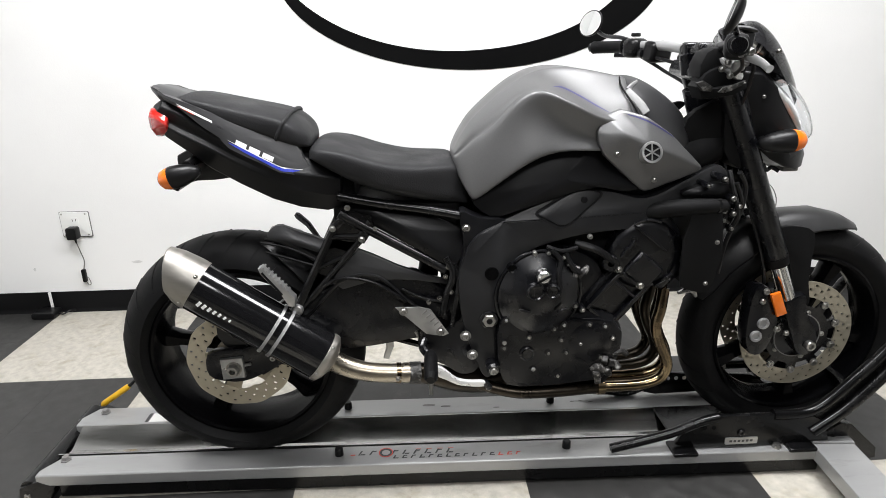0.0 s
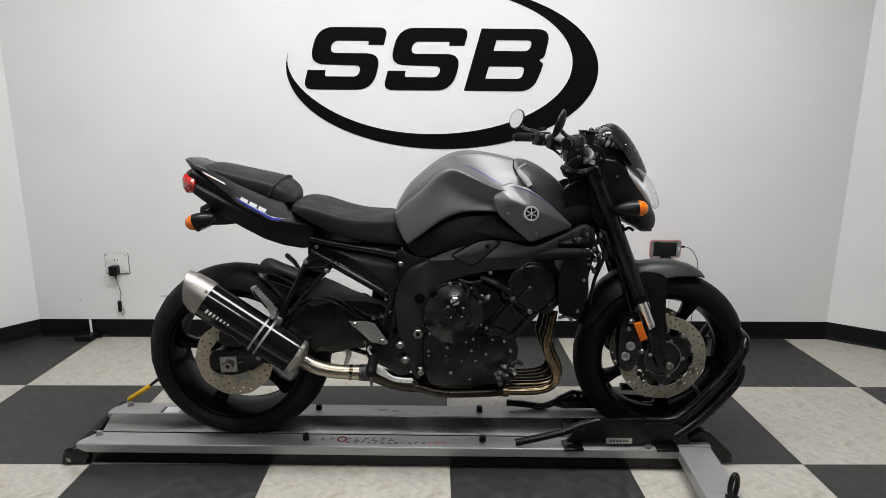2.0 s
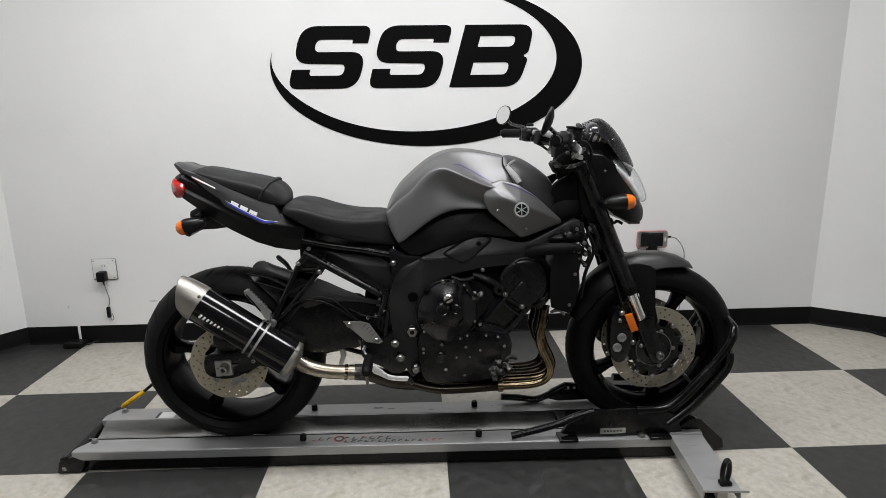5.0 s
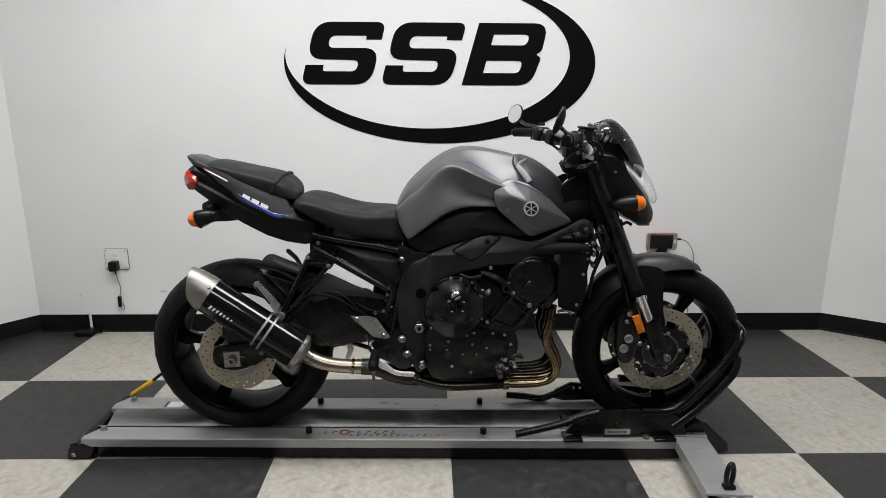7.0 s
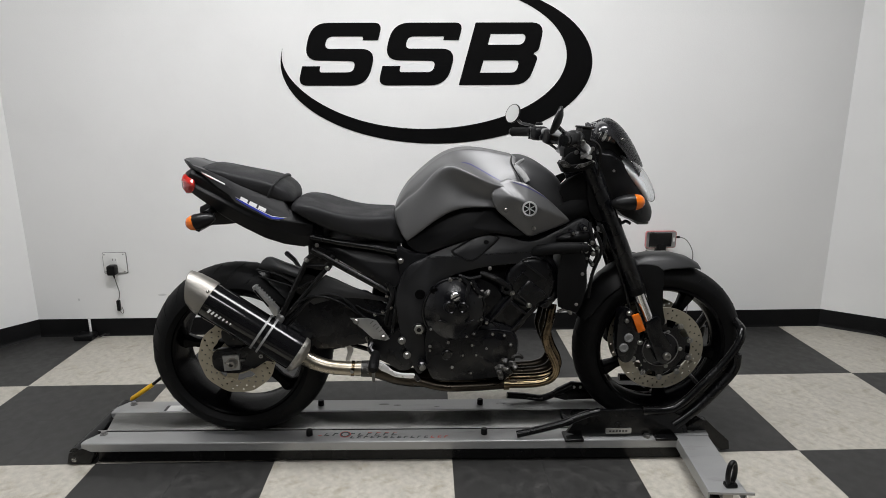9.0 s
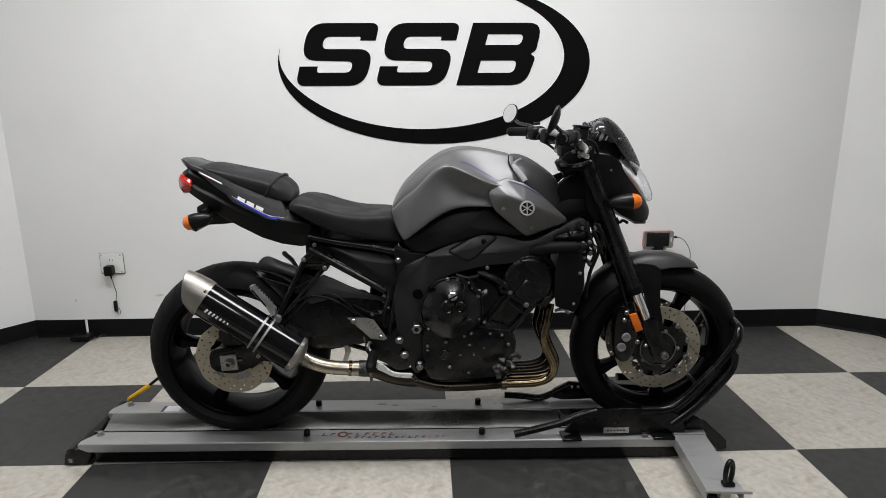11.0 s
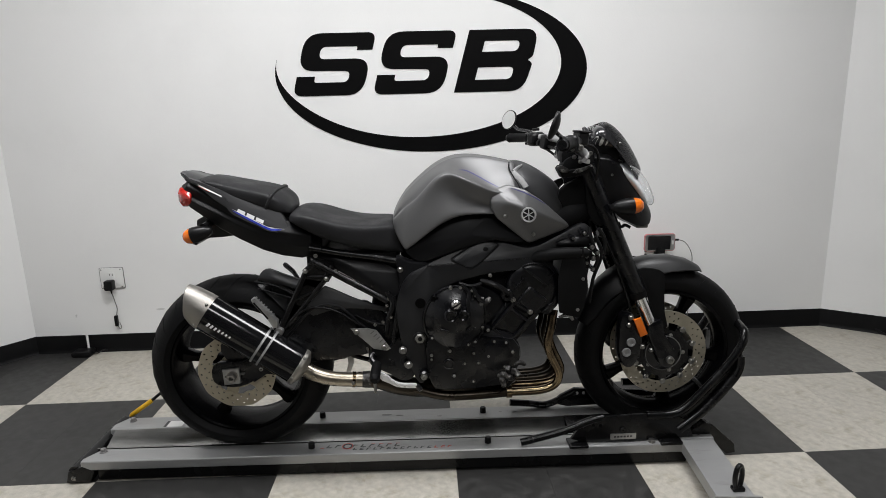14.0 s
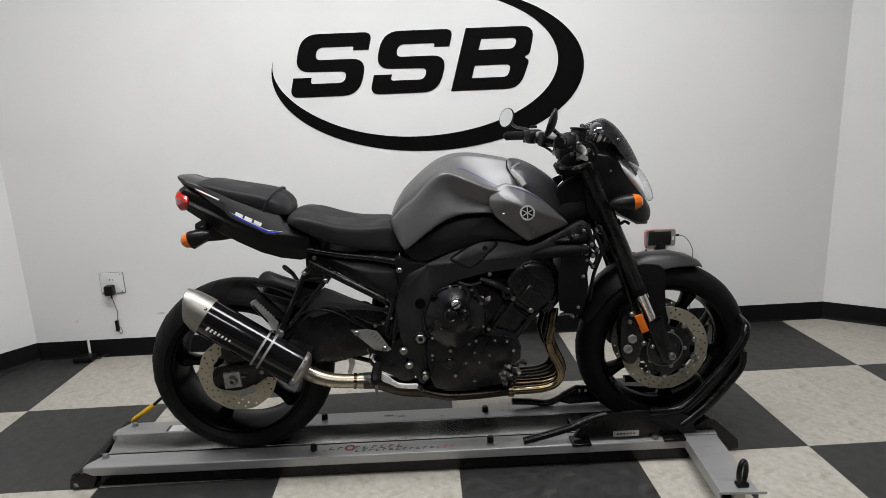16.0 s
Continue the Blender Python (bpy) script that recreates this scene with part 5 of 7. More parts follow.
swing = bm_plate([(-.175, .402), (-.178, .345), (-.13, .325), (-.07, .332), (.06, .392), (.22, .408), (.36, .43), (.47, .44), (.475, .53), (.41, .548), (.36, .585), (.325, .605), (.27, .592), (.2, .585), (.13, .568), (.05, .505), (-.06, .425), (-.12, .415)], 0.000, 0.026, n=3, bevel=0.008)
far_arm = mirrored(swing)
for v in far_arm.verts:
    v.co.z = min(v.co.z, 0.47 + 0.25 * (v.co.z - 0.47)) if v.co.z > 0.47 else v.co.z
part("swingarm", far_arm, CASTBLACK, bike, "black cast swingarm", smooth=40)
swingarm = part("swingarm", swing, CASTBLACK, bike, "black cast swingarm", smooth=40)
part("cross_member", bm_box(0.23, 0.40, 0.02, 2 * YC - 0.02, 0.43, 0.50), CASTBLACK, bike, bevel=0.02)
block = part("axle_block", bm_plate([(-.141, .338), (-.087, .342), (-.089, .396), (-.143, .392)], -0.010, 0.004, bevel=0.003), ALLOY, bike, "bare alloy axle block")
part("axle_nut", bm_lathe([(0, -.004), (.006, -.004), (.008, -.016), (.013, -.016), (.0155, -.013), (.0155, 0), (0, 0)], (-.112, -0.010, .367), "y", 6), BOLT, block)
part("axle_washer", bm_lathe([(0, -.002), (.019, -.002), (.019, .002)], (-.112, -0.010, .367), "y", 24), STEEL, block)
part("adjuster_bolt", bm_tube([(-.098, -0.004, .372), (-.072, -0.004, .376)], 0.004, 8, smooth=False), BOLT, block)
part("caliper_bracket", bm_plate([(-.148, .468), (-.135, .420), (-.085, .385), (-.045, .350), (-.008, .362), (.040, .362), (.067, .452), (-.086, .501)], 0.014, 0.022, n=2, bevel=0.003), CASTBLACK, bike, "black rear caliper bracket", smooth=40)
caliper = part("rear_caliper", bm_plate([(-.05, .335), (-.01, .36), (.0, .41), (-.04, .43), (-.075, .40)], 0.004, 0.05, bevel=0.008), CASTBLACK, bike, "black rear brake caliper")
part("caliper_bolt", bm_bolt(-.02, 0.003, .385, .007, .005), BOLT, caliper)

# hugger over the rear tyre
def polar_loft(c, rows, thick, nsec=9):
    """Rows of (angle, radius, half width, skirt): an arched guard round a wheel."""
    bm = bmesh.new()
    rings = []
    for ang, r, w, d in rows:
        a = radians(ang)
        out, inn = [], []
        for t in np.linspace(-1, 1, nsec):
            drop = d * abs(t) ** 3.2
            for lst, k in ((out, 0), (inn, thick)):
                rr = r - drop - k
                lst.append(bm.verts.new((c.x + rr * math.cos(a), c.y + (w - k * 0.5) * t, c.z + rr * math.sin(a))))
        rings.append(out + inn[::-1])
    k = len(rings[0])
    for a, b in zip(rings, rings[1:]):
        for j in range(k):
            bm.faces.new((a[j], a[(j + 1) % k], b[(j + 1) % k], b[j]))
    bm.faces.new(rings[0])
    bm.faces.new(rings[-1][::-1])
    return bm


hugger = part("rear_hugger", polar_loft(REAR, [(74, .322, .062, .022), (70, .330, .078, .034), (62, .335, .090, .05), (50, .330, .095, .06), (38, .322, .098, .06), (28, .326, .10, .06), (18, .345, .10, .06)], 0.004), BLACKPLASTIC, bike, "black rear tyre hugger", smooth=50)
part("hugger_ridge", bm_tube([(-0.022, YC - 0.055, .672), (.04, YC - 0.075, .662), (.11, YC - 0.085, .618), (.17, YC - 0.09, .575)], [0.003, 0.007, 0.008, 0.004], 8, flat=0.5), DARKGREY, hugger)

part("hugger_side", bm_shell([(-0.003, 0.696), (0.007, 0.709), (0.029, 0.713), (0.067, 0.697), (0.120, 0.676), (0.184, 0.644), (0.176, 0.633), (0.118, 0.645), (0.065, 0.665), (-0.000, 0.685)], 0.020, 0.004, 0.012, 3, 2, lambda x, z: 0.5 * max(0, z - 0.69 + 0.45 * max(0, x - 0.04))), PANELGREY, hugger, "dark grey side of the hugger", smooth=40)
for k in range(2):
    part("hugger_groove", bm_tube([(-.018 + .01 * k, 0.007 - .003 * k, .680 - .022 * k), (.05, 0.004 - .003 * k, .664 - .024 * k), (.125, 0.002, .624 - .010 * k)], 0.003, 6), DEEPBLACK, hugger)
guard_bm = bm_plate([(0.137, 0.583), (0.168, 0.630), (0.202, 0.656), (0.234, 0.644), (0.292, 0.618), (0.355, 0.595), (0.409, 0.579), (0.409, 0.567), (0.336, 0.580), (0.282, 0.584), (0.227, 0.581), (0.163, 0.563)], -0.006, 0.006, bevel=0.004)
for v in guard_bm.verts:
    v.co.y += 0.35 * max(0.0, v.co.z - 0.60)
part("swingarm_guard", guard_bm, DARKGREY, bike, "dark grey swingarm guard", smooth=40)
# passenger peg hanger and peg
HY = 0.000
pair("hanger_plate", bm_plate([(.135, .690), (.150, .722), (.182, .752), (.238, .738), (.240, .705), (.218, .672), (.170, .680)], HY + 0.002, HY + 0.010, bevel=0.002), BLACKSTEEL, bike, "black hanger plate")
for pts, r in (([(.055, HY - 0.01, .520), (.100, HY, .610), (.150, HY + 0.005, .708)], 0.010), ([(.065, HY - 0.008, .520), (.13, HY, .590), (.212, HY + 0.005, .684)], 0.008), ([(.145, HY + 0.005, .706), (.185, HY + 0.005, .742)], 0.010), ([(.205, HY + 0.005, .683), (.235, HY + 0.005, .725)], 0.010), ([(.140, HY + 0.003, .690), (.215, HY + 0.003, .690)], 0.008), ([(.105, HY, .615), (.165, HY + 0.003, .640)], 0.006)):
    pair("peg_hanger", bm_tube(pts, r, 10, 4), BLACKSTEEL, bike, "black peg hanger")
for outline in ([(.062, .524), (.146, .700), (.208, .684)], [(.146, .708), (.213, .692), (.188, .648), (.150, .662), (.126, .655)], [(.056, .520), (.072, .520), (.128, .590), (.118, .602), (.100, .606)]):
    pair("hanger_web", bm_plate(outline, HY + 0.004, HY + 0.010, bevel=0.002), BLACKSTEEL, bike)
peg = part("passenger_peg", bm_plate([(-.016, .638), (-.008, .642), (.030, .598), (.060, .564), (.058, .543), (.044, .545), (.032, .568), (-.012, .626)], HY - 0.052, HY - 0.026, bevel=0.003), ALLOY, bike, "ribbed alloy passenger footpeg")
for k in range(8):
    x, z = -.004 + .0070 * k, .6385 - .0081 * k
    part("rib", bm_box(-0.0022, 0.0022, -0.012, 0.012, -0.004, 0.0025, m=Matrix.Translation((x, HY - 0.039, z)) @ Matrix.Rotation(radians(40), 4, "Y")), ALLOY, peg)
part("peg_groove", bm_plate([(-.010, .628), (-.006, .631), (.034, .576), (.030, .573)], HY - 0.0535, HY - 0.0515), DEEPBLACK, peg)
part("peg_pivot", bm_lathe([(0, -.03), (.012, -.03), (.014, -.026), (.014, .01), (0, .01)], (.056, HY, .522), "y", 16), ALLOY, peg)
part("passenger_peg", bm_tube([(.004, .330, .658), (.010, .328, .653), (.040, .312, .632), (.085, .255, .592)], [0.006, 0.010, 0.009, 0.006], 10, smooth=False, flat=0.7), CASTBLACK, bike, "dark folded passenger footpeg")
part("peg_bolt", bm_bolt(.149, HY - 0.006, .712, .006, .005), BOLT, bike)
part("peg_bolt", bm_bolt(.213, HY - 0.006, .685, .006, .005), BOLT, bike)

# ----- silencer and exhaust -----
A, B = Vector((0.115, -0.035, 0.402)), Vector((-0.163, -0.035, 0.600))
axis = (B - A).normalized()
rot = Vector((0, 1, 0)).rotation_difference(axis).to_matrix()
up = Vector((0, 1, 0))
L = (B - A).length


def can(profile, seg=40, bm=None, flat=0.92, slant=0.0):
    """Rings along the silencer's axis: (distance, radius); slant leans the last ring."""
    bm = bm or bmesh.new()
    nrm = axis.cross(up).normalized()
    rings = []
    for i, (d, r) in enumerate(profile):
        c = A + axis * d
        ring = []
        for j in range(seg):
            a = 2 * math.pi * j / seg
            o = nrm * (r * math.cos(a)) + up * (r * flat * math.sin(a))
            k = slant * math.cos(a) if d > L else 0
            ring.append(bm.verts.new(c + o + axis * k * min(1, (d - L) / 0.05)))
        rings.append(ring)
    for a, b in zip(rings, rings[1:]):
        for j in range(seg):
            bm.faces.new((a[j], a[(j + 1) % seg], b[(j + 1) % seg], b[j]))
    bm.faces.new(rings[0])
    bm.faces.new(rings[-1][::-1])
    return bm


silencer = part("silencer", can([(0.004, 0.0585), (0.03, 0.059), (L * 0.5, 0.0595), (L - 0.01, 0.059), (L, 0.059)]), CARBON, bike, "gloss black silencer with steel caps", smooth=40)
part("end_cap", can([(L - 0.006, 0.0605), (L + 0.010, 0.0605), (L + 0.038, 0.057), (L + 0.062, 0.049), (L + 0.064, 0.043), (L + 0.048, 0.040), (L + 0.028, 0.038)], slant=-0.024), STEEL, silencer, "brushed steel end cap", smooth=40)
part("outlet", can([(L + 0.028, 0.037), (L + 0.034, 0.037)]), DEEPBLACK, silencer)
part("front_cap", can([(-0.020, 0.028), (-0.012, 0.046), (-0.003, 0.0595), (0.000, 0.0612), (0.010, 0.0612), (0.012, 0.059)]), STEEL, silencer, "brushed steel front cap", smooth=40)
for d in (0.118, 0.140):
    part("strap", can([(d, 0.059), (d, 0.0632), (d + 0.007, 0.0632), (d + 0.007, 0.059)], flat=0.95), TRIM, silencer, "polished strap")
for k in range(7):
    d = L - 0.030 - k * 0.0125
    p = A + axis * d - axis.cross(up).normalized() * -0.004
    part("mark_bar", bm_box(-0.0034 + 0.0002 * k, 0.0034 - 0.0002 * k, -0.0012, 0.0012, -0.006 + 0.0006 * k, 0.0065 - 0.0005 * k, m=Matrix.Translation(p + Vector((0.0, -0.0548, -0.004))) @ Matrix.Rotation(radians(52), 4, "Y")), WHITE, silencer, "white bar of a maker's mark", smooth=0)
for d, a in ((L + 0.004, 0.6), (L + 0.004, -0.7), (0.006, 0.3), (0.006, -0.9)):
    nrm = axis.cross(up).normalized()
    p = A + axis * d + nrm * (0.0605 * math.sin(a)) - up * (0.0562 * math.cos(a))
    part("rivet", bm_bolt(p.x, p.y, p.z, 0.004, 0.003), BOLT, silencer)
part("link_pipe", bm_tube([(0.122, -0.035, 0.402), (0.160, -0.036, 0.378), (0.21, -0.036, 0.361), (0.27, -0.034, 0.353), (0.335, -0.03, 0.350)], [0.026, 0.0245, 0.0235, 0.023, 0.023], 20), LINKPIPE, bike, "tarnished steel link pipe", smooth=60)
part("pipe_clamp", bm_tube([(0.296, -0.033, 0.352), (0.310, -0.032, 0.351)], 0.0250, 20, smooth=False), LINKPIPE, bike)
part("pipe_clamp", bm_tube([(0.280, -0.034, 0.353), (0.290, -0.033, 0.352)], 0.0255, 20, smooth=False), BRONZED, bike)
part("pipe_sleeve", bm_tube([(0.312, -0.032, 0.351), (0.338, -0.030, 0.349)], [0.0262, 0.0275], 20, smooth=False), CORRODED, bike)
part("clamp_screw", bm_bolt(0.285, -0.060, 0.352, 0.005, 0.006), BOLT, bike)
part("mid_pipe", bm_tube([(0.33, -0.03, 0.350), (0.37, -0.022, 0.338), (0.43, 0.0, 0.308), (0.50, 0.03, 0.288), (0.56, 0.06, 0.285)], [0.025, 0.027, 0.030, 0.034, 0.040], 20), DARKPIPE, bike, "dark exhaust pipe", smooth=60)
part("collector", bm_tube([(0.54, 0.07, 0.288), (0.62, 0.07, 0.286), (0.70, 0.07, 0.286)], [0.045, 0.05, 0.045], 20), DARKPIPE, bike)
for k, y in enumerate((-0.015, 0.035, 0.085, 0.135)):
    dx = (0.0, 0.016, 0.010, 0.004)[k]
    # the two inner pipes get the dark steel, shade put into their colour
    mat = BRONZED if k < 2 else DARKPIPE
    part("header_pipe", bm_tube([(0.936 + dx, y + 0.02, 0.535), (0.926 + dx, y + 0.005, 0.485), (0.917 + dx, y, 0.445), (0.930 + dx, y, 0.400), (0.951 + dx, y, 0.355), (0.956 + dx, y, 0.325), (0.940 + dx, y, 0.297), (0.905 + dx, y, 0.283), (0.86, y, 0.279), (0.79, y + 0.004, 0.277)], 0.0140, 16), mat, bike, "heat-tinted header pipe", smooth=60)
    part("header_pipe", bm_tube([(0.79, y + 0.004, 0.279), (0.68, 0.5 * y + 0.035, 0.281), (0.52, 0.5 * y + 0.035, 0.284)], 0.0175, 14), DARKPIPE, bike, "dark header pipe", smooth=60)
part("header_pipe", bm_tube([(0.785, -0.012, 0.277), (0.68, -0.020, 0.275), (0.58, -0.020, 0.276), (0.50, -0.005, 0.290), (0.44, 0.010, 0.305)], 0.0155, 14), DARKPIPE, bike, "dark lower exhaust pipe", smooth=60)
part("header_joint", bm_tube([(0.782, -0.012, 0.279), (0.80, -0.012, 0.279)], 0.0215, 18, smooth=False), BRONZED, bike)

# ----- engine -----
def ex(px, py):
    """Side-view layout grid of the engine, to x and z."""
    return 0.612 + (px - 805) * 0.00173, 0.740 - (py - 452) * 0.00178


part("crankcase", bm_plate([(.50, .52), (.56, .62), (.66, .66), (.76, .62), (.79, .52), (.80, .46), (.805, .38), (.78, .315), (.60, .305), (.53, .33), (.50, .40)], YC - 0.145, YC + 0.145, n=3, bevel=0.02), CASTBLACK, bike, "black cast engine crankcase", smooth=40)
part("lower_cover", bm_plate([(.53, .50), (.62, .47), (.70, .49), (.80, .48), (.822, .42), (.80, .350), (.76, .322), (.58, .312), (.535, .335), (.522, .40)], -0.056, 0.0, n=2, bevel=0.008), CASTBLACK, bike, smooth=40)
for i, (x, z) in enumerate(((.762, .345), (.775, .36), (.79, .352), (.80, .372), (.782, .378), (.768, .328), (.812, .362))):
    part("dirty_fitting", bm_box(-0.009, 0.009, -0.012, 0.010, -0.008, 0.008, m=pose(x, -0.056, z, 20 * i, 35 * i, 15 * i)), CORRODED, bike, bevel=0.003)
part("oil_pan", bm_plate([(.54, .335), (.80, .335), (.78, .295), (.70, .285), (.58, .285), (.55, .30)], YC - 0.09, YC + 0.09, bevel=0.012), CASTBLACK, bike)
part("airbox", bm_plate([(.47, .79), (.60, .85), (.90, .86), (.99, .84), (.95, .72), (.60, .68), (.50, .70)], YC - 0.11, YC + 0.11, bevel=0.02), DEEPBLACK, bike)
part("intake_box", bm_box(0.56, 0.94, 0.01, 0.23, 0.60, 0.77), DEEPBLACK, bike, bevel=0.01)
# clutch cover: an egg-shaped dome with raised bosses
clutch = part("clutch_cover", bm_shell([(.620, .655), (.575, .642), (.538, .605), (.522, .555), (.532, .505), (.565, .468), (.610, .450), (.655, .462), (.690, .498), (.708, .545), (.700, .600), (.668, .642)], -0.052, 0.036, 0.05, 7, 4), CASTBLACK, bike, "black clutch cover with an oil filler cap", smooth=50)
part("cover_rim", bm_tube([(x, -0.0485, z) for x, z in [(.620, .660), (.572, .647), (.533, .607), (.516, .555), (.527, .502), (.562, .463), (.610, .444), (.658, .456), (.695, .495), (.714, .545), (.706, .604), (.672, .647), (.620, .660)]], 0.0035, 8), CASTBLACK, clutch)
cap = part("oil_cap", bm_lathe([(0, -.015), (.010, -.0145), (.0155, -.010), (.0175, -.003), (.0175, .006), (0, .006)], (.618, -0.086, .612), "y", 28), CHROME, clutch, "polished oil filler cap")
part("cap_slot", bm_box(-0.0165, 0.0165, -0.0165, -0.010, -0.0024, 0.0024, m=Matrix.Translation((.618, -0.086, .612)) @ Matrix.Rotation(radians(-30), 4, "Y")), DEEPBLACK, cap)
part("boss", bm_lathe([(0, -.002), (.014, -.003), (.017, -.007), (.021, -.003), (.023, .01), (0, .01)], (.602, -0.084, .575), "y", 24), CASTBLACK, clutch)
part("boss", bm_lathe([(0, -.001), (.0075, -.001), (.009, -.003), (.011, -.002), (.012, .01), (0, .01)], (.552, -0.056, .622), "y", 24), GLOSSBLACK, clutch)
part("boss", bm_lathe([(0, -.001), (.011, -.002), (.014, -.006), (.018, -.002), (.019, .01), (0, .01)], (.641, -0.083, .574), "y", 24), CASTBLACK, clutch)
for x, z, a in ((.578, .529, 18), (.664, .529, -22)):
    part("cast_mark", bm_box(-0.014, 0.014, -0.003, 0.002, -0.003, 0.003, m=Matrix.Translation((x, -0.0875, z)) @ Matrix.Rotation(radians(a), 4, "Y")), CASTBLACK, clutch, bevel=0.001)
pump = part("crank_cover", bm_shell([(.742, .508), (.700, .495), (.672, .462), (.664, .420), (.680, .375), (.715, .350), (.760, .350), (.800, .370), (.822, .410), (.820, .455), (.795, .492)], -0.044, 0.020, 0.06, 5, 4), CASTBLACK, bike, "black crank end cover", smooth=50)
part("sight_glass", bm_lathe([(0, -.003), (.012, -.003), (.015, -.005), (.018, -.003), (.018, .01), (0, .01)], (.592, -0.058, .405), "y", 24), CASTBLACK, bike, "dusty oil sight glass")
part("sight_window", bm_lathe([(0, -.001), (.011, -.001), (.011, .003)], (.592, -0.0612, .405), "y", 20), CORRODED, bike)
case = [(845, 514), (838, 505), (857, 573), (867, 579), (843, 600), (830, 605), (796, 616), (840, 622), (900, 604), (867, 628), (823, 641), (838, 676), (803, 664), (762, 631), (878, 601), (912, 622), (764, 590), (897, 650), (762, 623), (848, 641)]
for i, (px, py) in enumerate(case):
    x, z = ex(px, py)
    part("case_bolt", bm_bolt(x, -0.061 if 0.49 < z < 0.66 and x < 0.72 else -0.060, z, 0.0032 if i % 3 else 0.0042, 0.004), BOLT if i % 4 else ALLOY, bike)
    part("bolt_boss", bm_lathe([(0, 0), (.0075, 0), (.009, .004), (.009, .04)], (x, -0.0585, z), "y", 14), CASTBLACK, bike)

# cylinders leaning forward, with the head and its cover
lean = pose(0.803, YC, 0.546, 0, 40, 0)
part("cylinder_block", bm_box(-0.050, 0.062, -0.155, 0.155, -0.085, 0.065, m=lean), CASTBLACK, bike, "black cylinder block leaning forward", bevel=0.010)
for x0, x1, z0, z1 in ((-0.036, -0.027, -0.072, 0.050), (0.037, 0.046, -0.072, 0.050), (-0.027, 0.037, 0.041, 0.049), (-0.027, 0.037, 0.016, 0.023), (-0.027, 0.037, -0.072, -0.064)):
    part("cylinder_rib", bm_box(x0, x1, -0.170, -0.14, z0, z1, m=lean), CASTBLACK, bike, bevel=0.002)
part("head_boss", bm_box(-0.030, 0.044, -0.172, -0.14, 0.050, 0.112, m=lean), CASTBLACK, bike, bevel=0.006)
part("cylinder_head", bm_box(-0.082, 0.088, -0.160, 0.160, 0.066, 0.150, m=lean), CASTBLACK, bike, "black cylinder head", bevel=0.014)
part("cam_cover", bm_plate([(.82, .725), (.862, .742), (.92, .722), (.952, .675), (.955, .62), (.91, .595), (.84, .64), (.80, .685)], YC - 0.15, YC + 0.15, n=3, bevel=0.014), CASTBLACK, bike, "black cam cover", smooth=40)
part("cam_end", bm_lathe([(0, -.006), (.066, -.006), (.080, -.003), (.085, .006), (.085, .03)], (.864, -0.036, .637), "y", 48), CASTBLACK, bike, "round black cam chain cover", smooth=50)
part("cam_ridge", bm_tube([(.829, -0.043, .712), (.868, -0.046, .682), (.912, -0.043, .645)], [.002, .004, .002], 8, flat=0.7), CASTBLACK, bike)
part("cam_lip", bm_tube([(.832, -0.040, .714), (.850, -0.040, .721), (.872, -0.040, .722), (.893, -0.038, .716)], .0035, 8), CASTBLACK, bike)
for x, z, a in ((.826, .664, 30), (.812, .648, 30), (.916, .585, 60), (.902, .570, 60)):
    part("cam_fin", bm_box(-0.0025, 0.0025, -0.008, 0.002, -0.014, 0.014, m=Matrix.Translation((x, -0.0415, z)) @ Matrix.Rotation(radians(a), 4, "Y")), CASTBLACK, bike, bevel=0.001)
for px, py, r in ((914, 526, .0065), (945, 549, .008), (800, 500, .006), (818, 500, .005), (872, 480, .005)):
    x, z = ex(px, py)
    part("head_bolt", bm_bolt(x, -0.050, z, r, 0.007), BOLT, bike)
x, z = ex(866, 526)
part("water_fitting", bm_tube([(x - 0.010, -0.05, z - 0.014), (x, -0.055, z), (x + 0.010, -0.05, z + 0.010)], [0.006, 0.009, 0.006], 8), CORRODED, bike, "bare alloy hose fitting")
part("water_fitting", bm_tube([(x - 0.02, -0.052, z - 0.012), (x - 0.016, -0.054, z + 0.012)], 0.007, 10, smooth=False), GREYCAP, bike)
part("hose_boss", bm_lathe([(0.008, -.004), (.017, -.004), (.020, 0), (.020, .03), (.008, .03)], (.782, -0.045, .622), "y", 24, closed=True), CASTBLACK, bike)
for pts, r in (([(.64, -0.06, .665), (.66, -0.065, .64), (.655, -0.075, .61), (.66, -0.08, .58)], .006), ([(.63, -0.05, .67), (.665, -0.055, .66), (.70, -0.05, .665)], .005), ([(.672, -0.055, .655), (.69, -0.06, .62), (.72, -0.05, .60)], .007), ([(.70, -0.03, .67), (.75, -0.045, .655), (.79, -0.04, .625)], .009), ([(.545, -0.04, .40), (.535, -0.046, .45), (.545, -0.046, .48)], .004),
                ([(.79, -0.04, .38), (.80, -0.05, .35), (.78, -0.05, .315)], .006)):
    part("hose", bm_tube(pts, r, 8), BLACKPLASTIC, bike, "black rubber hose")
part("cooler_fitting", bm_tube([(.752, -0.052, .352), (.768, -0.055, .36), (.79, -0.05, .345), (.80, -0.04, .33)], [.010, .012, .011, .009], 10), CORRODED, bike, "dusty alloy cooler fitting")
part("cooler_fitting", bm_tube([(.80, -0.05, .392), (.822, -0.052, .398), (.838, -0.05, .388)], [.006, .009, .006], 10), CORRODED, bike)

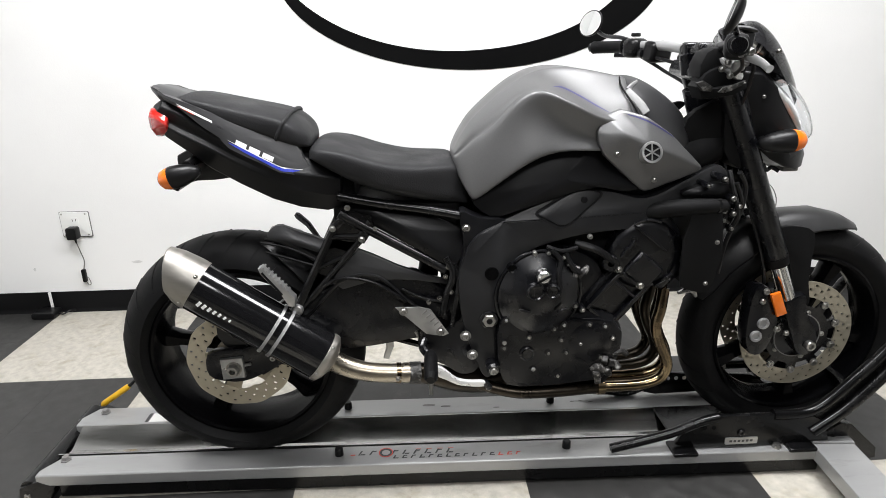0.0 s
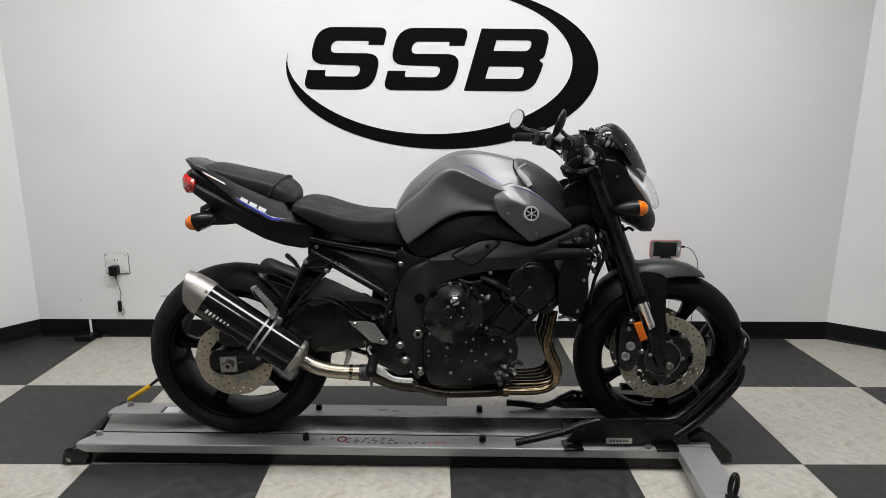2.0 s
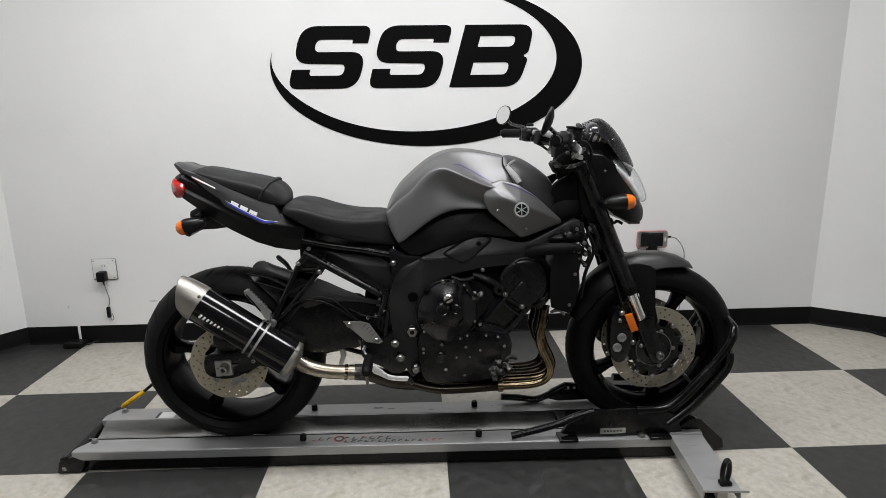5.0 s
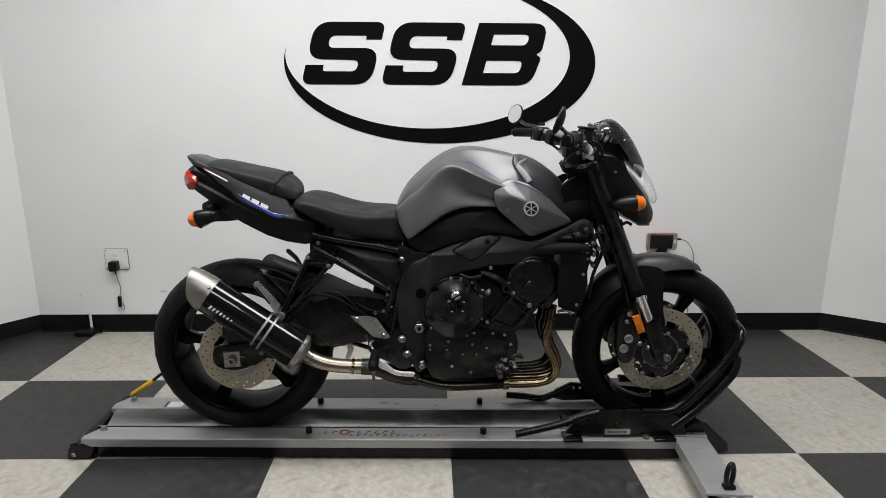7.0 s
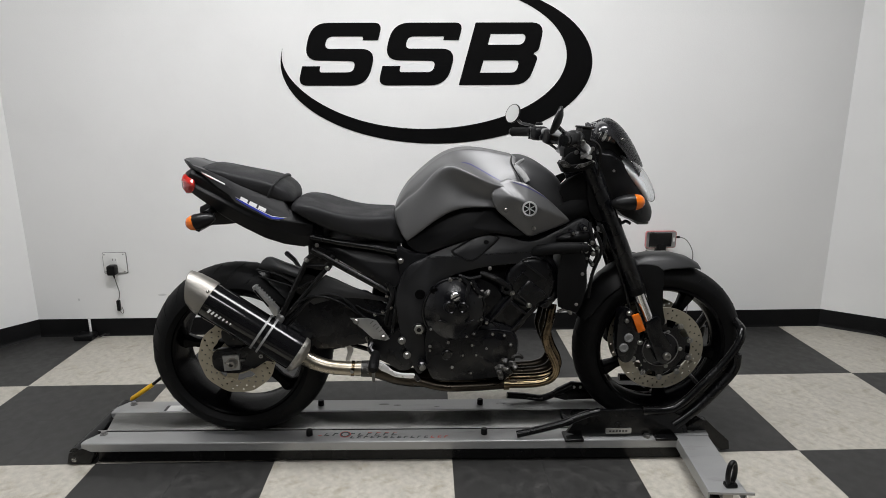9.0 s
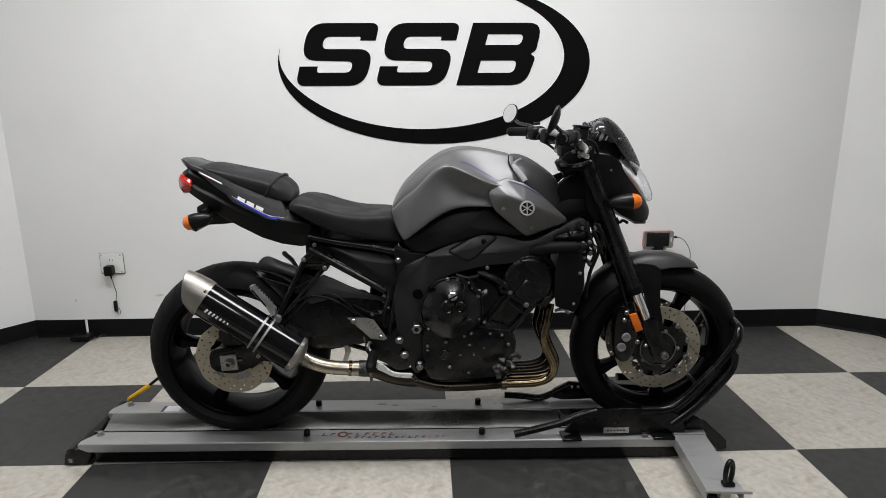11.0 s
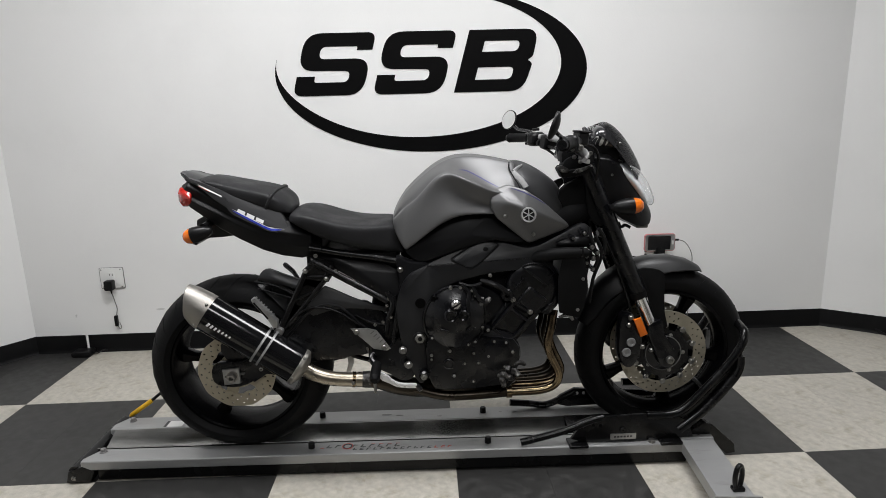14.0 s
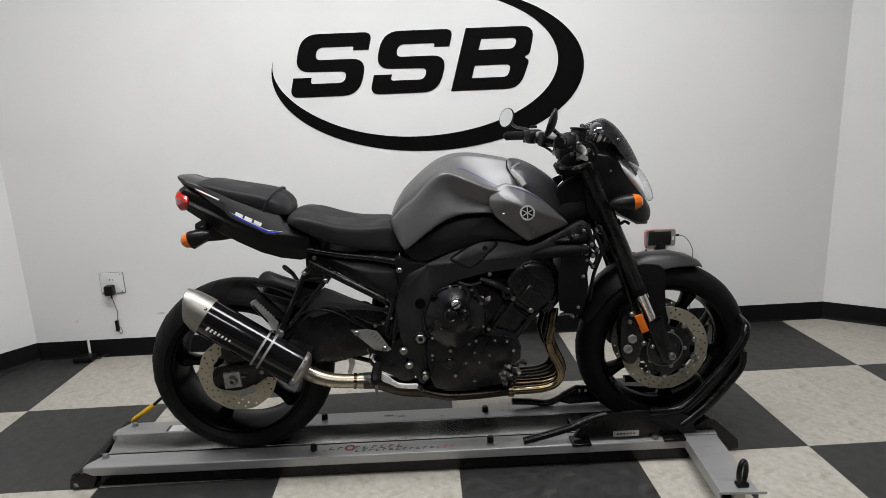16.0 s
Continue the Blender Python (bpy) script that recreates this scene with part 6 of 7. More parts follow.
# footrests, brake pedal and heel guard
plate = part("heel_guard", bm_plate([(.283, .527), (.340, .526), (.366, .519), (.408, .455), (.395, .449), (.355, .456)], -0.038, -0.033, bevel=0.0015), ALLOY, bike, "bare alloy heel guard")
for k in range(5):
    part("slot", bm_box(-0.0015, 0.0015, -0.0388, -0.0375, -0.007, 0.007, m=Matrix.Translation((.352 + k * 0.009, -0.0003, .513 - k * 0.010)) @ Matrix.Rotation(radians(50), 4, "Y")), GREYCAP, plate, smooth=0)
for x, z in ((.303, .517), (.388, .461)):
    part("guard_bolt", bm_bolt(x, -0.039, z, .0085, .006), BOLT, plate)
part("footrest_hanger", bm_plate([(.345, .45), (.40, .455), (.47, .52), (.49, .44), (.48, .355), (.44, .34), (.40, .365), (.36, .39)], -0.03, -0.012, n=3, bevel=0.004), CASTBLACK, bike, "black footrest hanger")
for px, py in ((711, 613), (720, 641)):
    x, z = 0.447 + (px - 711) * 0.00178, 0.452 - (py - 613) * 0.0018
    part("hanger_bolt", bm_bolt(x, -0.048, z, .0105, .008), BOLT, bike)
rest = part("rider_footpeg", bm_tube([(.364, -0.05, .412), (.363, -0.06, .410), (.361, -0.135, .398), (.360, -0.145, .395)], [0.010, 0.0155, 0.0165, 0.010], 16, smooth=False, flat=1.1), RUBBER, bike, "black rubber footpeg")
part("feeler_bolt", bm_tube([(.361, -0.125, .388), (.361, -0.127, .348)], [0.006, 0.0045], 10, smooth=False), BOLT, rest)
part("peg_bracket", bm_tube([(.352, -0.03, .44), (.345, -0.045, .425), (.358, -0.055, .41)], [0.008, 0.010, 0.010], 10), CASTBLACK, rest)
pedal = part("brake_pedal", bm_plate([(.372, .398), (.384, .398), (.398, .388), (.422, .366), (.452, .358), (.486, .356), (.486, .343), (.448, .345), (.424, .350), (.398, .364), (.376, .376)], -0.096, -0.084, n=3, bevel=0.003), POLISHED, bike, "bare alloy brake pedal", smooth=40)
part("pedal_pad", bm_tube([(.488, -0.09, .352), (.500, -0.088, .335)], 0.008, 12, smooth=False), CASTBLACK, pedal)
part("pedal_bolt", bm_bolt(.498, -0.088, .335, .006, .005), BOLT, pedal)
part("pedal_boss", bm_lathe([(0, -.02), (.010, -.02), (.016, -.012), (.016, .02)], (.512, -0.05, .368), "y", 18), CASTBLACK, bike)
part("pedal_nut", bm_bolt(.512, -0.070, .368, .009, .005), BOLT, bike)
for pts, r in (([(.405, -0.02, .640), (.420, -0.028, .600), (.405, -0.03, .555), (.395, -0.025, .500)], .008), ([(.425, -0.02, .625), (.432, -0.03, .580), (.424, -0.034, .530), (.416, -0.03, .470)], .006), ([(.30, -0.004, .560), (.335, -0.010, .542), (.370, -0.014, .532), (.400, -0.02, .530)], .005), ([(.10, -0.004, .560), (.150, -0.008, .590), (.20, -0.008, .590), (.25, -0.010, .572), (.31, -0.012, .530)], .0045)):
    part("rear_hose", bm_tube(pts, r, 10), BLACKSTEEL, bike, "glossy black hose")
for x, z in ((.402, .598), (.414, .560), (.362, .536), (.388, .545)):
    part("hose_fitting", bm_bolt(x, -0.034, z, .0045, .006), BOLT, bike)
part("master_cylinder", bm_tube([(.345, -0.02, .425), (.352, -0.025, .50)], 0.011, 12, smooth=False), CASTBLACK, bike)
part("brake_light_spring", bm_tube([(.33, -0.02, .455), (.352, -0.02, .42), (.40, -0.02, .44)], 0.004, 8), BOLT, bike)
part("side_stand", bm_tube([(.47, 0.27, .36), (.36, 0.30, .31), (.24, 0.31, .33)], 0.010, 10), BLACKSTEEL, bike)
part("shock_absorber", bm_tube([(.385, YC, .66), (.36, YC, .52), (.345, YC, .42)], [0.026, 0.026, 0.022], 14), DEEPBLACK, bike)
part("linkage", bm_plate([(.247, .392), (.267, .392), (.272, .358), (.258, .322), (.243, .324), (.252, .356)], YC - 0.03, YC - 0.015, bevel=0.003), ALLOY, bike, "alloy suspension link")
part("linkage_arm", bm_tube([(.255, YC - 0.02, .385), (.30, YC - 0.03, .375), (.345, YC - 0.03, .36)], 0.008, 10), CASTBLACK, bike, "black linkage arm")
chain = bmesh.new()
for k in range(26):
    t = k / 25
    m = Matrix.Translation((0.02 + 0.42 * t, 0.205, 0.300 + 0.075 * t)) @ Matrix.Rotation(radians(-10), 4, "Y")
    bm_box(-0.0085, 0.0085, -0.006 if k % 2 else -0.009, 0.006 if k % 2 else 0.009, -0.0065, 0.0065, chain, m)
part("drive_chain", chain, CORRODED, bike, "oily drive chain", smooth=0)
part("brake_hose", bm_tube([(.35, -0.012, .50), (.31, -0.006, .535), (.24, -0.006, .595), (.16, -0.006, .585), (.08, 0.0, .50), (.0, 0.002, .435)], 0.0045, 8), BLACKPLASTIC, bike, "black brake hose")

# ----- radiator -----
rad = pose(1.006, YC, 0.650, 0, 10, 0)
radiator = part("radiator", bm_box(-0.018, 0.018, -0.150, 0.150, -0.105, 0.108, m=rad), DEEPBLACK, bike, "black radiator behind the front wheel", bevel=0.004)
part("side_tank", bm_box(-0.022, 0.024, -0.168, -0.148, -0.110, 0.112, m=rad), DEEPBLACK, radiator, bevel=0.006)
part("side_tank", bm_box(-0.022, 0.024, 0.148, 0.168, -0.110, 0.112, m=rad), DEEPBLACK, radiator, bevel=0.006)
for k in range(14):
    part("fin", bm_box(0.018, 0.021, -0.158, 0.158, -0.101 + k * 0.0155, -0.097 + k * 0.0155, m=rad), BLACKSTEEL, radiator, smooth=0)
for z in (0.06, -0.04):
    part("mount_bolt", bm_bolt(1.008 + z * 0.15, YC - 0.183, 0.612 + z, .0045, .004), BOLT, radiator)
part("radiator_guard", bm_plate([(.957, .772), (1.016, .772), (1.030, .690), (1.034, .640), (1.022, .575), (1.008, .545), (.972, .553), (.945, .564), (.940, .605), (.940, .680)], -0.062, -0.052, n=0, bevel=0.004), DEEPBLACK, bike, "black radiator side guard")
part("radiator_hose", bm_tube([(1.03, -0.045, .752), (.985, -0.058, .756), (.93, -0.050, .752), (.88, -0.02, .735), (.85, 0.01, .70)], [.015, .017, .019, .020, .02], 16), DEEPBLACK, bike, "black radiator hose")
part("hose_clip", bm_tube([(1.012, -0.052, .753), (1.006, -0.053, .7535)], 0.0175, 18, smooth=False), BLACKSTEEL, bike)
part("duct", bm_shell([(.94, .782), (1.00, .800), (1.055, .795), (1.06, .775), (1.02, .765), (.96, .768)], -0.030, 0.010, 0.02, 3, 3), BLACKPLASTIC, bike, "black plastic duct", smooth=40)
for x, z, r in ((1.045, .770, .009), (1.028, .742, .008), (1.062, .752, .007), (1.03, .72, .006), (1.05, .735, .008), (.985, .80, .006), (1.02, .815, .008), (1.05, .70, .006)):
    part("front_bolt", bm_bolt(x, -0.052, z, r * 0.75, 0.006), BOLT, bike)
    part("bolt_post", bm_tube([(x, -0.052, z), (x, 0.02, z)], r * 1.2, 8, smooth=False), CASTBLACK, bike)
for pts in ([(1.06, -0.03, .80), (1.085, -0.02, .74), (1.06, -0.02, .66), (1.05, -0.02, .58)], [(1.04, -0.03, .83), (1.045, -0.045, .79), (1.065, -0.045, .73), (1.05, -0.04, .69)], [(1.075, -0.01, .82), (1.10, 0.0, .78), (1.095, 0.0, .72)]):
    part("wiring", bm_tube(pts, 0.006, 8), BLACKPLASTIC, bike, "black wiring")
part("rad_bracket", bm_tube([(.945, -0.05, .545), (.975, -0.052, .553), (.99, -0.05, .535)], [.004, .008, .004], 8), BOLT, bike)

# ----- front fork -----
FY = 0.085
top, low = Vector((1.014, 0, 1.075)), Vector((1.286, 0, 0.452))
for s in (-1, 1):
    y = YC + s * FY
    def at(t):
        return (top.x + (low.x - top.x) * t, y, top.z + (low.z - top.z) * t)
    leg = part("fork_tube", bm_tube([at(0), at(0.02), at(0.10), at(0.45), at(0.76), at(0.77)], [0.020, 0.0265, 0.0265, 0.0285, 0.0285, 0.026], 24, smooth=False), CASTBLACK, bike, "black outer fork tube", smooth=50)
    part("dust_seal", bm_tube([at(0.765), at(0.80)], [0.0295, 0.0265], 24, smooth=False), RUBBER, leg)
    part("fork_slider", bm_tube([at(0.78), at(1.01)], 0.0205, 24, smooth=False), CHROME, leg, "polished fork slider")
    part("fork_cap", bm_tube([at(-0.015), at(0.01)], 0.0165, 6, smooth=False), ALLOY, leg)
    lower = bm_plate([(1.258, .480), (1.305, .500), (1.318, .452), (1.354, .392), (1.358, .352), (1.338, .328), (1.310, .336), (1.290, .380), (1.268, .430)], y - 0.022, y + 0.022, n=3, bevel=0.009)
    foot = part("fork_bottom", lower, CASTBLACK, leg, "black fork bottom casting", smooth=40)
    part("axle_nut", bm_lathe([(0, s * .006), (.006, s * .006), (.0075, s * .014), (.0115, s * .014), (.013, s * .011), (.013, 0)], (1.336, y + s * 0.022, .360), "y", 20), BOLT, foot)
    part("pinch_bolt", bm_bolt(1.272, y + s * 0.022, .395, .006, .005, toward=s), BOLT, foot)
    cal = bm_plate([(1.168, .520), (1.200, .525), (1.222, .500), (1.240, .440), (1.236, .395), (1.215, .345), (1.185, .340), (1.165, .375), (1.160, .44)], y - 0.030 if s < 0 else y - 0.018, y + 0.018 if s < 0 else y + 0.030, n=3, bevel=0.010)
    calip = part("front_caliper", cal, CASTBLACK, bike, "black front brake caliper", smooth=40)
    for x, z, r in ((1.200, .430, .0138), (1.186, .395, .0138)):
        part("piston_cap", bm_lathe([(0, s * .004), (r * .55, s * .004), (r * .62, s * .007), (r, s * .007), (r * 1.1, s * .003), (r * 1.1, 0)], (x, y + s * 0.030, z), "y", 24), TRIM, calip, "bright piston cap")
    for x, z in ((1.190, .490), (1.196, .515), (1.240, .412)):
        part("caliper_bolt", bm_bolt(x, y + s * 0.030, z, .0075, .006, toward=s), BOLT, calip)
    refl = bm_plate([(1.203, .510), (1.227, .517), (1.253, .459), (1.229, .449)], y - 0.040 if s < 0 else y + 0.030, y - 0.030 if s < 0 else y + 0.040, bevel=0.003)
    part("reflector", refl, AMBER, leg, "amber side reflector")
    part("fender_stay", bm_plate([(1.217, .664), (1.25, .675), (1.309, .657), (1.315, .58), (1.319, .523), (1.330, .468), (1.299, .468), (1.268, .55), (1.245, .615)], y - 0.004 if s < 0 else y - 0.006, y + 0.006 if s < 0 else y + 0.004, n=3, bevel=0.002), DEEPBLACK, bike, "black fender stay", smooth=40)
    part("brake_line", bm_tube([(1.205, y - s * 0.0, .525), (1.19, y + s * 0.005, .58), (1.155, y, .68), (1.10, YC + s * 0.07, .82), (1.09, YC + s * 0.05, .92)], 0.0045, 8), BLACKPLASTIC, bike, "black brake line")
for t, mat, nm in ((0.075, CASTBLACK, "upper_clamp"), (0.33, DEEPBLACK, "lower_clamp")):
    cx, cz = top.x + (low.x - top.x) * t, top.z + (low.z - top.z) * t
    part(nm, bm_box(-0.05, 0.042, -0.096, 0.096, -0.018, 0.018, m=pose(cx - 0.008, YC, cz, 0, 21, 0)), mat, bike, "black fork clamp", bevel=0.010)
part("fork_crown", bm_plate([(.938, 1.012), (.945, 1.022), (.968, 1.007), (1.045, 1.018), (1.046, 1.008), (1.02, .994), (.951, .986)], -0.042, 0.010, bevel=0.003), DEEPBLACK, bike, "black upper fork crown")
for outline in ([(0.933, 1.020), (0.948, 1.025), (0.959, 1.018), (0.971, 1.011), (0.966, 1.002), (0.946, 1.004)], [(0.982, 1.001), (0.993, 1.011), (1.014, 1.016), (1.038, 1.024), (1.031, 1.014), (1.011, 1.004), (0.994, 0.999)]):
    part("crown_edge", bm_plate(outline, -0.048, -0.036, bevel=0.002), CORRODED, bike, "worn alloy crown edge")
for outline, y, mat in (([(0.988, 1.068), (1.002, 1.071), (1.012, 1.064), (1.008, 1.051), (0.996, 1.054)], -0.040, POLISHED), ([(1.004, 1.058), (1.019, 1.066), (1.033, 1.057), (1.032, 1.044), (1.013, 1.041), (1.003, 1.048)], -0.046, ALLOY), ([(1.003, 1.041), (1.017, 1.039), (1.034, 1.039), (1.033, 1.025), (1.017, 1.029)], -0.042, POLISHED)):
    part("bar_clamp", bm_plate(outline, y, -0.018, n=2, bevel=0.004), mat, bike, "bright alloy handlebar clamp")
part("clamp_bolt", bm_bolt(1.041, -0.034, 1.014, .006, .005), BOLT, bike)
part("ignition_lock", bm_tube([(.99, YC, 1.03), (.98, YC, 1.075)], 0.019, 16, smooth=False), CASTBLACK, bike)
part("clamp_cover", bm_plate([(.955, 1.02), (.975, 1.045), (1.04, 1.06), (1.05, 1.02), (1.02, .99), (.965, .985)], YC - 0.14, YC - 0.085, n=3, bevel=0.008), DEEPBLACK, bike)

# ----- handlebar and controls -----
bar = [(.868, .478, 1.086), (.905, .435, 1.088), (.935, .39, 1.090), (.978, .30, 1.092), (1.000, .22, 1.086), (1.003, YC, 1.082), (1.006, .02, 1.088), (.992, -.06, 1.096), (.957, -.15, 1.098), (.932, -.195, 1.098), (.905, -.250, 1.098)]
handlebar = part("handlebar", bm_tube(bar, 0.0112, 14), CASTBLACK, bike, "tapered handlebar", smooth=60)
part("bare_section", bm_tube([(.945, .372, 1.0905), (.978, .30, 1.092), (.996, .24, 1.0885), (1.002, .19, 1.085)], 0.0122, 14), TRIM, handlebar, "bare silver bar section")
for y in (YC - 0.035, YC + 0.035):
    part("riser", bm_box(.984, 1.022, y - 0.014, y + 0.014, 1.03, 1.100), CASTBLACK, handlebar, bevel=0.006)
part("grip", bm_tube([(.861, .486, 1.086), (.865, .481, 1.086), (.869, .476, 1.086), (.921, .411, 1.088), (.926, .404, 1.088)], [0.013, 0.0175, 0.0165, 0.0165, 0.019], 16, smooth=False), RUBBER, handlebar, "black rubber grip")
part("grip", bm_tube([(.899, -.262, 1.098), (.902, -.256, 1.098), (.905, -.250, 1.098), (.932, -.195, 1.098), (.937, -.185, 1.098)], [0.013, 0.0185, 0.0170, 0.0170, 0.020], 16, smooth=False), RUBBER, handlebar, "black rubber grip")
for a, b, c in (((.858, .490, 1.086), (.870, .475, 1.086), .015), ((.896, -.269, 1.098), (.904, -.253, 1.098), .0165)):
    part("bar_end", bm_tube([a, b], [c * 0.8, c], 16, smooth=False), CASTBLACK, handlebar)
sw = pose(.946, .368, 1.086, 0, 0, -58)
part("switch_box", bm_box(-0.026, 0.024, -0.030, 0.028, -0.026, 0.024, m=sw), BLACKPLASTIC, handlebar, "black switch housing", bevel=0.013)
part("switch_button", bm_box(-0.010, 0.006, -0.012, 0.012, 0.028, 0.038, m=sw), BLACKPLASTIC, handlebar, bevel=0.003)
part("switch_button", bm_box(-0.032, -0.022, -0.010, 0.010, -0.010, 0.008, m=sw), GREYCAP, handlebar, bevel=0.003)
sw2 = pose(.948, -.160, 1.096, 0, 8, 58)
part("switch_box", bm_box(-0.020, 0.022, -0.022, 0.022, -0.026, 0.022, m=sw2), BLACKPLASTIC, handlebar, "black switch housing", bevel=0.014)
for pts, nm, mat in (([(.968, .350, 1.076), (.985, .365, 1.070), (.978, .405, 1.066), (.938, .465, 1.064), (.928, .480, 1.065)], "clutch_lever", CASTBLACK),
                     ([(.968, -.14, 1.082), (.984, -.16, 1.072), (.982, -.20, 1.064), (.962, -.255, 1.057), (.955, -.27, 1.058)], "brake_lever", ALLOY)):
    part(nm, bm_tube(pts, [.008, .009, .007, .006, .0075], 10, flat=0.7), mat, handlebar, "slim hand lever")
part("bar_sleeve", bm_tube([(1.004, .09, 1.083), (1.006, .02, 1.088), (.992, -.06, 1.096), (.957, -.15, 1.098), (.925, -.195, 1.099)], 0.0128, 14), CASTBLACK, handlebar, "black bar sleeve")
part("clutch_switch", bm_box(-0.02, 0.022, -0.022, 0.050, -0.030, 0.022, m=pose(.975, .312, 1.080, 0, 12, -64)), BLACKPLASTIC, handlebar, bevel=0.010)
for x, y, z, r in ((.938, .36, 1.105, .004), (.950, .332, 1.072, .006), (.972, .31, 1.066, .005), (.962, .32, 1.094, .0045)):
    part("switch_knob", bm_lathe([(0, -.012), (r * 1.4, -.012), (r * 1.8, -.008), (r * 1.8, .01), (0, .01)], (x, y, z), "y", 14), GREYCAP if r < .005 else BLACKPLASTIC, handlebar)
for x, y, z in ((.944, -.190, 1.080), (.966, -.165, 1.084)):
    part("switch_screw", bm_bolt(x, y, z, .0045, .004), BOLT, handlebar)
part("throttle_cable", bm_tube([(.952, -.17, 1.080), (.975, -.14, 1.064), (1.0, -.09, 1.050), (1.02, -.02, 1.03)], 0.004, 8), BLACKPLASTIC, handlebar)
part("clutch_perch", bm_box(-0.015, 0.03, -0.012, 0.014, -0.016, 0.014, m=pose(.966, .335, 1.084, 0, 0, -58)), CASTBLACK, handlebar, bevel=0.005)
part("brake_master", bm_tube([(.965, -.125, 1.098), (1.00, -.075, 1.098)], 0.014, 14, smooth=False), CASTBLACK, handlebar)
res = part("fluid_reservoir", bm_box(-0.019, 0.019, -0.017, 0.017, -0.018, 0.018, m=pose(.990, -.095, 1.104, 0, 8, 20)), BLACKPLASTIC, handlebar, "black brake fluid reservoir", bevel=0.005)
part("reservoir_cap", bm_box(-0.021, 0.021, -0.019, 0.019, 0.017, 0.023, m=pose(.990, -.095, 1.104, 0, 8, 20)), BLACKPLASTIC, handlebar, bevel=0.003)
part("cable_guide", bm_box(-0.013, 0.013, -0.012, 0.012, -0.012, 0.016, m=pose(1.016, -.03, 1.046, 0, 25, 10)), ALLOY, handlebar, "bright cable fitting", bevel=0.006)
for x, z in ((.996, 1.062), (1.034, 1.058), (1.004, 1.034), (.985, 1.048)):
    part("fitting_bolt", bm_bolt(x, -.045, z, .0055, .006), BOLT, handlebar)
part("bar_cover", bm_plate([(.955, 1.03), (.965, 1.08), (1.0, 1.09), (1.05, 1.075), (1.055, 1.03), (1.02, 1.02)], -0.01, 0.05, n=2, bevel=0.006), DEEPBLACK, handlebar)
part("bar_clamp_bolt", bm_bolt(.97, -.175, 1.085, .007, .006), BOLT, handlebar)
for pts in ([(.95, .37, 1.07), (1.0, .30, 1.03), (1.04, .20, .98), (1.03, .14, .88)], [(.985, -.06, 1.09), (1.05, -.04, 1.07), (1.07, .0, 1.0), (1.06, .03, .92)], [(.93, .38, 1.07), (.98, .28, 1.06), (1.02, .18, 1.03), (1.05, .12, .95)]):
    part("control_cable", bm_tube(pts, 0.0045, 8), BLACKPLASTIC, handlebar, "black control cable")


def mirror(c, turn, pitch, tall, wide, stem):
    m = Matrix.Translation(c) @ Matrix.Rotation(radians(turn), 4, "Z") @ Matrix.Rotation(radians(pitch), 4, "Y")
    def disc(profile, tall, wide):
        bm = bm_lathe(profile, (0, 0, 0), "x", 32)
        for v in bm.verts:
            v.co.y *= wide
            v.co.z *= tall
        bmesh.ops.transform(bm, matrix=m @ Matrix.Rotation(radians(-18), 4, "X"), verts=bm.verts[:])
        return bm
    ob = part("mirror_housing", disc([(0.94, -0.002), (1.0, 0.0), (1.0, 0.004), (0.85, 0.009), (0.45, 0.015), (0, 0.017)], tall, wide), BLACKPLASTIC, handlebar, "black rear view mirror", smooth=50)
    part("mirror_glass", disc([(0.0, -0.0015), (0.6, -0.0015), (0.95, -0.001)], tall, wide), MIRRORGLASS, handlebar, "oval mirror glass", smooth=50)
    part("mirror_stem", bm_tube(stem, 0.0055, 10), CASTBLACK, handlebar, "black mirror stem")


mirror((.872, .555, 1.153), 30, 8, 0.036, 0.045, [(.945, .38, 1.100), (.925, .43, 1.112), (.900, .50, 1.118), (.882, .548, 1.140)])
mirror((.868, -.285, 1.150), -20, 18, 0.039, 0.023, [(.945, -.165, 1.105), (.918, -.215, 1.112), (.898, -.250, 1.118), (.876, -.277, 1.134)])

# ----- instruments, headlamp and screen -----
pod = part("instrument_pod", bm_loft([(1.062, [(0, 1.118), (.055, 1.115), (.075, 1.10), (.070, 1.072), (0, 1.068)]), (1.085, [(0, 1.140), (.060, 1.136), (.085, 1.115), (.080, 1.070), (0, 1.060)]), (1.12, [(0, 1.138), (.055, 1.132), (.080, 1.11), (.078, 1.06), (0, 1.05)]), (1.15, [(0, 1.110), (.045, 1.105), (.070, 1.085), (.07, 1.05), (0, 1.04)])]), SMOKE, bike, "glossy black instrument pod", subsurf=2)
part("instrument_bracket", bm_plate([(1.045, 1.03), (1.05, 1.075), (1.10, 1.085), (1.16, 1.06), (1.15, 1.02), (1.08, 1.02)], YC - 0.065, YC + 0.065, bevel=0.008), DEEPBLACK, bike)
part("dial_glass", bm_lathe([(0, -.004), (.030, -.004), (.036, 0), (.036, .006)], (1.066, YC - 0.01, 1.098), "x", 32, tilt=Matrix.Rotation(radians(-28), 3, "Y")), SMOKE, pod, "dark shiny dial glass")
# pale strips laid on the pod to paint reflections on its glossy side
for pts, r in (([(1.072, 1.070), (1.072, 1.088), (1.082, 1.106)], .009), ([(1.088, 1.072), (1.094, 1.092), (1.104, 1.114)], .011), ([(1.106, 1.074), (1.113, 1.094), (1.120, 1.112)], .006)):
    laid_strip("pod_glint", pts, r, POLISHED, pod, "pale strip painting a reflection on the pod", pod, (0.9, -0.4))
screen = bmesh.new()
rows_ = []
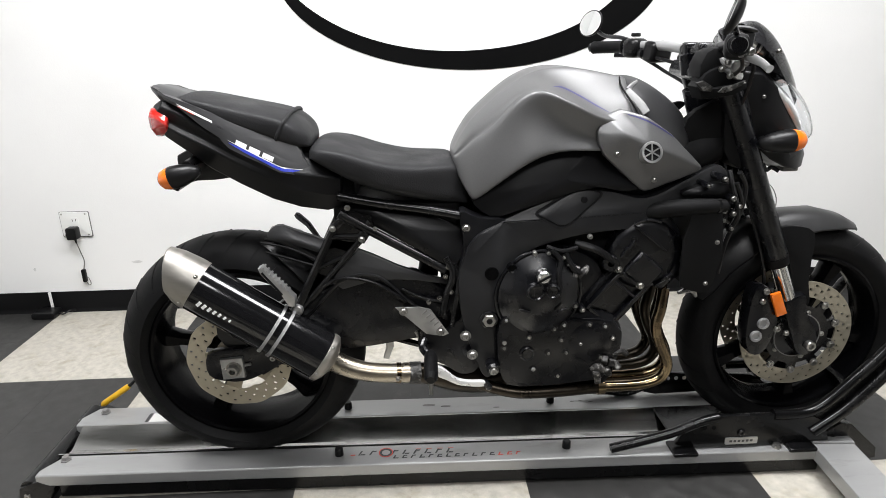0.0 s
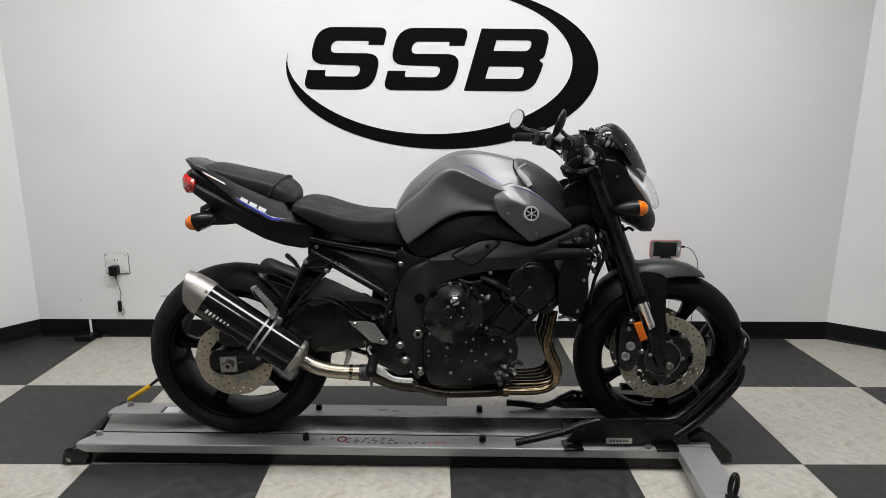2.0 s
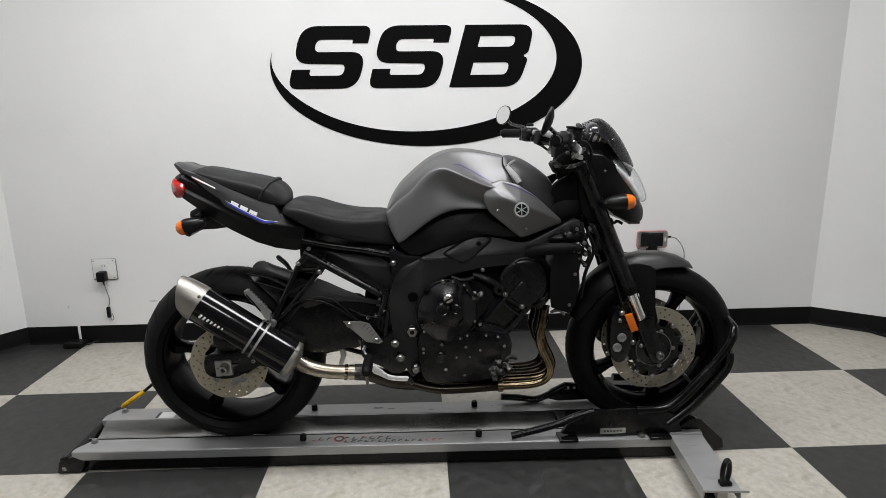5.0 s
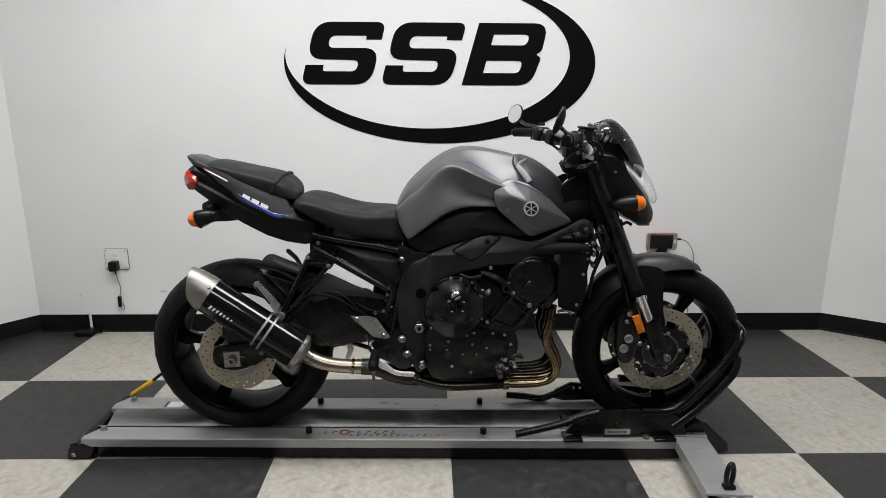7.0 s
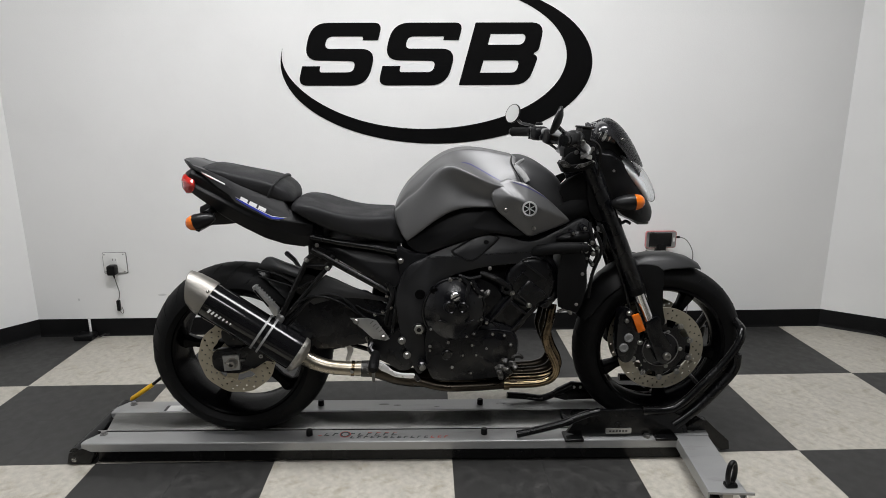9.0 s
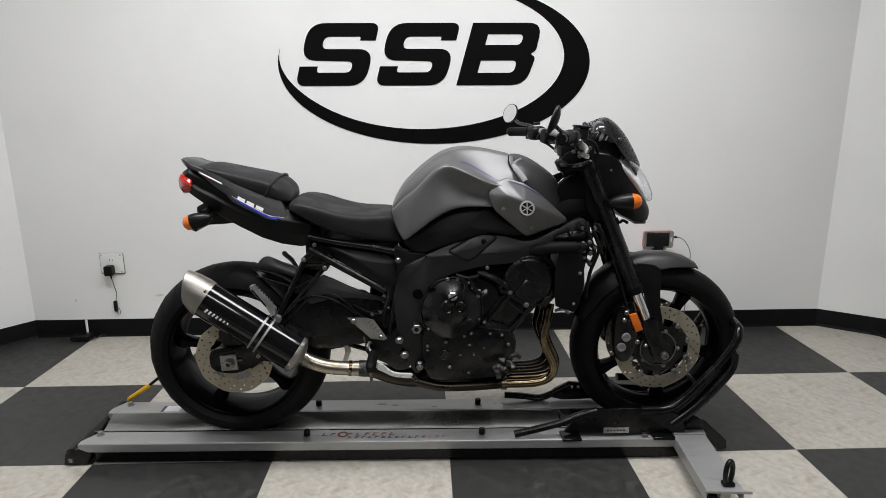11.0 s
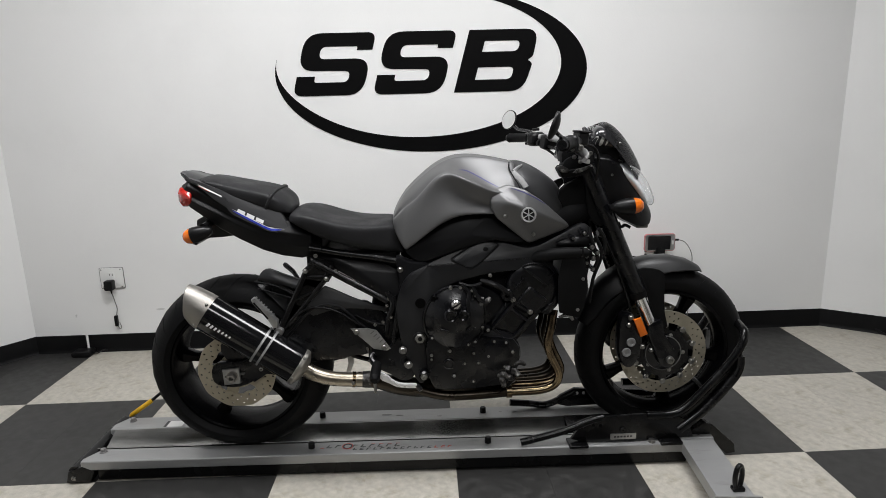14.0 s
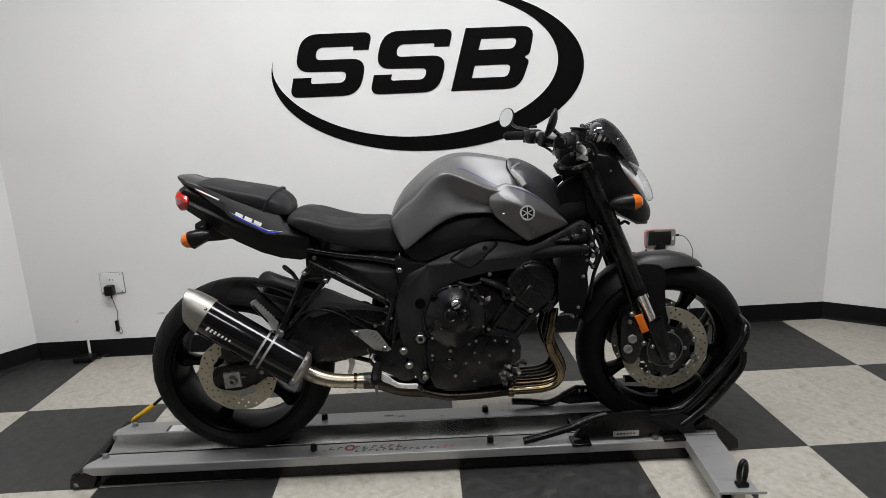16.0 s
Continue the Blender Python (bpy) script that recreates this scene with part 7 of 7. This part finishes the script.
for p in spline([(1.098, .070, 1.140), (1.125, .088, 1.145), (1.160, .094, 1.122), (1.195, .094, 1.080), (1.225, .088, 1.030), (1.240, .078, 1.000)], 4):
    rows_.append([screen.verts.new((p.x - 0.39 * p.y * abs(t) ** 2.2, YC + p.y * t, p.z - 0.49 * p.y * abs(t) ** 2.2)) for t in np.linspace(-1, 1, 25)])
for a, b in zip(rows_, rows_[1:]):
    for j in range(24):
        screen.faces.new((a[j], a[j + 1], b[j + 1], b[j]))
bmesh.ops.solidify(screen, geom=screen.faces[:], thickness=0.004)
fly = part("fly_screen", screen, SMOKE, bike, "dark smoked fly screen", smooth=50)
for s in (-1, 1):
    part("screen_bolt", bm_bolt(1.146, YC + s * 0.091, 1.080, .005, .004, toward=s), BOLT, fly)
shell = part("headlamp_shell", bm_loft([
    (1.066, [(0, 1.050), (.062, 1.048), (.084, 1.036), (.085, .985), (.07, .955), (0, .95)]),
    (1.070, [(0, 1.053), (.064, 1.051), (.087, 1.039), (.088, .985), (.07, .950), (0, .945)]),
    (1.115, [(0, 1.050), (.068, 1.046), (.096, 1.032), (.102, .94), (.088, .882), (0, .876)]),
    (1.160, [(0, 1.024), (.056, 1.020), (.088, 1.000), (.106, .92), (.098, .842), (0, .834)]),
    (1.200, [(0, .990), (.050, .980), (.080, .950), (.102, .890), (.098, .822), (0, .814)]),
    (1.235, [(0, .930), (.046, .920), (.074, .892), (.088, .862), (.086, .814), (0, .806)]),
    (1.262, [(0, .880), (.036, .876), (.052, .868), (.062, .850), (.062, .816), (0, .810)]),
    (1.270, [(0, .862), (.030, .860), (.046, .855), (.054, .842), (.050, .826), (0, .822)])]), BLACKPLASTIC, bike, "black headlamp shell", bevel=0.004, smooth=30)
# silvered bowl and clear lens over the front of the shell
def lamp_front(grow, ahead):
    rows = [(1.152, [(0, 1.040), (.050, 1.036), (.085, 1.026), (.102, 1.012), (0, .99)]), (1.190, [(0, 1.018), (.056, 1.010), (.092, .990), (.108, .960), (0, .93)]),
            (1.222, [(0, .993), (.054, .984), (.086, .960), (.102, .924), (0, .89)]), (1.250, [(0, .952), (.046, .944), (.072, .924), (.086, .893), (0, .86)]), (1.274, [(0, .900), (.030, .896), (.048, .884), (.054, .866), (0, .85)])]
    return bm_loft([(x + ahead, [(h + (grow if h else 0), z + grow) for h, z in sec]) for x, sec in rows])


part("lamp_reflector", lamp_front(0.0, -0.012), LAMPSILVER, shell, "bright silvered reflector", subsurf=2)
glass = part("lamp_lens", lamp_front(0.005, 0.010), GLASS, shell, "clear headlamp lens", subsurf=2)
glass.modifiers.new("thickness", "SOLIDIFY").thickness = 0.002
glass.visible_shadow = False
part("shell_bolt", bm_bolt(1.122, YC - 0.101, .984, .0035, .003), BOLT, shell)
part("chin", bm_box(1.222, 1.262, YC - 0.055, YC + 0.055, .802, .815), GREYCAP, shell, bevel=0.004)
part("lamp_bracket", bm_plate([(1.04, 1.0), (1.085, .99), (1.12, .88), (1.10, .82), (1.05, .86)], YC - 0.098, YC + 0.098, n=3, bevel=0.01), DEEPBLACK, bike)
part("horn", bm_lathe([(0, -.02), (.03, -.02), (.036, -.01), (.036, .012), (0, .016)], (1.13, YC, .80), "x", 24), BLACKPLASTIC, bike)
part("lamp_wiring", bm_tube([(1.15, 0.03, .83), (1.16, 0.03, .815), (1.175, 0.035, .82), (1.19, .03, .812)], 0.005, 8), BLACKPLASTIC, bike)
part("lamp_wiring", bm_tube([(1.13, 0.03, .81), (1.14, 0.025, .78), (1.135, 0.02, .74)], 0.006, 8), BLACKPLASTIC, bike)
for s in (-1, 1):
    ob = signal(1.108, 0.884, YC + s * 0.132, 0.106, 0.026, -4, "turn_signal")
    part("stalk", bm_tube([(1.135, YC + s * 0.125, .886), (1.135, YC + s * 0.08, .886)], 0.011, 10, smooth=False), BLACKPLASTIC, ob)
part("neck_cover", bm_plate([(.950, .905), (.960, .937), (.980, .956), (1.021, .976), (1.068, .983), (1.086, .936), (1.067, .850), (.983, .845)], 0.035, 0.06, n=0, bevel=0.006), DEEPBLACK, bike, "black steering neck cover")
pair("inner_panel", bm_shell([(.955, .92), (.972, .905), (1.0, .935), (1.02, .955), (1.0, .96), (.968, .945)], YC - 0.075, 0.006, 0.01, 3, 3), DEEPBLACK, bike, smooth=40)

# hub flange seen between the fork leg and the disc
flange = part("hub_flange", bm_lathe([(0, -.006), (.058, -.006), (.064, -.002), (.064, .010), (0, .010)], (FRONT.x - 0.006, YC - 0.058, FRONT.z + 0.004), "y", 40), CASTBLACK, bike, "black hub flange")
part("flange_ring", bm_lathe([(0.060, -.001), (.0625, -.001), (.0625, .003), (0.060, .003)], (FRONT.x - 0.006, YC - 0.0635, FRONT.z + 0.004), "y", 48, closed=True), GREYCAP, flange)
# ----- front fender -----
fender = part("front_fender", polar_loft(FRONT, [(66, .312, .030, .006), (69, .321, .045, .012), (76, .329, .058, .026), (88, .336, .064, .042), (100, .339, .066, .052), (108, .342, .066, .057), (115, .343, .066, .059)], 0.004), DARKGREY, bike, "dark grey front fender", smooth=50)
part("fender_rear", polar_loft(FRONT, [(114, .3425, .0655, .058), (122, .342, .0655, .059), (130, .339, .065, .058), (138, .332, .064, .05), (150, .326, .060, .045), (158, .320, .05, .03)], 0.004), BLACKPLASTIC, fender, "black rear section of the fender", smooth=50)

build_tiles()
